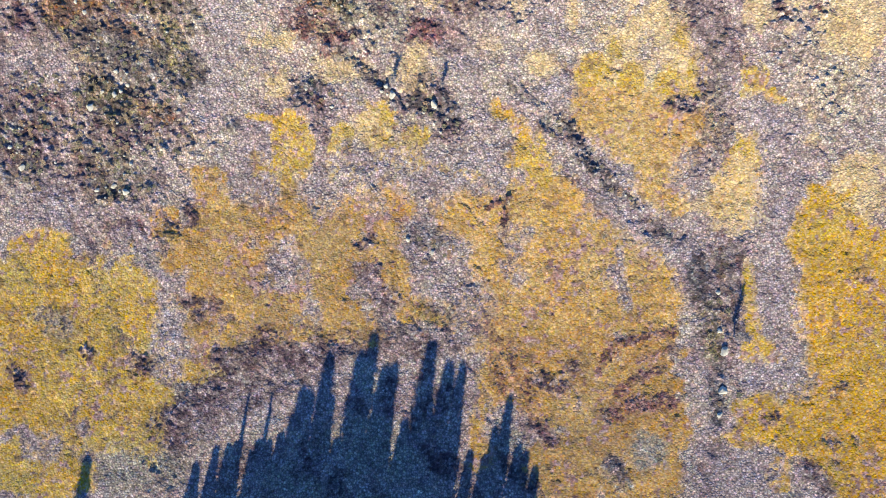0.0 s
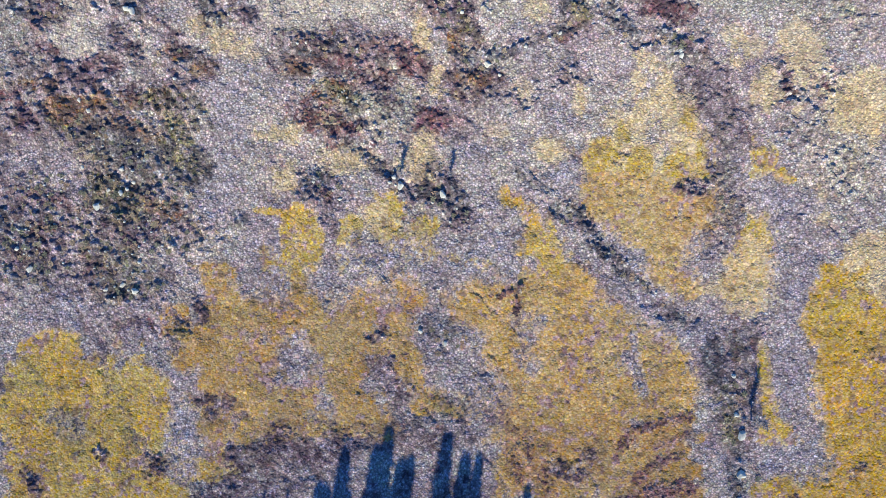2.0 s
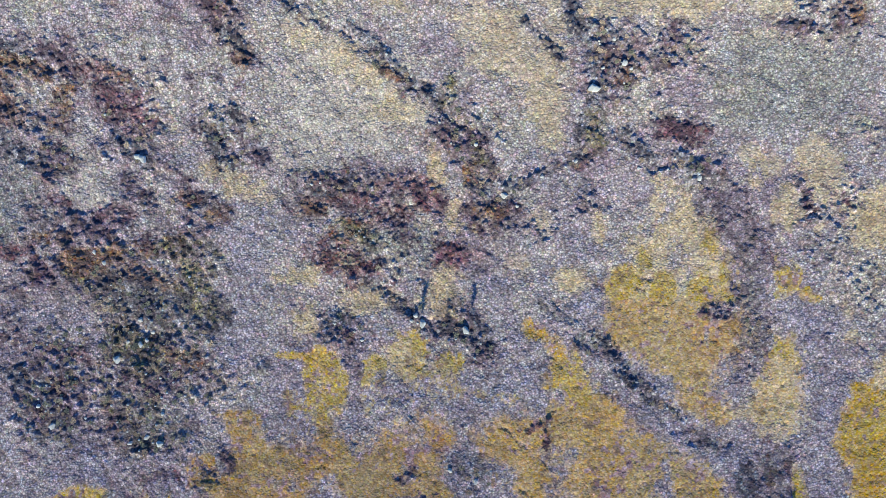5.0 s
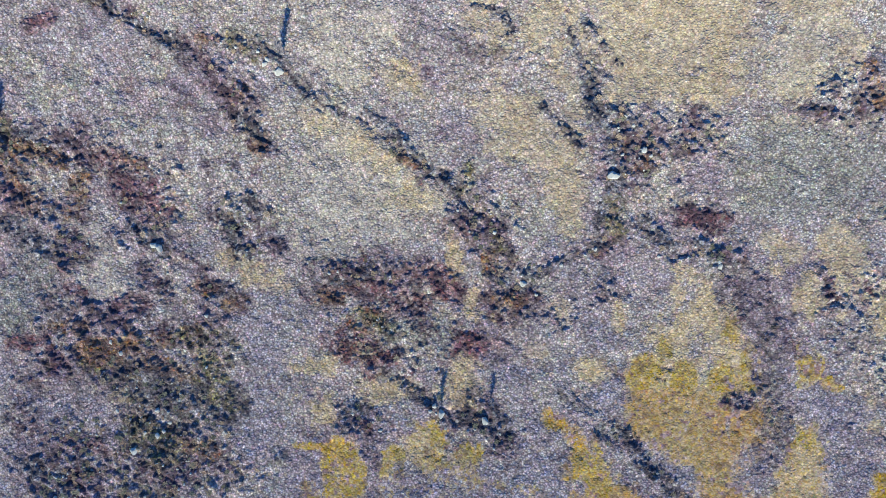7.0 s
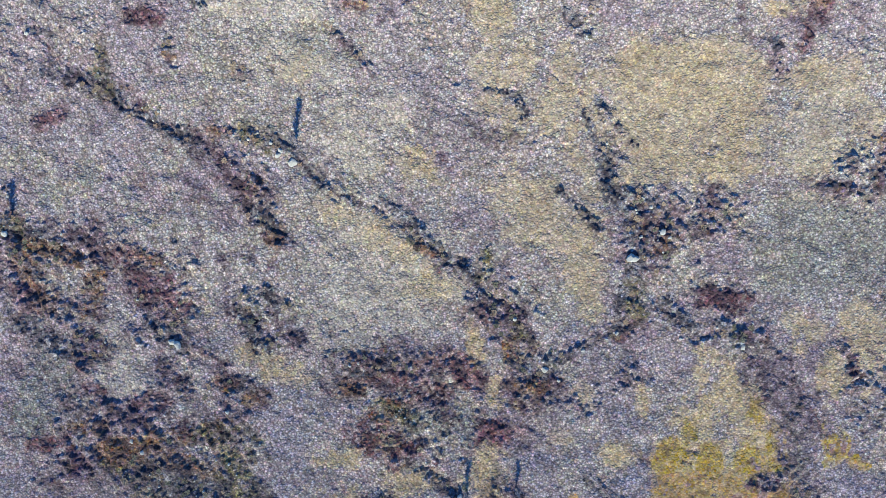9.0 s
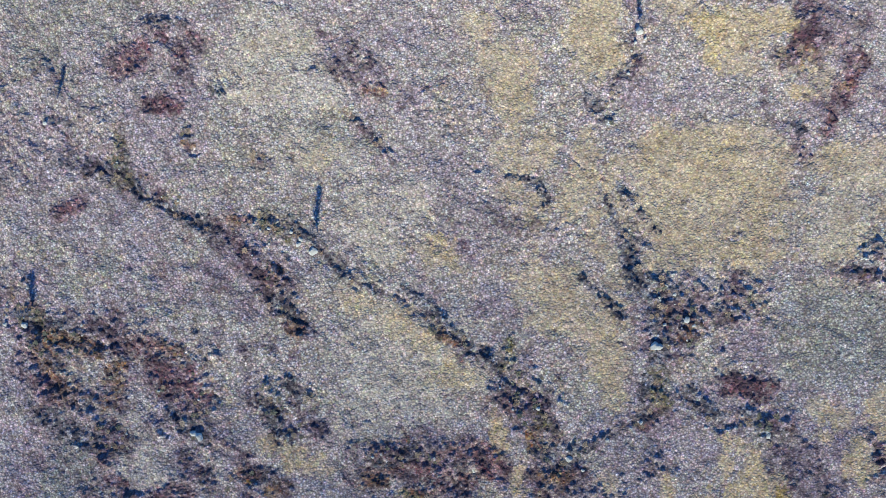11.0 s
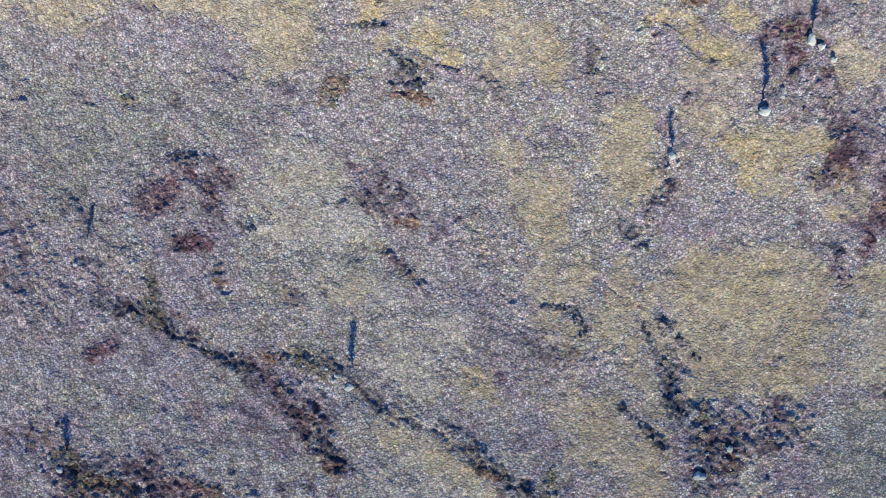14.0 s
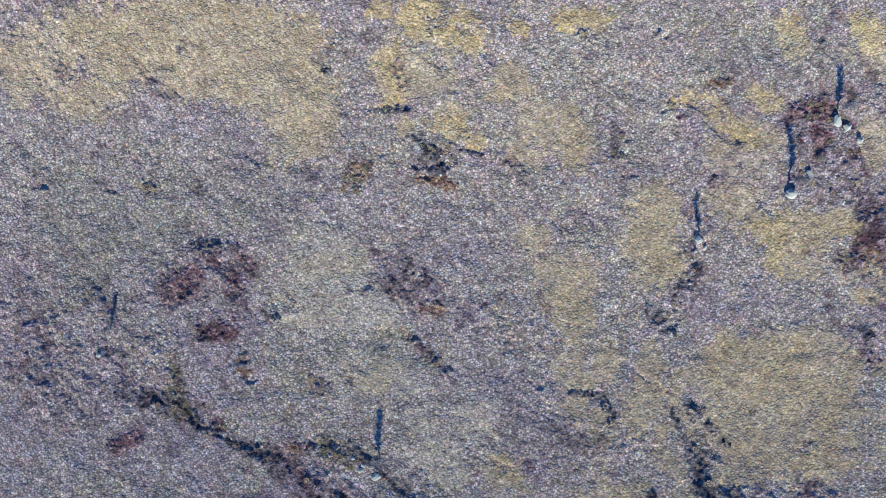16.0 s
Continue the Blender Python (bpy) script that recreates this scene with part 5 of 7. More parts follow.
grow("red", 1.3, [(-15.2, 37.7), (-11.5, 36.0)], 0.68)
grow("red", 1.0, [(-56.8, 74.6), (-55.2, 75.3)], 0.68)
grow("red", 1.3, [(-54.6, 18.9), (-48.6, 17.9)], 0.68)
grow("red", 1.2, [(-40.8, 50.9), (-40.2, 47.9)], 0.68)
grow("red", 1.0, [(-22.7, 36.6), (-19.8, 34.9)], 0.68)
grow("rust", 0.7, [(-28.7, 57.4), (-27.5, 56.6)], 0.9)
grow("rust", 0.7, [(-9.2, 53.8), (-7.4, 52.8)], 0.9)
grow("rust", 0.7, [(-35.6, 71.5), (-33.3, 70.8)], 0.9)
grow("rust", 1.5, [(-52.0, 30.6), (-43.8, 29.5), (-38.7, 27.0)], 0.9)
grow("rust", 1.3, [(-39.7, 18.2), (-35.3, 16.6)], 0.9)
grow("rust", 1.0, [(-56.5, 56.3), (-54.3, 55.8)], 0.9)
grow("rust", 1.0, [(21.9, 50.7), (24.2, 52.0)], 0.9)
grow("rust", 1.2, [(53.1, 62.5), (53.8, 57.6)], 0.9)
grow("rust", 1.0, [(2.5, 34.6), (5.4, 34.4)], 0.9)
grow("rust", 0.9, [(-21.2, 35.7), (-18.2, 35.6)], 0.9)
grow("rust", 0.9, [(-33.1, 35.6), (-30.9, 36.2)], 0.9)
grow("rust", 0.9, [(-52.8, 53.0), (-51.3, 53.7)], 0.9)
grow("slate", 0.8, [(-44.9, 75.1), (-41.6, 72.2), (-37.1, 70.1)], 0.95)
grow("slate", 0.8, [(-27.7, 69.9), (-24.4, 67.5), (-20.8, 63.1), (-17.2, 60.2)], 0.95)
grow("slate", 0.8, [(-13.4, 59.7), (-10.5, 57.6), (-7.7, 54.1), (-3.4, 50.5), (-0.6, 47.7)], 0.95)
grow("slate", 0.9, [(-62.5, 60.4), (-57.9, 59.4)], 0.95)
grow("slate", 0.9, [(-29.6, 49.6), (-28.2, 48.0)], 0.95)
grow("slate", 1.3, [(-32.7, 46.0), (-30.6, 42.2)], 0.95)
grow("slate", 0.9, [(-26.8, 45.0), (-25.4, 42.6)], 0.95)
grow("slate", 0.7, [(-19.6, 37.9), (-14.4, 38.4)], 0.95)
grow("slate", 0.9, [(-12.8, 25.7), (-9.9, 24.1), (-6.3, 21.0)], 0.95)
grow("slate", 1.6, [(-1.2, 20.8), (2.3, 17.7)], 0.95)
grow("slate", 0.8, [(1.9, 37.6), (8.5, 37.6), (14.6, 40.6), (16.9, 41.3)], 0.95)
grow("slate", 0.9, [(22.2, 43.9), (25.7, 40.1)], 0.95)
grow("slate", 1.0, [(29.3, 39.9), (32.9, 37.5)], 0.95)
grow("slate", 1.3, [(16.0, 63.8), (16.8, 59.2), (19.2, 55.3), (18.8, 48.6), (16.4, 43.5)], 0.95)
grow("slate", 1.1, [(20.1, 58.6), (21.5, 57.1)], 0.95)
grow("slate", 0.5, [(16.0, 71.3), (16.6, 67.5), (18.2, 62.9)], 0.95)
grow("slate", 0.6, [(9.8, 59.6), (12.6, 56.4), (14.7, 54.0)], 0.95)
grow("slate", 0.9, [(18.3, 16.2), (20.3, 11.8), (24.4, 8.7)], 0.95)
grow("slate", 1.0, [(15.8, 17.4), (17.2, 15.9)], 0.95)
grow("slate", 2.2, [(-45.4, 27.3), (-40.3, 24.1), (-32.2, 22.3)], 0.95)
grow("slate", 0.9, [(10.6, 21.7), (12.0, 20.2)], 0.95)
grow("slate", 1.6, [(-59.1, 16.2), (-56.2, 13.9)], 0.95)
grow("olive", 1.2, [(-31.0, 70.9), (-28.1, 69.9)], 0.8)
grow("olive", 1.5, [(-39.3, 31.5), (-33.3, 31.2), (-31.9, 28.1)], 0.8)
grow("olive", 2.5, [(-45.6, 20.0), (-42.0, 16.9)], 0.8)
grow("olive", 1.3, [(-15.4, 33.2), (-11.8, 30.8)], 0.8)
grow("olive", 1.0, [(-0.3, 51.8), (-1.2, 48.9)], 0.8)
grow("olive", 1.2, [(2.9, 42.0), (4.2, 39.7)], 0.8)
grow("olive", 1.5, [(17.9, 46.4), (18.5, 43.4)], 0.8)
grow("olive", 1.9, [(-36.4, 27.6), (-32.2, 22.3)], 0.8)
grow("lilac", 1.8, [(35.9, 34.0), (36.9, 26.4), (37.8, 18.9), (37.1, 14.4)], 0.6)
grow("olive", 1.1, [(37.3, 29.5), (37.8, 18.9), (36.8, 14.2)], 0.35)
grow("sedge", 3.7, [(-8.2, -25.7), (-5.2, -27.1)], 0.8)
grow("sedge", 2.2, [(-19.9, -31.2), (-15.4, -31.1)], 0.8)
grow("sedge", 1.6, [(9.6, -23.6), (11.1, -25.8)], 0.8)
grow("plum", 1.9, [(-14.1, -25.9), (-15.5, -29.6)], 0.7)
grow("plum", 1.3, [(-9.9, -19.8), (-8.3, -21.3)], 0.7)
grow("plum", 1.6, [(0.6, -21.0), (2.8, -19.4)], 0.7)
grow("plum", 1.8, [(0.8, -26.9), (3.8, -29.0)], 0.7)
grow("plum", 1.2, [(-4.7, -18.2), (-3.9, -21.1)], 0.7)
grow("plum", 1.3, [(-24.4, -29.9), (-23.0, -27.6)], 0.7)
grow("slate", 1.2, [(11.2, -28.7), (14.2, -30.8)], 0.9)
grow("slate", 1.0, [(-11.0, -30.2), (-11.7, -32.4)], 0.9)
grow("slate", 1.0, [(-1.5, -24.0), (-0.9, -21.8)], 0.9)
grow("lilac", 1.6, [(9.6, -23.6), (11.0, -22.1)], 0.9)
grow("lilac", 1.2, [(-10.7, -16.1), (-11.3, -19.9)], 0.9)
grow("lilac", 1.5, [(8.3, -30.3), (11.3, -31.7)], 0.9)
grow("lilac", 4.1, [(-48.6, 92.9), (-42.2, 87.0)], 0.5)
grow("lilac", 3.0, [(-17.5, 92.9), (-15.3, 85.1)], 0.5)
grow("lilac", 4.5, [(-59.6, 76.6), (-48.8, 70.3)], 0.5)
grow("lilac", 3.0, [(-6.0, 72.2), (-0.6, 67.2)], 0.5)
grow("lilac", 2.2, [(27.0, 82.5), (31.9, 80.5)], 0.5)
grow("red", 1.8, [(-48.6, 92.6), (-47.4, 93.6)], 0.75)
grow("red", 1.1, [(-45.2, 87.3), (-41.5, 86.6)], 0.75)
grow("red", 1.9, [(-47.7, 55.4), (-45.1, 50.8), (-42.4, 47.6)], 0.75)
grow("red", 1.0, [(45.1, 79.9), (44.0, 76.3)], 0.75)
grow("red", 0.9, [(-56.0, 75.1), (-57.5, 74.5)], 0.75)
grow("plum", 1.0, [(-45.8, 98.4), (-40.6, 97.5), (-38.5, 93.5)], 0.65)
grow("plum", 1.9, [(-36.9, 69.2), (-32.8, 64.4), (-29.3, 61.8)], 0.65)
grow("plum", 0.9, [(-66.5, 65.3), (-63.5, 64.3)], 0.65)
grow("plum", 1.3, [(-64.3, 54.0), (-62.3, 50.1)], 0.65)
grow("plum", 1.0, [(-54.9, 59.8), (-50.6, 56.4)], 0.65)
grow("plum", 1.2, [(-27.8, 44.8), (-26.5, 42.5)], 0.65)
grow("plum", 0.9, [(-35.2, 54.2), (-34.3, 46.8)], 0.65)
grow("plum", 0.8, [(19.2, 90.0), (20.0, 86.9), (16.8, 85.0)], 0.65)
grow("plum", 1.5, [(42.1, 91.5), (44.5, 87.5), (38.4, 85.8)], 0.65)
grow("plum", 1.0, [(47.5, 87.2), (47.8, 84.1)], 0.65)
grow("plum", 1.0, [(39.6, 73.8), (40.7, 73.3)], 0.65)
grow("plum", 1.3, [(-16.9, 92.1), (-14.4, 86.5)], 0.65)
grow("plum", 0.7, [(-18.4, 83.2), (-15.0, 79.8), (-13.0, 77.4)], 0.65)
grow("plum", 1.0, [(-41.0, 92.2), (-39.7, 89.8)], 0.65)
grow("rust", 1.6, [(-61.1, 56.6), (-58.6, 49.8)], 0.7)
grow("rust", 1.3, [(-52.4, 52.9), (-53.5, 48.6)], 0.7)
grow("rust", 0.8, [(-28.3, 56.6), (-27.6, 55.8)], 0.7)
grow("rust", 0.6, [(-34.9, 70.9), (-33.7, 71.1)], 0.7)
grow("rust", 0.7, [(46.1, 81.7), (46.8, 81.8)], 0.7)
grow("rust", 0.5, [(-15.1, 86.6), (-14.0, 86.6)], 0.7)
grow("rust", 0.8, [(-31.9, 79.2), (-31.2, 78.4)], 0.7)
grow("rust", 0.7, [(-54.2, 79.1), (-54.9, 79.6)], 0.7)
grow("slate", 1.0, [(-57.0, 80.9), (-49.6, 79.4), (-46.9, 75.4)], 0.9)
grow("slate", 0.7, [(-43.3, 73.2), (-41.2, 71.1), (-37.6, 70.0)], 0.9)
grow("slate", 0.9, [(-30.9, 60.5), (-26.7, 57.1)], 0.9)
grow("slate", 0.7, [(-27.8, 70.6), (-24.3, 67.3), (-21.7, 63.3), (-16.8, 60.6)], 0.9)
# a dead tree's cast shadow, painted on the ground north of its foot
grow("slate", 0.7, [(-62.7, 65.7), (-62.6, 61.2)], 0.9)
grow("slate", 0.7, [(-60.8, 60.3), (-57.2, 58.5)], 0.9)
grow("slate", 1.5, [(-61.7, 47.9), (-56.1, 43.7)], 0.9)
grow("slate", 1.0, [(-45.4, 47.1), (-41.3, 43.1)], 0.9)
grow("slate", 1.2, [(-32.1, 46.6), (-31.0, 42.2)], 0.9)
grow("slate", 0.7, [(-29.0, 48.5), (-28.6, 48.2)], 0.9)
grow("slate", 0.7, [(12.9, 83.1), (14.2, 81.5)], 0.9)
grow("slate", 0.6, [(39.6, 76.7), (40.3, 76.3)], 0.9)
grow("slate", 0.5, [(13.7, 69.6), (16.1, 64.2), (16.4, 59.7)], 0.9)
grow("slate", 0.5, [(16.1, 70.8), (17.4, 69.2)], 0.9)
grow("slate", 0.7, [(5.5, 72.6), (6.0, 69.6)], 0.9)
grow("slate", 0.5, [(-58.9, 87.0), (-55.9, 85.9)], 0.9)
grow("slate", 0.6, [(-23.5, 89.7), (-23.1, 90.0)], 0.9)
grow("slate", 0.7, [(-36.4, 89.1), (-35.7, 87.9)], 0.9)
grow("slate", 0.6, [(-40.6, 83.4), (-40.3, 83.0)], 0.9)
grow("slate", 0.5, [(-44.8, 102.1), (-47.1, 102.0)], 0.9)
grow("slate", 0.6, [(-59.5, 99.4), (-61.0, 99.2)], 0.9)
grow("olive", 0.8, [(-52.0, 78.1), (-49.0, 77.1)], 0.6)
grow("olive", 1.0, [(-30.7, 71.6), (-28.0, 68.4)], 0.6)
grow("olive", 0.5, [(-14.3, 79.0), (-13.5, 78.5)], 0.6)
grow("olive", 1.2, [(-63.8, 61.3), (-61.6, 60.4)], 0.6)
grow("olive", 1.0, [(-49.2, 84.7), (-49.0, 77.9)], 0.6)
grow("sedge", 1.3, [(-28.9, 84.2), (-20.1, 81.8)], 0.7)
grow("sedge", 4.5, [(-60.6, 104.9), (-50.2, 100.8)], 0.7)
grow("sedge", 3.0, [(-61.1, 98.0), (-56.7, 95.3)], 0.7)
grow("slate", 1.0, [(-14.9, 109.0), (-12.8, 107.2), (-10.1, 105.4)], 0.9)
grow("slate", 0.5, [(-15.0, 105.1), (-10.9, 104.3)], 0.9)
grow("slate", 0.6, [(11.8, 107.0), (11.2, 102.6)], 0.9)
grow("slate", 0.6, [(-46.2, 119.6), (-45.8, 119.4)], 0.9)
grow("slate", 0.7, [(-50.7, 107.6), (-50.4, 107.2)], 0.9)
grow("slate", 0.5, [(-43.8, 106.3), (-43.5, 106.1)], 0.9)
grow("slate", 0.5, [(-57.6, 108.9), (-55.1, 107.3)], 0.9)
grow("slate", 0.6, [(-23.8, 123.4), (-23.3, 123.1)], 0.9)
grow("slate", 0.5, [(-25.4, 120.2), (-24.7, 119.6)], 0.9)
grow("slate", 0.5, [(9.0, 120.3), (9.6, 120.1)], 0.9)
grow("slate", 0.4, [(19.0, 119.1), (19.5, 119.1)], 0.9)
grow("slate", 0.7, [(13.2, 82.9), (13.9, 82.2)], 0.9)
grow("slate", 0.6, [(14.6, 80.4), (15.1, 80.0)], 0.9)
grow("slate", 0.7, [(40.0, 77.4), (40.4, 76.3)], 0.9)
grow("slate", 0.5, [(-35.8, 88.6), (-35.4, 88.0)], 0.9)
grow("slate", 0.4, [(1.3, 73.5), (4.9, 73.1)], 0.9)
grow("slate", 0.5, [(16.9, 70.1), (18.0, 67.8), (20.4, 64.7)], 0.9)
grow("slate", 0.7, [(16.4, 61.6), (17.6, 60.0)], 0.9)
grow("slate", 0.5, [(-44.6, 99.3), (-39.5, 97.9)], 0.9)
grow("slate", 0.5, [(-65.9, 79.3), (-65.2, 78.8)], 0.9)
grow("slate", 0.4, [(-64.4, 109.0), (-64.1, 108.8)], 0.9)
grow("slate", 0.5, [(39.3, 114.0), (40.6, 115.3)], 0.9)
grow("slate", 0.5, [(-19.9, 113.9), (-15.1, 113.2)], 0.9)
grow("rust", 1.0, [(-23.2, 105.6), (-21.2, 106.1)], 0.85)
grow("rust", 0.5, [(-15.1, 103.9), (-10.4, 102.5)], 0.85)
grow("rust", 0.7, [(25.9, 111.4), (27.0, 111.7)], 0.85)
grow("rust", 0.6, [(41.5, 100.0), (42.6, 100.0)], 0.85)
grow("rust", 0.5, [(-16.8, 87.2), (-14.3, 86.8)], 0.85)
grow("rust", 0.4, [(-40.9, 82.1), (-39.8, 81.6)], 0.85)
grow("red", 1.2, [(34.7, 106.3), (38.4, 106.2)], 0.7)
grow("red", 1.2, [(-48.3, 93.0), (-46.4, 93.1)], 0.7)
grow("red", 1.0, [(-44.8, 87.7), (-41.9, 86.6)], 0.7)
grow("red", 0.9, [(-45.8, 95.7), (-44.4, 94.8)], 0.7)
grow("red", 0.8, [(-56.6, 74.8), (-54.7, 75.0)], 0.7)
grow("plum", 1.6, [(35.5, 101.7), (41.0, 98.7), (43.0, 93.2)], 0.5)
grow("plum", 1.3, [(26.8, 102.8), (24.0, 98.7)], 0.5)
grow("plum", 1.1, [(-40.5, 95.4), (-39.2, 94.1)], 0.5)
grow("plum", 1.9, [(-19.5, 90.1), (-16.1, 87.4)], 0.5)
grow("plum", 1.0, [(-31.2, 79.0), (-30.2, 78.2)], 0.5)
grow("plum", 1.2, [(-31.0, 106.6), (-28.1, 105.4)], 0.5)
grow("plum", 0.9, [(-15.8, 119.8), (-15.1, 115.9)], 0.5)
grow("plum", 1.0, [(-2.7, 104.4), (-0.8, 101.9)], 0.5)
grow("plum", 1.5, [(-3.6, 69.8), (3.3, 66.8)], 0.5)
grow("lilac", 2.4, [(-38.6, 106.0), (-33.1, 101.6)], 0.5)
grow("lilac", 4.5, [(-46.6, 115.5), (-37.9, 112.0)], 0.5)
grow("lilac", 1.9, [(-23.1, 121.6), (-19.3, 115.7)], 0.5)
grow("lilac", 4.5, [(-9.8, 78.6), (-3.2, 72.6)], 0.5)
grow("lilac", 3.0, [(28.4, 98.8), (33.6, 98.9)], 0.5)
grow("lilac", 2.2, [(-14.2, 96.1), (-9.3, 94.0)], 0.5)
grow("sedge", 5.2, [(-63.6, 106.7), (-50.0, 103.8), (-36.3, 104.0)], 0.28)
grow("sedge", 4.5, [(-62.8, 95.9), (-54.0, 91.2)], 0.28)
grow("sedge", 4.5, [(-68.0, 115.2), (-54.5, 112.7), (-45.3, 106.9)], 0.28)
grow("sedge", 3.7, [(24.1, 119.8), (28.7, 115.4), (41.6, 112.2)], 0.5)
grow("sedge", 4.5, [(38.0, 47.6), (52.2, 50.6)], 0.8)
grow("sedge", 3.7, [(42.7, 62.3), (47.5, 67.4)], 0.4)
grow("sedge", 4.5, [(48.7, 26.7), (57.7, 20.2)], 0.28)
grow("plum", 2.6, [(-34.2, -24.5), (-26.9, -18.4), (-21.1, -12.8)], 0.6)
grow("plum", 2.0, [(-14.0, -13.5), (-6.0, -13.0), (1.0, -13.0)], 0.55)
grow("red", 1.8, [(7.2, -9.9), (11.7, -15.8), (14.8, -23.1)], 0.5)
grow("plum", 2.2, [(-32.5, -26.5), (-27.4, -22.1), (-21.5, -19.8), (-15.6, -16.8)], 0.55)
grow("olive", 1.4, [(-55.0, -4.0), (-50.5, -9.0), (-48.0, -15.0)], 0.4)
grow("olive", 1.2, [(-44.0, -6.0), (-41.0, -12.0), (-42.0, -19.0)], 0.4)
grow("pale", 4.0, [(-33.0, 94.9), (-29.5, 86.3), (-24.3, 79.7)], 0.4)
grow("pale", 3.6, [(-34.7, 79.5), (-26.6, 72.6), (-17.1, 65.7)], 0.4)
grow("lilac", 4.0, [(-27.5, 104.0), (-17.4, 100.5), (-6.2, 93.8)], 0.4)
grow("pale", 4.0, [(-19.6, 59.0), (-14.0, 50.4), (-8.3, 44.8)], 0.45)
grow("lilac", 3.0, [(-23.6, 36.6), (-27.6, 30.9), (-30.0, 25.1)], 0.4)
grow("lilac", 3.0, [(1.1, 25.1), (10.3, 32.0), (13.6, 37.7)], 0.4)

# ---- the fine sheet: smooth ground, gullies, clumps
GX, GY = np.arange(X0, X1, STEP), np.arange(Y0, Y1, STEP)
NX, NY = len(GX), len(GY)
PX, PY = np.meshgrid(GX, GY, indexing="ij")


def smooth(x, y):
    """The ground without its plants."""
    z = 0.30 * wander(x, y, 16, 3, 3) + 0.19 * wander(x * 1.2, y * 0.9, 3.5, 8, 2) + 0.065 * wander(x, y, 1.3, 9, 2)
    z = z - 0.25 * np.clip(wander(x, y, 2.2, 14, 2) - 0.62, 0, 0.7)
    z = z + 0.04 * wander(x, y, 0.85, 15, 2) - 0.17 * furrow(x, y)
    edge = np.clip(np.minimum(np.minimum(x - X0, X1 - x), np.minimum(y - Y0, Y1 - y)) / 6, 0, 1)
    return z * edge


def cut(x, y):
    """How deep the gullies cut at x, y, in metres."""
    deep = np.zeros(np.shape(x))
    for k, (width, depth, places) in enumerate(GULLIES):
        xs, ys = [p[0] for p in places], [p[1] for p in places]
        box = (x > min(xs) - 5) & (x < max(xs) + 5) & (y > min(ys) - 5) & (y < max(ys) + 5)
        bx, by = x[box], y[box]
        sway = wander(bx, by, 2.6, 60 + k, 2)
        bx, by = bx + 0.8 * sway, by + 0.8 * wander(bx, by, 2.6, 80 + k, 2)
        near = np.full(bx.shape, 99.0)
        for (ax, ay), (ex, ey) in zip(places, places[1:]):
            dx, dy = ex - ax, ey - ay
            s = np.clip(((bx - ax) * dx + (by - ay) * dy) / (dx * dx + dy * dy), 0, 1)
            near = np.minimum(near, np.hypot(bx - ax - s * dx, by - ay - s * dy))
        w = width * (0.5 + 0.45 * wander(bx, by, 1.2, 160 + k, 2))
        d = 0.32 * depth * np.clip(0.55 + 0.9 * wander(bx, by, 1.7, 120 + k, 2), 0, 1.3) * np.clip(1.25 - near / np.maximum(w, 0.3), 0, 1) ** 0.8
        deep[box] = np.maximum(deep[box], np.maximum(d, 0))
    return deep


BASE = smooth(PX, PY)
DEEP = cut(PX, PY)
BASE = BASE - DEEP
# nearest clump of every point
best, second, who = np.full((NX, NY), 9.0), np.full((NX, NY), 9.0), np.zeros((NX, NY), np.int64)
I0 = np.clip(np.floor((PX - X0) / CELL).astype(int) + 1, 1, NI - 2)
J0 = np.clip(np.floor((PY - Y0) / CELL).astype(int) + 1, 1, NJ - 2)
for di in (-1, 0, 1):
    for dj in (-1, 0, 1):
        ii, jj = I0 + di, J0 + dj
        d = np.hypot(PX - CX[ii, jj], PY - CY[ii, jj])
        closer = d < best
        second = np.where(closer, best, np.minimum(second, d))
        who = np.where(closer, ii * NJ + jj, who)
        best = np.where(closer, d, best)
DOME = np.sqrt(np.clip(1 - (best / (CELL * 0.74)) ** 2, 0, 1))
MOSSY = np.isin(TAKEN, [k for k, (kind, label) in enumerate(PATCHES) if kind.startswith("moss")]).ravel()[who]
PITS = np.clip(wander(PX, PY, 1.0, 77, 2) - 0.80, 0, 0.22)
BASE = BASE - 0.7 * PITS * MOSSY
SHADY = TONES["dark"].ravel()[who]
HUMPS = np.clip(streak(PX, PY, 501), 0, 1)
CUSHIONS = np.clip(0.4 + wander(PX + 0.3 * PY, PY - 0.3 * PX, 0.65, 503, 2), 0, 1.2)
# heather among the moss stays low
LOW = np.where(MOSSY, 0.5, 1 - 0.6 * np.clip((6 - PY) / 8, 0, 1) * np.clip((PX + 36) / 6, 0, 1))
BASE = BASE + SHADY * LOW * (0.36 * HUMPS + 0.36 * CUSHIONS)
# old heather bushes make low hummocks, the mats lie smoother
HUMMOCKS = wander(PX + 0.6 * PY, 0.6 * PY - 0.4 * PX, 0.8, 504, 2)
OPEN_HEATH = (TAKEN < 0).ravel()[who]
BASE = BASE + HUMMOCKS * np.where(MOSSY, 0.012, np.where(OPEN_HEATH, 0.06, 0.035))
# kind of heath clump: a place in the ramp
slow = wander(CX, CY, 7, 21, 3)
lane = streak(CX, CY, 502)
# furrows sit lower in the ramp, so their shade is painted in
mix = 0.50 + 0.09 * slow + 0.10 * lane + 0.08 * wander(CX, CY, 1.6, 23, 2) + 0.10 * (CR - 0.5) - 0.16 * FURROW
mix = mix - TONES["dark"] * (0.06 + 0.42 * np.clip(lane + 0.15, 0, 0.8)) - 0.04 * TONES["warm"]
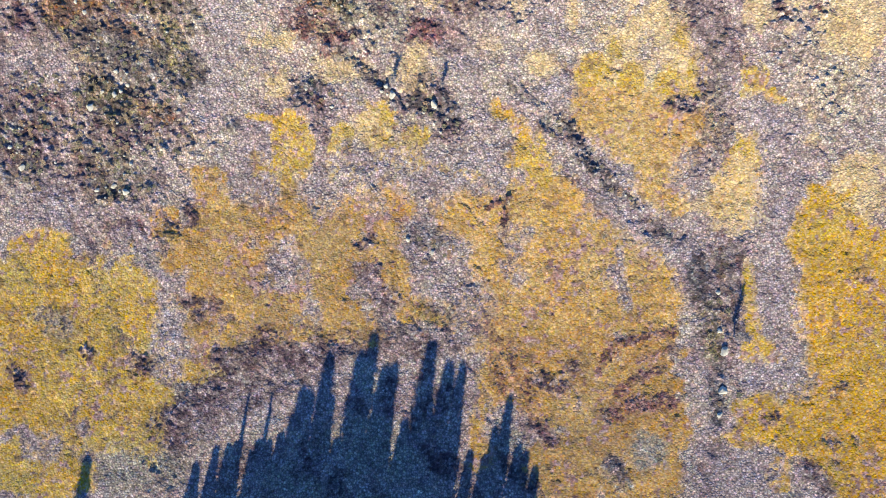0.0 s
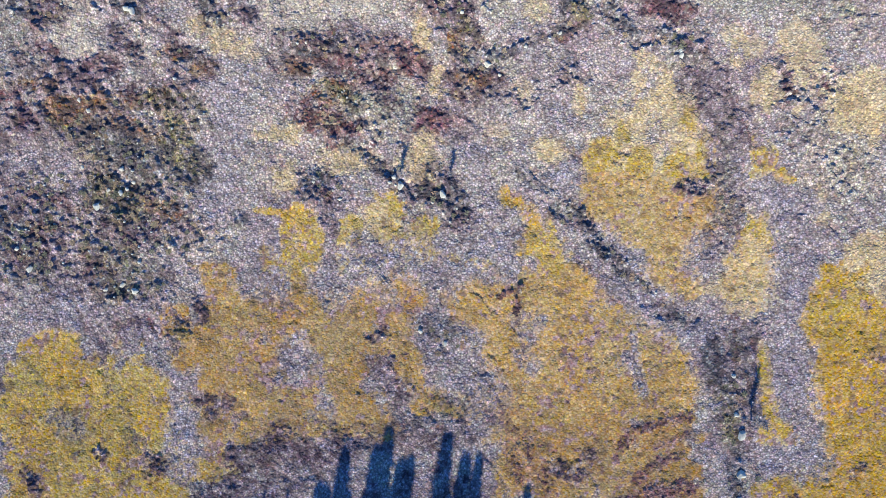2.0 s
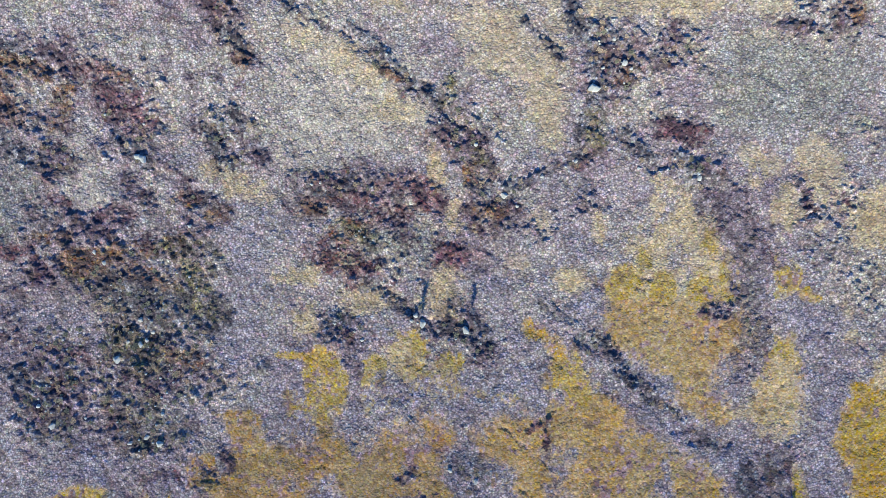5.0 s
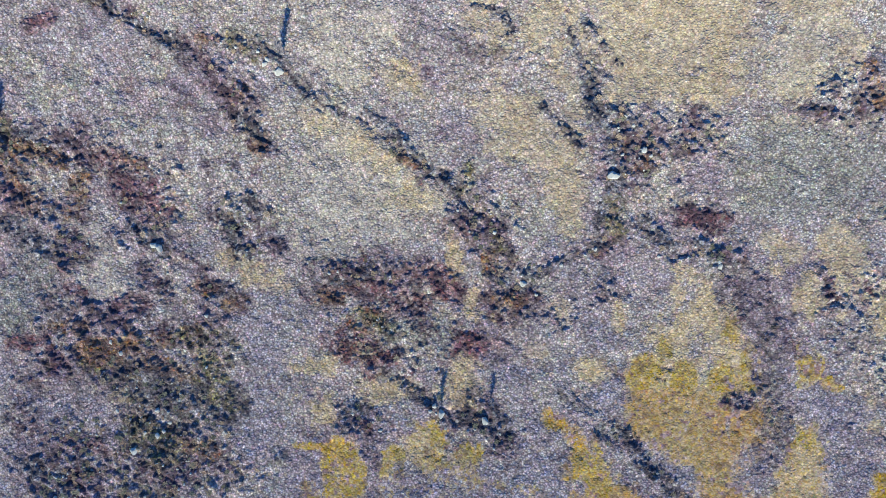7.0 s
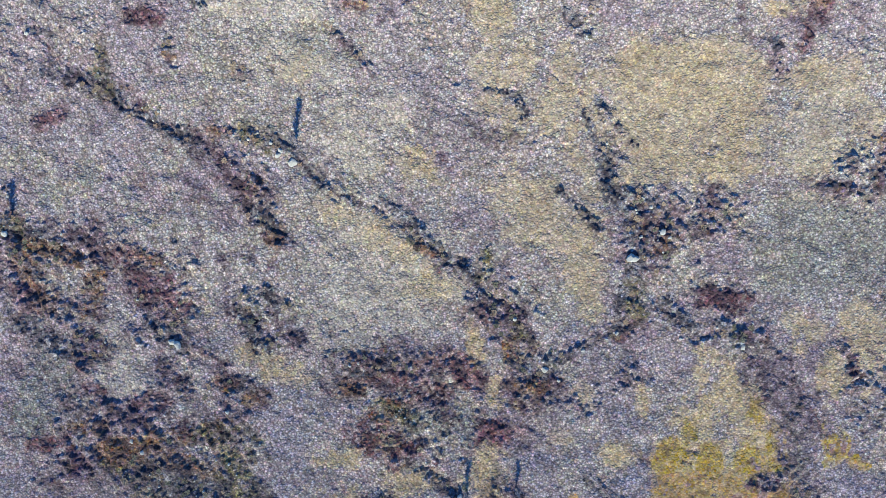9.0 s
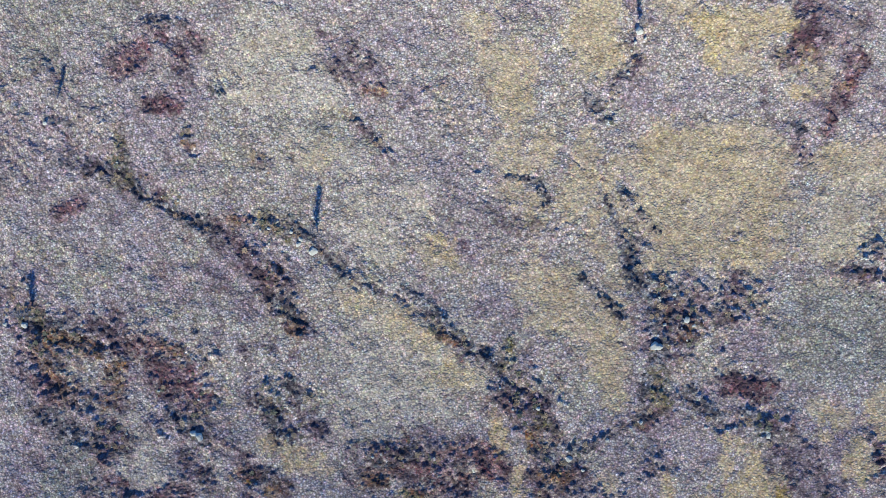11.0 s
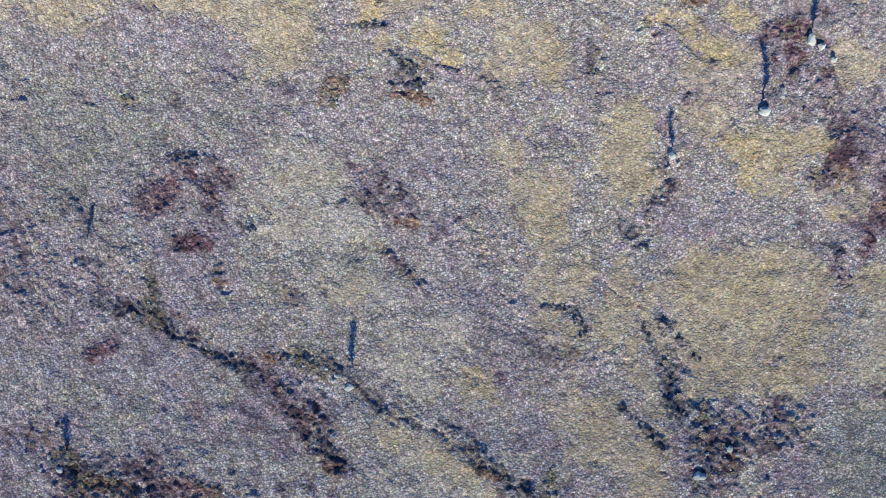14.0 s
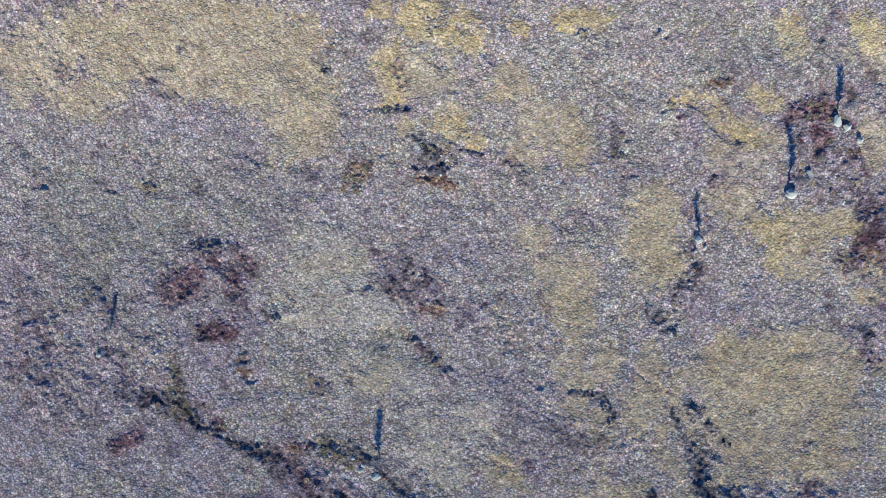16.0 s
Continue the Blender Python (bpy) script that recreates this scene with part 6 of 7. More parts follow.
dice = np.clip(0.5 + 0.42 * wander(CX, CY, 2.4, 24, 3) + 0.25 * (np.random.default_rng(12).random((NI, NJ)) - 0.5), 0, 1)
mix = np.where(dice < 0.88 * TONES["pale"], 0.60 + 0.14 * CR, mix)
mix = np.where(dice < 0.40 * TONES["green"], 0.84 + 0.14 * CR, mix)
mix = np.where(dice > 0.88, mix - 0.16, mix)
mix = mix - np.clip(0.5 * cut(CX, CY), 0, 0.3) * (0.4 + CR)      # shade painted in as the gullies deepen, with peat and old heather
KIND = np.clip(mix, 0, 1)
HIGH = CH * (1 + 1.2 * TONES["dark"])
HIGH[TAKEN >= 0] = 0.02
FLAT = np.where(TAKEN >= 0, 0.35, 1.0)


def between(colours, v):
    """Colours along a row of them; v runs from 0 to 1."""
    colours = np.array(colours)
    at = np.clip(v, 0, 1) * (len(colours) - 1)
    return np.stack([np.interp(at, np.arange(len(colours)), colours[:, c]) for c in range(3)], -1)


def lean(colour, amount, way):
    """Lets the colour drift by the amount, a field about 0, in the direction way."""
    return colour * (1 + amount[..., None] * np.array(way))


# what grows on every clump's place
luck = np.random.default_rng(33).random((NI, NJ))
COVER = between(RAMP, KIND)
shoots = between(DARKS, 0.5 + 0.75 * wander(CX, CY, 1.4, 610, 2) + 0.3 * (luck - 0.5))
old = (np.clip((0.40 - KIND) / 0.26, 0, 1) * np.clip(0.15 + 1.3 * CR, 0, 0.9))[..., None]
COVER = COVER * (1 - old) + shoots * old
COVER = lean(COVER, wander(CX, CY, 3.1, 611, 3), (0.02, -0.02, 0.045))
COVER = lean(COVER, wander(CX, CY, 1.1, 612, 2), (0.04, 0.0, -0.05))
SHOOTS = ((0.13, 0.07, 0.075), (0.25, 0.155, 0.165), (0.40, 0.30, 0.29))
for kind, at, w in LAYERS:
    x, y = CX[at], CY[at]
    if kind in DARK_KINDS:
        # bush by bush, with paler heath in the gaps
        lot = 0.40 + 0.7 * wander(x, y, 0.95, 621, 2) + 0.5 * (luck[at] - 0.5)
        w = np.clip(1.25 * w * np.clip(0.95 + 1.0 * streak(x, y, 620, 1.0), 0.2, 1.1), 0, 1)
    else:
        lot = 0.5 + 0.28 * wander(x, y, 3.4, 613, 3) + (0.6 if kind == "lilac" else 0.4) * (luck[at] - 0.5)
    own = between(SHADES[kind], lot)
    own = lean(own, wander(x, y, 5.5, 614, 3), (0.05, -0.03, -0.18) if kind.startswith("moss") else (0.02, 0.0, -0.07))
    if kind.startswith("moss"):
        # heather shoots coming up through the moss
        up = np.clip(2.6 * wander(x, y, 0.7, 616, 2) + 1.3 * wander(x, y, 4.5, 617, 2) - 1.3, 0, 0.8)[..., None]
        own = own * (1 - up) + between(SHOOTS, luck[at]) * up
    COVER[at] = COVER[at] * (1 - w[..., None]) + own * w[..., None]
# single bushes: old ones dark and brown, young ones pale
bushes = 0.75 * streak(CX, CY, 618, 0.62) + 0.5 * wander(CX, CY, 0.8, 619, 2)
bushes = np.where(TAKEN < 0, 0.2 + 0.3 * TONES["dark"], np.where(np.isin(TAKEN, [k for k, (kind, label) in enumerate(PATCHES) if kind.startswith("moss")]), 0.08, 0.15)) * np.where(bushes < 0, 1.25, 0.7) * bushes
COVER *= np.exp(bushes[..., None] * np.array((0.95, 1.05, 1.0)))
uneven = np.where(TAKEN >= 0, 0.75, 1.0)[..., None]        # the close mats are more even than the heath
COVER *= np.exp(0.17 * uneven * np.random.default_rng(34).normal(0, 1, (NI, NJ, 1)))
COVER *= 1 + uneven * np.array((0.05, 0.04, 0.075)) * np.random.default_rng(35).normal(0, 1, (NI, NJ, 3))
COVER = np.clip(COVER * 1.13, 0.01, 0.85)


def sheet(name, x, y, z, keep, clumps, material):
    """One mesh from the points of a lattice: the faces whose corners are all kept."""
    ids = np.full(x.shape, -1)
    face = keep[:-1, :-1] & keep[1:, :-1] & keep[1:, 1:] & keep[:-1, 1:]
    used = np.zeros(x.shape, bool)
    for a, b in ((0, 0), (1, 0), (1, 1), (0, 1)):
        used[a:a + face.shape[0], b:b + face.shape[1]] |= face
    ids[used] = np.arange(used.sum())
    quads = np.stack([ids[:-1, :-1][face], ids[1:, :-1][face], ids[1:, 1:][face], ids[:-1, 1:][face]], 1)
    me = bpy.data.meshes.new(name)
    me.vertices.add(int(used.sum()))
    me.vertices.foreach_set("co", np.stack([x[used], y[used], z[used]], 1).astype(np.float32).ravel())
    me.loops.add(quads.size)
    me.loops.foreach_set("vertex_index", quads.astype(np.int32).ravel())
    me.polygons.add(len(quads))
    me.polygons.foreach_set("loop_start", np.arange(0, quads.size, 4, dtype=np.int32))
    me.polygons.foreach_set("use_smooth", np.ones(len(quads), bool))
    me.update(calc_edges=True)
    tint = np.ones((int(used.sum()), 4), np.float32)
    tint[:, :3] = COVER.reshape(-1, 3)[clumps[used]]
    me.attributes.new("cover", "FLOAT_COLOR", "POINT").data.foreach_set("color", tint.ravel())
    me.materials.append(material)
    return me


GRIT = np.random.default_rng(19).normal(0, 1, (NX, NY))        # twigs and leaf tips
HZ = BASE + HIGH.ravel()[who] * DOME + 0.006 * GRIT * FLAT.ravel()[who] * (1 + 0.5 * TONES["dark"].ravel()[who])
ground = new("ground", sheet("ground", PX, PY, HZ, np.ones((NX, NY), bool), who, HEATH))
tagged(ground, "lilac grey heather moor with bleached grass and gullies", "ground", kind="structure")

# the moor runs on to the horizon
far = bmesh.new()
rings = [(X0 + 1.5, X1 - 1.5, Y0 + 1.5, Y1 - 1.5)] + [(X0 - r, X1 + r, Y0 - r, Y1 + r) for r in (8, 30, 90, 260, 800, 2400)]
N_SIDE = 48
loops = []
for k, (a, b, c, d) in enumerate(rings):
    pts = [(a + (b - a) * i / N_SIDE, c) for i in range(N_SIDE)] + [(b, c + (d - c) * i / N_SIDE) for i in range(N_SIDE)]
    pts += [(b - (b - a) * i / N_SIDE, d) for i in range(N_SIDE)] + [(a, d - (d - c) * i / N_SIDE) for i in range(N_SIDE)]
    loops.append([far.verts.new((x, y, -0.02 if k == 0 else 0.03 if k == 1 else 0.06 + random.uniform(-0.15, 0.15) * k * k)) for x, y in pts])
for a, b in zip(loops, loops[1:]):
    for i in range(len(a)):
        j = (i + 1) % len(a)
        far.faces.new((a[i], b[i], b[j], a[j]))
me = bpy.data.meshes.new("moor")
far.to_mesh(me)
far.free()
tint = np.ones((len(me.vertices), 4), np.float32)
tint[:, :3] = between(RAMP, np.random.default_rng(5).random(len(me.vertices)) * 0.3 + 0.35)
me.attributes.new("cover", "FLOAT_COLOR", "POINT").data.foreach_set("color", tint.ravel())
me.materials.append(HEATH)
tagged(new("moor", me), "open heather moor running on to the horizon", "ground", kind="structure")

# ---- mats of moss, grass and low shrub: what hangs together is one mat, loose tufts are strewn stuff
PIECES, LOOSE = [], {}
for k, (kind, label) in enumerate(PATCHES):
    left = set(zip(*(v.tolist() for v in np.where(TAKEN == k))))
    while left:
        todo = [left.pop()]
        piece = list(todo)
        while todo:
            i, j = todo.pop()
            for q in ((i + 1, j), (i - 1, j), (i, j + 1), (i, j - 1)):
                if q in left:
                    left.remove(q)
                    todo.append(q)
                    piece.append(q)
        if len(piece) > 140:
            PIECES.append((kind, label, piece))
        else:
            LOOSE.setdefault(kind, []).extend(piece)
for kind, piece in LOOSE.items():
    PIECES.append((kind, "", piece))
OWNER = np.full((NI, NJ), -1)
for k, (kind, label, piece) in enumerate(PIECES):
    OWNER[tuple(np.array(piece).T)] = k
WHOSE = OWNER.ravel()[who]
NAMES = {"moss_gold": ("moss_mat", "moss"), "moss_mustard": ("moss_mat", "moss"), "tussock": ("grass_mat", "grass"), "moss_ochre": ("moss_mat", "moss"), "moss_yellow": ("moss_mat", "moss"), "straw": ("grass_mat", "grass"), "fawn": ("grass_mat", "grass"),
         "pale": ("grass_mat", "grass"), "rust": ("shrub_patch", "shrubs"), "red": ("heather_patch", "heather")}
# height over the heath's own clumps, and share of their height and grit
LIFT = {"moss_gold": (0.035, 0.5, 0.5), "moss_mustard": (0.035, 0.5, 0.5), "tussock": (0.03, 0.9, 1.0), "moss_yellow": (0.035, 0.55, 0.5), "moss_ochre": (0.035, 0.6, 0.5), "straw": (0.03, 0.8, 0.95), "fawn": (0.03, 0.8, 0.95),
        "pale": (0.03, 0.75, 0.85), "rust": (0.05, 1.8, 1.5), "red": (0.04, 1.7, 1.5)}
for k, (kind, label, piece) in enumerate(PIECES):
    own = WHOSE == k
    if own.sum() < 12:
        continue
    rows, cols = np.where(own.any(1))[0], np.where(own.any(0))[0]
    a, b, c, d = max(rows[0] - 2, 0), min(rows[-1] + 3, NX), max(cols[0] - 2, 0), min(cols[-1] + 3, NY)
    o = own[a:b, c:d]
    wide = o.copy()
    wide[1:] |= o[:-1]
    wide[:-1] |= o[1:]
    wide[:, 1:] |= wide[:, :-1].copy()
    wide[:, :-1] |= wide[:, 1:].copy()
    thick, dome, grit = LIFT[kind]
    top = BASE[a:b, c:d] + thick + dome * CH.ravel()[who[a:b, c:d]] * DOME[a:b, c:d] + grit * 0.006 * GRIT[a:b, c:d]
    z = np.where(o, np.maximum(top, HZ[a:b, c:d] + 0.012), HZ[a:b, c:d] - 0.02)
    name, category = NAMES[kind]
    me = sheet(name, PX[a:b, c:d], PY[a:b, c:d], z, wide, who[a:b, c:d], MATS[kind])
    if label:
        tagged(new(name, me), label, category, group=category + " on the moor")
    else:
        tagged(new(category + "_tufts", me), "loose " + category + " tufts strewn through the heath", category, kind="stuff")


# ---- things that stand on the moor
def height(x, y):
    i, j = int((x - X0) / STEP), int((y - Y0) / STEP)
    if 0 <= i < NX and 0 <= j < NY:
        return float(BASE[i, j])
    return 0.0


def part(name, me, parent, label=""):
    ob = new(name, me)
    ob.parent = parent
    return tagged(ob, label)


def chances(me, low=0.0, high=1.0, seed=0):
    r = np.random.default_rng(seed).random(len(me.vertices)).astype(np.float32) * (high - low) + low
    me.attributes.new("clump", "FLOAT", "POINT").data.foreach_set("value", r)


# pale stones, in eight shapes
STONE_SHAPES = []
for k in range(8):
    bm = bmesh.new()
    bmesh.ops.create_icosphere(bm, subdivisions=3, radius=1.0)
    for v in bm.verts:
        p = v.co.copy()
        n = noise.noise(p * 1.1 + Vector((k * 7, 0, 0))) * 0.38 + noise.noise(p * 3.1 + Vector((0, k * 5, 0))) * 0.13
        v.co = p * (1 + n)
        v.co.z = max(v.co.z, -0.5) * 0.75
        v.co.x *= 1.0 + 0.25 * math.sin(k * 2.1)
    # flat split faces
    for q in range(6):
        nrm = Vector((math.cos(k + q * 2.2), math.sin(k * 1.7 + q * 2.2), 0.2 + 0.3 * q)).normalized()
        for v in bm.verts:
            over = v.co.dot(nrm) - 0.62
            if over > 0:
                v.co -= nrm * over * 0.85
    me = bpy.data.meshes.new("boulder")
    bm.to_mesh(me)
    bm.free()
    chances(me, 0.2, 0.8, k)
    me.materials.append(STONE)
    STONE_SHAPES.append(me)


def stone(x, y, r):
    k = len([o for o in scene.objects if o.name.startswith("boulder")])
    ob = new("boulder", STONE_SHAPES[k % 8])
    ob.location = (x, y, height(x, y) + 0.30 * r + 0.10)
    r *= 0.75 if r < 0.5 else 0.88
    ob.scale = (r, r * 0.92, r * 0.9)
    ob.rotation_euler = (0, 0, k * 1.9)
    big = "large " if r > 0.8 else "small " if r < 0.5 else ""
    tagged(ob, big + "pale grey granite boulder half sunk in heather", "boulder", group="boulders on the moor")


stone(-6.4, 21.2, 0.45)
stone(-5.6, 20.1, 0.55)
stone(-7.0, 20.5, 0.38)
stone(0.0, 18.9, 0.59)
stone(-45.8, 17.3, 0.59)
stone(38.1, -4.9, 0.48)
stone(38.3, -9.9, 0.45)
stone(39.0, -12.5, 0.66)
stone(39.0, -17.7, 0.68)
stone(38.6, -20.9, 0.46)
stone(-2.9, 0.9, 0.48)
stone(0.4, -0.7, 0.45)
stone(-42.6, 22.3, 0.45)
stone(-41.2, 20.6, 0.48)
stone(-41.8, 19.6, 0.35)
stone(-42.4, 6.9, 0.48)
stone(-40.5, 6.1, 0.52)
stone(-44.5, 6.3, 0.38)
stone(-47.8, 22.5, 0.41)
stone(-54.6, 9.0, 0.52)
stone(-56.3, 11.7, 0.41)
stone(-40.1, 9.9, 0.41)
stone(-47.0, 30.0, 0.41)
stone(-13.6, 18.3, 0.35)
stone(-17.1, 20.6, 0.31)
stone(18.5, 50.0, 0.76)
stone(22.7, 53.1, 0.52)
stone(19.9, 52.7, 0.35)
stone(6.0, 36.4, 0.52)
stone(2.6, 43.3, 0.45)
stone(31.6, 37.4, 0.52)
stone(-42.4, 43.9, 0.52)
stone(-18.2, 39.2, 0.28)
stone(7.6, 34.9, 0.31)
stone(15.6, 40.4, 0.35)
stone(23.8, 39.1, 0.31)
stone(-35.6, 34.3, 0.35)
stone(21.6, 56.5, 0.45)
stone(-25.0, 66.3, 0.69)
stone(-26.4, 67.9, 0.45)
stone(-27.6, 69.0, 0.35)
stone(-41.6, 43.5, 0.55)
stone(23.5, 52.3, 0.38)
stone(-19.3, 39.0, 0.28)
stone(11.0, 38.6, 0.35)
stone(-8.7, 55.9, 0.31)
stone(-30.5, 69.7, 0.31)
stone(-42.6, 19.1, 0.48)
stone(-44.4, 19.5, 0.41)
stone(-48.4, 31.5, 0.38)
stone(33.0, 95.7, 0.90)
stone(35.9, 98.1, 0.55)
stone(20.4, 91.3, 0.62)
stone(-59.0, 86.3, 0.48)
stone(-63.6, 59.9, 0.52)
stone(-65.0, 61.6, 0.38)
stone(-66.2, 60.2, 0.38)
stone(19.7, 89.9, 0.31)
stone(19.2, 88.9, 0.28)
stone(40.5, 104.4, 0.83)
stone(41.9, 103.5, 0.59)
stone(43.1, 101.5, 0.59)
stone(35.7, 97.4, 0.48)
stone(21.1, 90.3, 0.31)
stone(18.4, 85.9, 0.31)
stone(-26.8, 67.3, 0.48)
stone(-11.7, 104.1, 0.31)


def blades(bm, centre, out, count, size, up=0.35):
    """A spray of small leaf blades round a place."""
    for q in range(count):
        a, e = random.uniform(0, 6.283), random.uniform(-0.4, 1.2)
        way = Vector((math.cos(a) * math.cos(e), math.sin(a) * math.cos(e), math.sin(e) + up)).normalized()
        side = way.cross(Vector((random.random() - 0.5, random.random() - 0.5, random.random()))).normalized()
        p = centre + way * out * random.uniform(0.2, 1.0)
        s = size * random.uniform(0.6, 1.3)
        vs = [bm.verts.new(p + side * s * 0.5), bm.verts.new(p + way * s), bm.verts.new(p - side * s * 0.5), bm.verts.new(p - way * s * 0.4)]
        bm.faces.new(vs)


# dwarf shrubs: short stems and a loose dome of leaves, in six shapes
SHRUB_SHAPES = []
for k in range(6):
    bm = bmesh.new()
    for q in range(5):
        a = q * 1.26 + k
        blades(bm, Vector((0.45 * math.cos(a), 0.45 * math.sin(a), 0.45 + 0.2 * random.random())), 0.42, 11, 0.30)
    blades(bm, Vector((0, 0, 0.62)), 0.5, 16, 0.34)
    for q in range(4):
        a = q * 1.6 + k
        vs = [bm.verts.new((0.05, 0, -0.2)), bm.verts.new((-0.05, 0.03, -0.2)), bm.verts.new((0.4 * math.cos(a), 0.4 * math.sin(a), 0.5))]
        bm.faces.new(vs)
    me = bpy.data.meshes.new("dwarf_shrub")
    bm.to_mesh(me)
    bm.free()
    lean = (0.0, 0.2, 0.0, 0.55, 0.3, 0.75)[k]
    chances(me, lean, min(1, lean + 0.4), k)
    me.materials.append(SHRUB)
    SHRUB_SHAPES.append(me)
SHRUB_LABELS = ("dark green dwarf shrub in rough heather", "dark olive dwarf shrub in rough heather",
                "nearly black evergreen dwarf shrub in heather", "rust brown dwarf shrub in rough heather",
                "brown green dwarf shrub in rough heather", "yellow olive dwarf shrub in rough heather")
shrub_count = [0]
REST = []


def scrub(density, lobes):
    """Dwarf shrubs scattered over the lobes."""
    r = random.Random(len(lobes) * 100 + shrub_count[0])
    for cx, cy, rx, ry, a in lobes:
        for q in range(int(math.pi * rx * ry * density * 1.4)):
            d, e = math.sqrt(r.random()), r.uniform(0, 6.283)
            u, v = rx * d * math.cos(e) * 1.1, ry * d * math.sin(e) * 1.1
            c, s = math.cos(radians(a)), math.sin(radians(a))
            x, y = cx + u * c - v * s, cy + u * s + v * c
            if not (X0 + 2 < x < X1 - 2 and Y0 + 2 < y < Y1 - 2):
                continue
            if r.random() < 0.7 * OPEN[int((x - X0) / CELL) + 1, int((y - Y0) / CELL) + 1]:
                continue
            k = r.randrange(6)
            size = r.uniform(0.2, 0.55)
            place = Matrix.LocRotScale((x, y, height(x, y) + 0.05), Euler((0, 0, r.uniform(0, 6.283))), (size, size, size * r.uniform(0.25, 0.5)))
            if r.random() > 0.36 or shrub_count[0] >= 300:
                REST.append((k, place))
                continue
            ob = new("dwarf_shrub", SHRUB_SHAPES[k])
            ob.matrix_basis = place
            tagged(ob, SHRUB_LABELS[k], "shrub", group="dwarf shrubs on the moor")
            shrub_count[0] += 1


scrub(0.50, [(-40.0, 14.9, 7.6, 9.1, 1), (-48.9, 17.0, 6.8, 5.3, 1), (-53.2, 10.8, 5.3, 4.6, 1), (-41.6, 27.1, 8.4, 3.8, 1), (-54.9, 15.3, 3.4, 6.1, 1), (-41.3, 7.3, 4.5, 2.6, 1)])
scrub(0.16, [(37.8, -8.3, 2.7, 5.9, 1), (39.0, -17.9, 1.9, 3.7, 1)])
scrub(0.40, [(37.9, 16.4, 1.8, 3.0, 1), (-0.4, 17.2, 3.5, 2.6, -19), (16.2, 16.4, 2.5, 1.7, -19), (-15.6, 20.3, 2.7, 1.5, 1), (-0.0, -0.2, 1.8, 3.0, 51), (-5.8, 21.6, 1.5, 1.2, 1), (24.5, 8.6, 4.5, 1.1, -44)])
scrub(0.40, [(-43.1, 48.9, 2.6, 4.5, -21), (-31.7, 46.3, 1.8, 3.5, 19), (-27.2, 45.1, 1.8, 2.6, -1), (-52.2, 53.7, 3.8, 3.1, -1), (3.5, 35.7, 1.8, 2.3, -1), (-15.2, 38.4, 4.5, 1.8, -1), (-12.3, 30.8, 4.5, 3.0, -1), (-0.1, 44.1, 2.6, 3.0, -21), (31.3, 38.5, 2.5, 1.8, -1)])
scrub(0.50, [(21.3, 53.2, 3.1, 4.9, -4), (29.2, 54.2, 2.2, 1.8, -4), (-44.3, 48.3, 1.9, 4.5, 32), (-59.0, 56.8, 4.5, 1.8, -4), (-54.2, 43.7, 2.3, 2.5, -3), (1.1, 44.8, 3.3, 3.0, -34), (5.0, 37.2, 3.2, 2.2, 16), (13.3, 38.9, 4.4, 1.0, 21), (-29.7, 69.3, 3.3, 1.7, -24), (-30.9, 61.8, 1.8, 4.5, 32), (29.5, 38.6, 2.6, 1.5, -3), (-43.9, 74.8, 1.8, 1.5, -4)])
scrub(0.50, [(-8.7, 54.7, 3.3, 1.3, -44), (-37.3, 38.2, 3.3, 1.9, -3), (-28.1, 42.1, 1.8, 2.2, -3), (-31.7, 44.2, 1.9, 3.3, -3)])
scrub(0.40, [(-63.9, 61.4, 4.5, 2.5, -35), (-49.7, 78.8, 4.5, 1.2, -25), (-12.8, 78.9, 1.5, 1.2, -6), (15.1, 81.7, 1.2, 2.5, -6), (39.8, 96.2, 3.0, 1.5, -6)])
scrub(2.20, [(-23.7, 104.3, 1.7, 1.2, -6), (-31.6, 79.2, 1.2, 1.3, -6), (-15.0, 79.9, 1.0, 0.7, -6), (-50.5, 107.5, 0.8, 0.6, -6), (-40.6, 83.3, 0.6, 0.6, -6), (-50.0, 80.3, 1.7, 0.7, -25)])
scrub(2.20, [(-50.4, 107.4, 0.6, 0.5, -8), (-46.0, 119.4, 0.5, 0.5, -8), (9.7, 120.2, 0.7, 0.5, -8), (-24.0, 123.5, 0.7, 0.5, -8), (19.6, 108.6, 0.9, 0.6, -8), (-22.0, 105.5, 1.2, 1.1, -8)])
scrub(0.50, [(-12.1, 106.8, 3.4, 1.5, -8), (37.8, 105.8, 3.2, 1.8, -8), (36.6, 98.4, 1.7, 1.8, -8), (-22.8, 105.6, 1.5, 1.1, -8), (12.0, 104.7, 0.9, 2.2, -8)])
for width, depth, places in GULLIES:
    for (ax, ay), (ex, ey) in zip(places, places[1:]):
        away = math.hypot(ex - ax, ey - ay)
        scrub(0.13, [((ax + ex) / 2, (ay + ey) / 2, away / 2, 1.3, math.degrees(math.atan2(ey - ay, ex - ax)))])
points, quads, shades, base = [], [], [], 0
pebbles = []
for k, place in REST:
    if random.random() < 0.4:
        at = place.translation + Vector((random.uniform(-1, 1), random.uniform(-1, 1), 0))
        pebbles.append((at.x, at.y, height(at.x, at.y) + 0.12, random.uniform(0.09, 0.20)))
for k, place in REST:
    me = SHRUB_SHAPES[k]
    points += [tuple(place @ v.co) for v in me.vertices]
    quads += [tuple(i + base for i in f.vertices) for f in me.polygons]
    shades += [d.value for d in me.attributes["clump"].data]
    base += len(me.vertices)
me = bpy.data.meshes.new("scrub")
me.from_pydata(points, [], quads)
me.attributes.new("clump", "FLOAT", "POINT").data.foreach_set("value", shades)
me.materials.append(SHRUB)
rubble = bmesh.new()
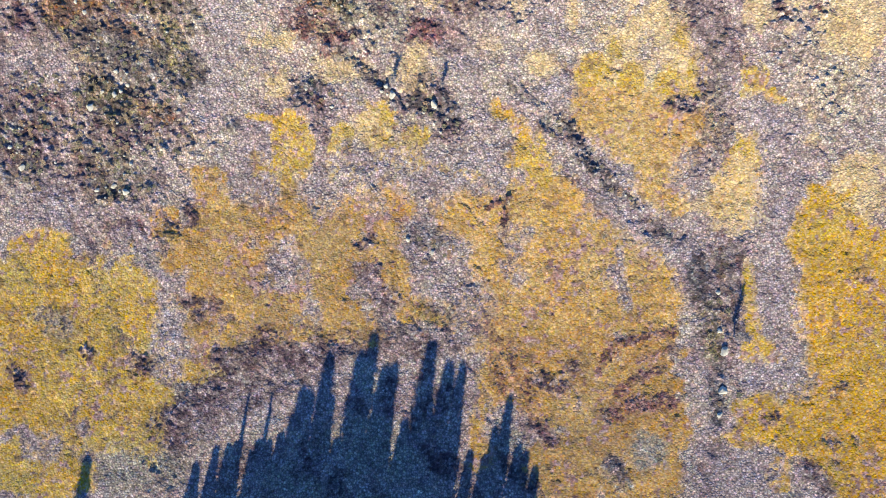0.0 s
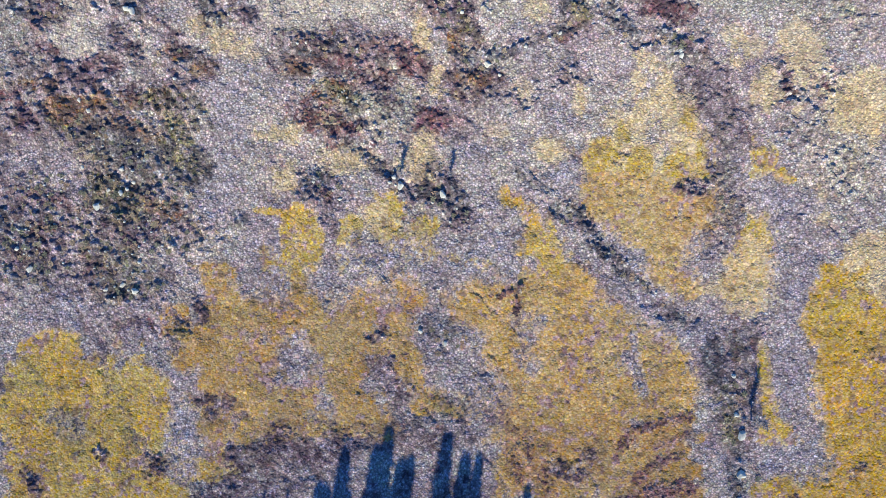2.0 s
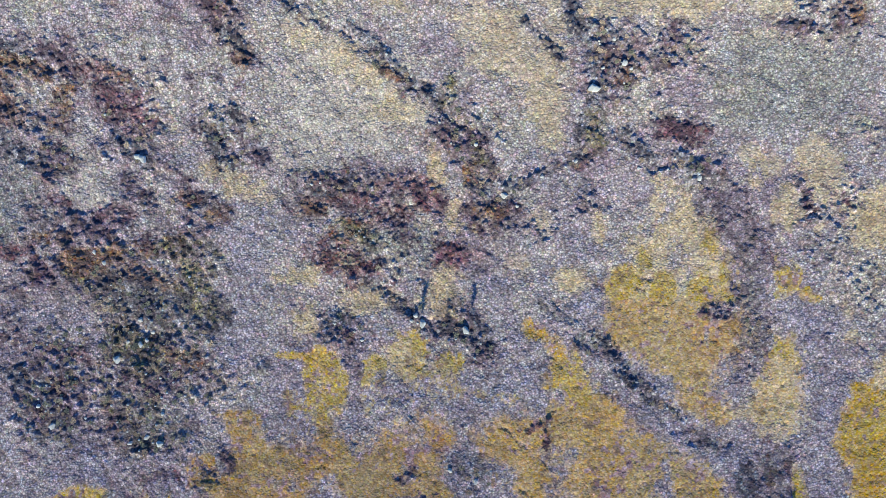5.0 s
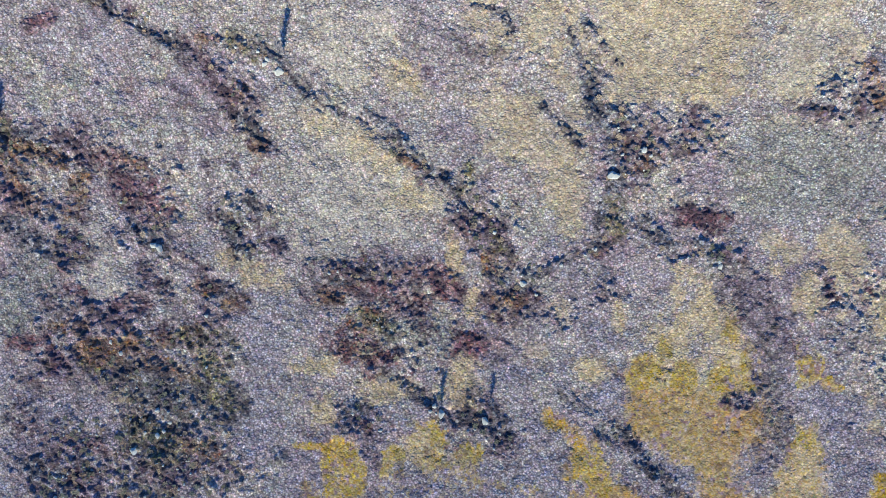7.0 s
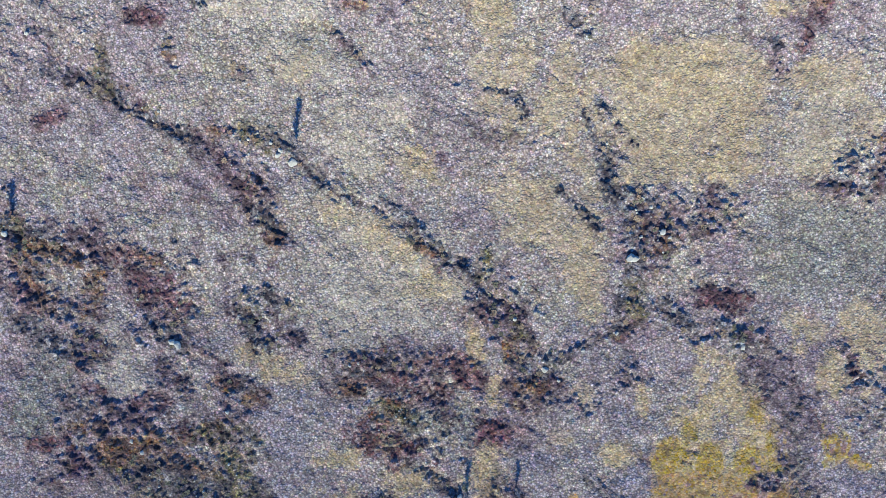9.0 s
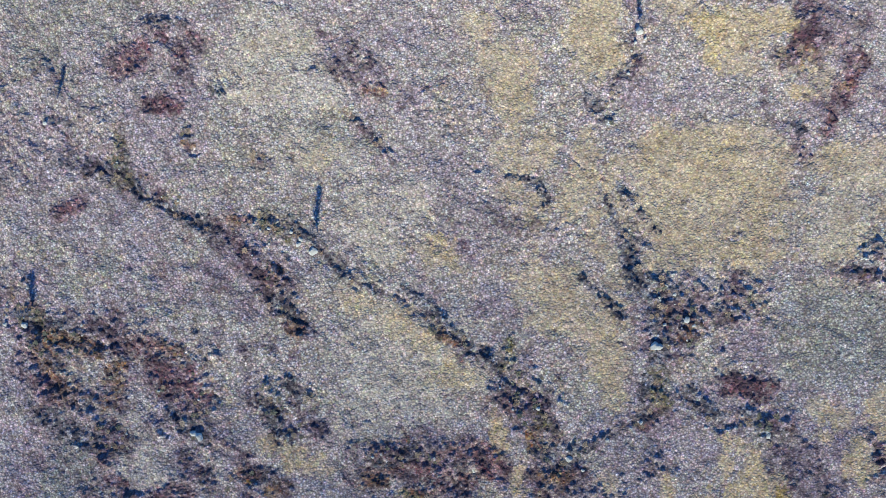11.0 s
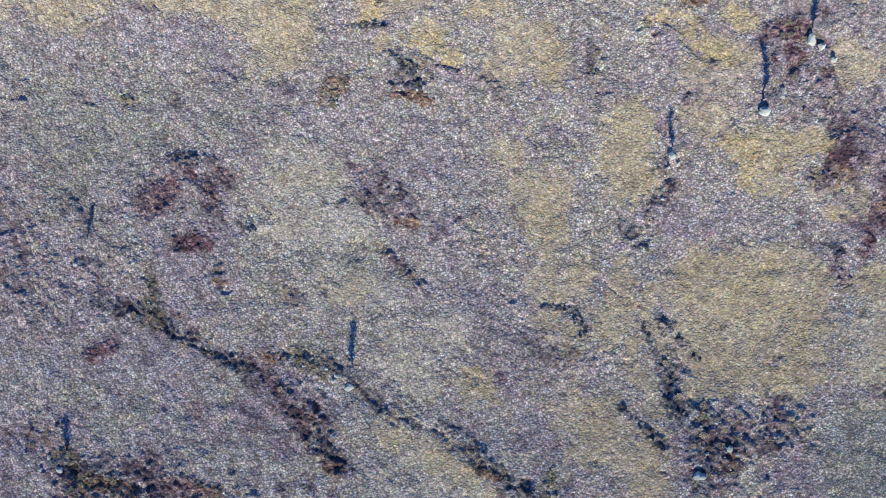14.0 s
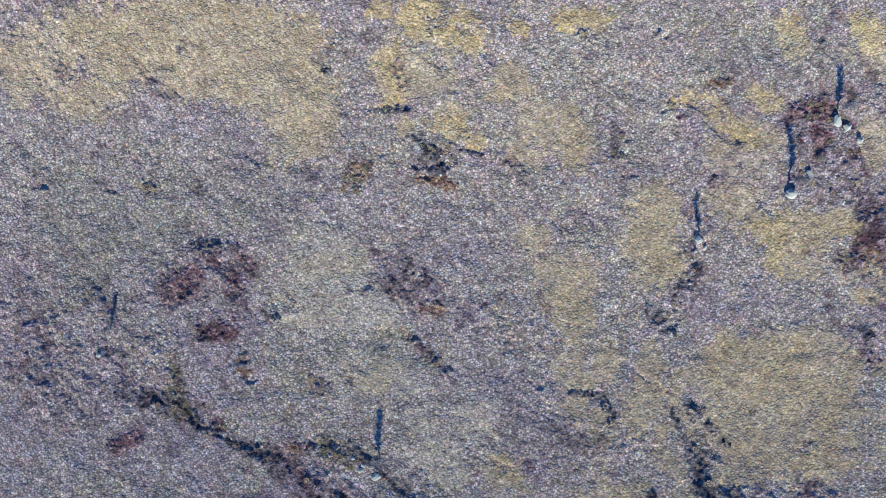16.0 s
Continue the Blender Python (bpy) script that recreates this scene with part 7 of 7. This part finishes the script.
for x, y, z, r in pebbles:
    got = bmesh.ops.create_icosphere(rubble, subdivisions=1, radius=r)["verts"]
    for v in got:
        v.co = Vector((x, y, z)) + v.co * random.uniform(0.75, 1.2)
stones = bpy.data.meshes.new("stones")
rubble.to_mesh(stones)
rubble.free()
chances(stones, 0, 0.8, 3)
stones.materials.append(STONE)
tagged(new("stones", stones), "small pale stones strewn through the scrub", "stones", kind="stuff")
tagged(new("scrub", me), "low dark scrub growing through the heather", "shrubs", kind="stuff")


# ---- trees
def conifer(tall, wide, bare, whorls, seed):
    """Trunk and crown meshes of a narrow conifer; bare: share of the trunk without branches."""
    random.seed(seed)
    bm = bmesh.new()
    rings = []
    for q in range(9):
        f = q / 8
        rad = 0.016 * tall * (1 - f) ** 0.8 + 0.012
        bend = 0.012 * tall * math.sin(f * 2.5 + seed)
        rings.append([bm.verts.new((bend + rad * math.cos(i * 0.785), rad * math.sin(i * 0.785), f * tall * 0.99)) for i in range(8)])
    for a, b in zip(rings, rings[1:]):
        for i in range(8):
            bm.faces.new((a[i], a[(i + 1) % 8], b[(i + 1) % 8], b[i]))
    trunk = bpy.data.meshes.new("trunk")
    bm.to_mesh(trunk)
    bm.free()
    chances(trunk, 0, 1, seed)
    trunk.materials.append(BARK)
    bm = bmesh.new()
    for w in range(whorls):
        f = bare + (1 - bare) * (w + random.random() * 0.5) / whorls
        z = f * tall
        g = (f - bare) / (1 - bare)
        span = wide * (1 - g) ** 0.75 * min(1, 0.55 + 3 * g) + 0.05 * wide
        for i in range(6):
            if random.random() < 0.12:
                continue
            a = i * 1.047 + w * 0.7 + random.uniform(-0.3, 0.3)
            long = span * random.uniform(0.65, 1.15)
            bend = 0.012 * tall * math.sin(f * 2.5 + seed)
            # a drooping limb with sprays of needles
            for s in range(4):
                t = (s + 0.6) / 4
                p = Vector((bend + long * t * math.cos(a), long * t * math.sin(a), z - 0.30 * long * t))
                blades(bm, p, 0.16 * wide, 5, 0.20 * wide * (1.1 - 0.5 * t), up=-0.1)
            root = Vector((bend, 0, z))
            tip = Vector((bend + long * math.cos(a), long * math.sin(a), z - 0.32 * long))
            side = Vector((-math.sin(a), math.cos(a), 0)) * 0.012 * tall * 0.25
            bm.faces.new([bm.verts.new(root + side), bm.verts.new(tip), bm.verts.new(root - side)])
    blades(bm, Vector((0.012 * tall * math.sin(2.5 + seed), 0, tall * 0.97)), 0.1 * wide, 14, 0.2 * wide, up=0.6)
    crown = bpy.data.meshes.new("crown")
    bm.to_mesh(crown)
    bm.free()
    chances(crown, 0, 1, seed)
    crown.materials.append(NEEDLES)
    return trunk, crown


SPRUCES = [conifer(18.0, 2.8, 0.05, 36, 11), conifer(18.0, 2.5, 0.06, 34, 23), conifer(18.0, 3.1, 0.04, 36, 37)]


def dead_tree(tall, seed):
    """Trunk and bare twigs of a small weathered snag."""
    random.seed(seed)
    bm = bmesh.new()

    def stick(a, b, ra, rb, sides):
        way = (b - a).normalized()
        u = way.orthogonal().normalized()
        v = way.cross(u)
        lower = [bm.verts.new(a + (u * math.cos(6.283 * i / sides) + v * math.sin(6.283 * i / sides)) * ra) for i in range(sides)]
        upper = [bm.verts.new(b + (u * math.cos(6.283 * i / sides) + v * math.sin(6.283 * i / sides)) * rb) for i in range(sides)]
        for i in range(sides):
            bm.faces.new((lower[i], lower[(i + 1) % sides], upper[(i + 1) % sides], upper[i]))
        bm.faces.new(upper)

    spine = [Vector((0.05 * tall * math.sin(q * 0.8 + seed), 0.04 * tall * math.cos(q * 0.9 + seed), q / 6 * tall)) for q in range(7)]
    for q in range(6):
        stick(spine[q], spine[q + 1], 0.10 * (1 - q / 6.5), 0.10 * (1 - (q + 1) / 6.5), 7)
    trunk = bpy.data.meshes.new("trunk")
    bm.to_mesh(trunk)
    bm.free()
    chances(trunk, 0, 1, seed)
    trunk.materials.append(BARK)
    bm = bmesh.new()
    for q in range(170):
        f = random.uniform(0.22, 0.99)
        k = min(int(f * 6), 5)
        a = spine[k].lerp(spine[k + 1], f * 6 - k)
        e = random.uniform(0, 6.283)
        b = a + Vector((math.cos(e), math.sin(e), random.uniform(0.1, 0.9))) * random.uniform(0.22, 0.5)
        stick(a, b, 0.042, 0.02, 3)
        c = b + Vector((random.uniform(-1, 1), random.uniform(-1, 1), random.uniform(0, 1))) * 0.16
        stick(b, c, 0.014, 0.006, 3)
    twigs = bpy.data.meshes.new("crown")
    bm.to_mesh(twigs)
    bm.free()
    chances(twigs, 0, 1, seed)
    twigs.materials.append(BARK)
    return trunk, twigs


SNAGS = [dead_tree(3.0, 5), dead_tree(3.0, 9)]


def tree(name, pair, x, y, tall, full, label, category, group, top, look_of, slim=1.0):
    ob = new(name)
    ob.location = (x, y, height(x, y) - 0.05)
    f = tall / full
    ob.scale = (f ** 0.6 * slim, f ** 0.6 * slim, f)
    ob.rotation_euler = (0, 0, x * 1.7 + y)
    tagged(ob, label, category, group=group)
    part("trunk", pair[0], ob, "grey brown trunk")
    part(top, pair[1], ob, look_of)


def spruce(x, y, tall, slim=1.0):
    tree("spruce", SPRUCES[int(abs(x) * 7) % 3], x, y, tall, 18.0,
         "thin young spruce with a sparse dark crown" if slim < 0.6 else "tall narrow dark green spruce at the moor's edge",
         "tree", "spruces at the edge", "crown", "dark green needles", slim)


def snag(x, y, tall):
    tree("dead_tree", SNAGS[int(abs(x) * 7) % 2], x, y, tall, 3.0, "small bare grey dead tree standing in the heather", "dead tree", "lone dead trees",
         "crown", "bare grey twigs")


spruce(-22.9, -39.4, 12.5, 0.35)
spruce(-22.9, -40.6, 8.9)
spruce(-8.5, -40.0, 15.0)
spruce(-25.9, -39.1, 12.2, 0.35)
spruce(-27.6, -40.3, 8.4)
spruce(-12.0, -40.0, 16.3)
spruce(-4.9, -41.8, 10.8)
spruce(-29.3, -41.4, 8.9)
spruce(-26.6, -41.3, 9.2)
spruce(-23.6, -40.4, 9.2)
spruce(-19.0, -40.5, 13.4, 1.2)
spruce(-18.0, -40.4, 13.2)
spruce(-15.9, -39.2, 15.8)
spruce(-10.8, -39.4, 17.7)
spruce(-7.8, -41.8, 16.3)
spruce(-4.6, -41.5, 11.0)
spruce(-3.1, -41.4, 18.6)
spruce(-0.4, -41.4, 16.7)
spruce(1.5, -39.3, 15.4)
spruce(8.4, -39.7, 12.5)
spruce(7.0, -40.8, 10.8)
spruce(11.5, -41.2, 9.2)
spruce(-46.4, -44.6, 9.9)
spruce(-32.0, -44.7, 9.4)
spruce(-20.7, -38.9, 8.7)
spruce(-11.5, -40.7, 13.2)
spruce(-5.1, -41.0, 11.6)
spruce(-15.1, -40.4, 12.9)
spruce(-24.6, -42.2, 9.3)
spruce(-27.7, -43.3, 9.9)
spruce(-22.5, -41.9, 10.1)
spruce(-20.0, -41.9, 12.0)
spruce(-17.9, -41.6, 10.9)
spruce(-16.3, -40.5, 11.6)
spruce(-13.6, -40.7, 9.6)
spruce(-11.0, -41.8, 14.4)
spruce(-9.0, -40.6, 12.2)
spruce(-7.1, -41.7, 11.2)
spruce(-2.9, -41.6, 10.6)
spruce(-2.5, -40.4, 13.2)
spruce(-0.4, -40.0, 12.1)
spruce(1.6, -40.7, 11.5)
spruce(4.3, -40.1, 8.4)
spruce(6.0, -42.2, 9.3)
spruce(8.8, -39.7, 9.6)
spruce(10.3, -41.4, 9.9)
spruce(12.9, -41.8, 8.3)
spruce(-29.6, -41.8, 7.1)
spruce(-17.7, -40.8, 8.4)
spruce(-13.3, -39.6, 8.7)
spruce(-10.6, -40.5, 9.9)
spruce(-5.1, -40.2, 8.8)
snag(-24.3, 68.8, 4.1)
snag(41.2, 105.9, 4.0)
snag(33.4, 97.2, 4.7)
snag(20.5, 92.2, 3.1)
snag(-62.7, 61.6, 3.5)
snag(-5.4, 21.7, 2.1)
snag(1.0, 21.5, 2.1)
snag(40.4, -10.5, 4.2)
snag(-57.0, 89.4, 2.4)
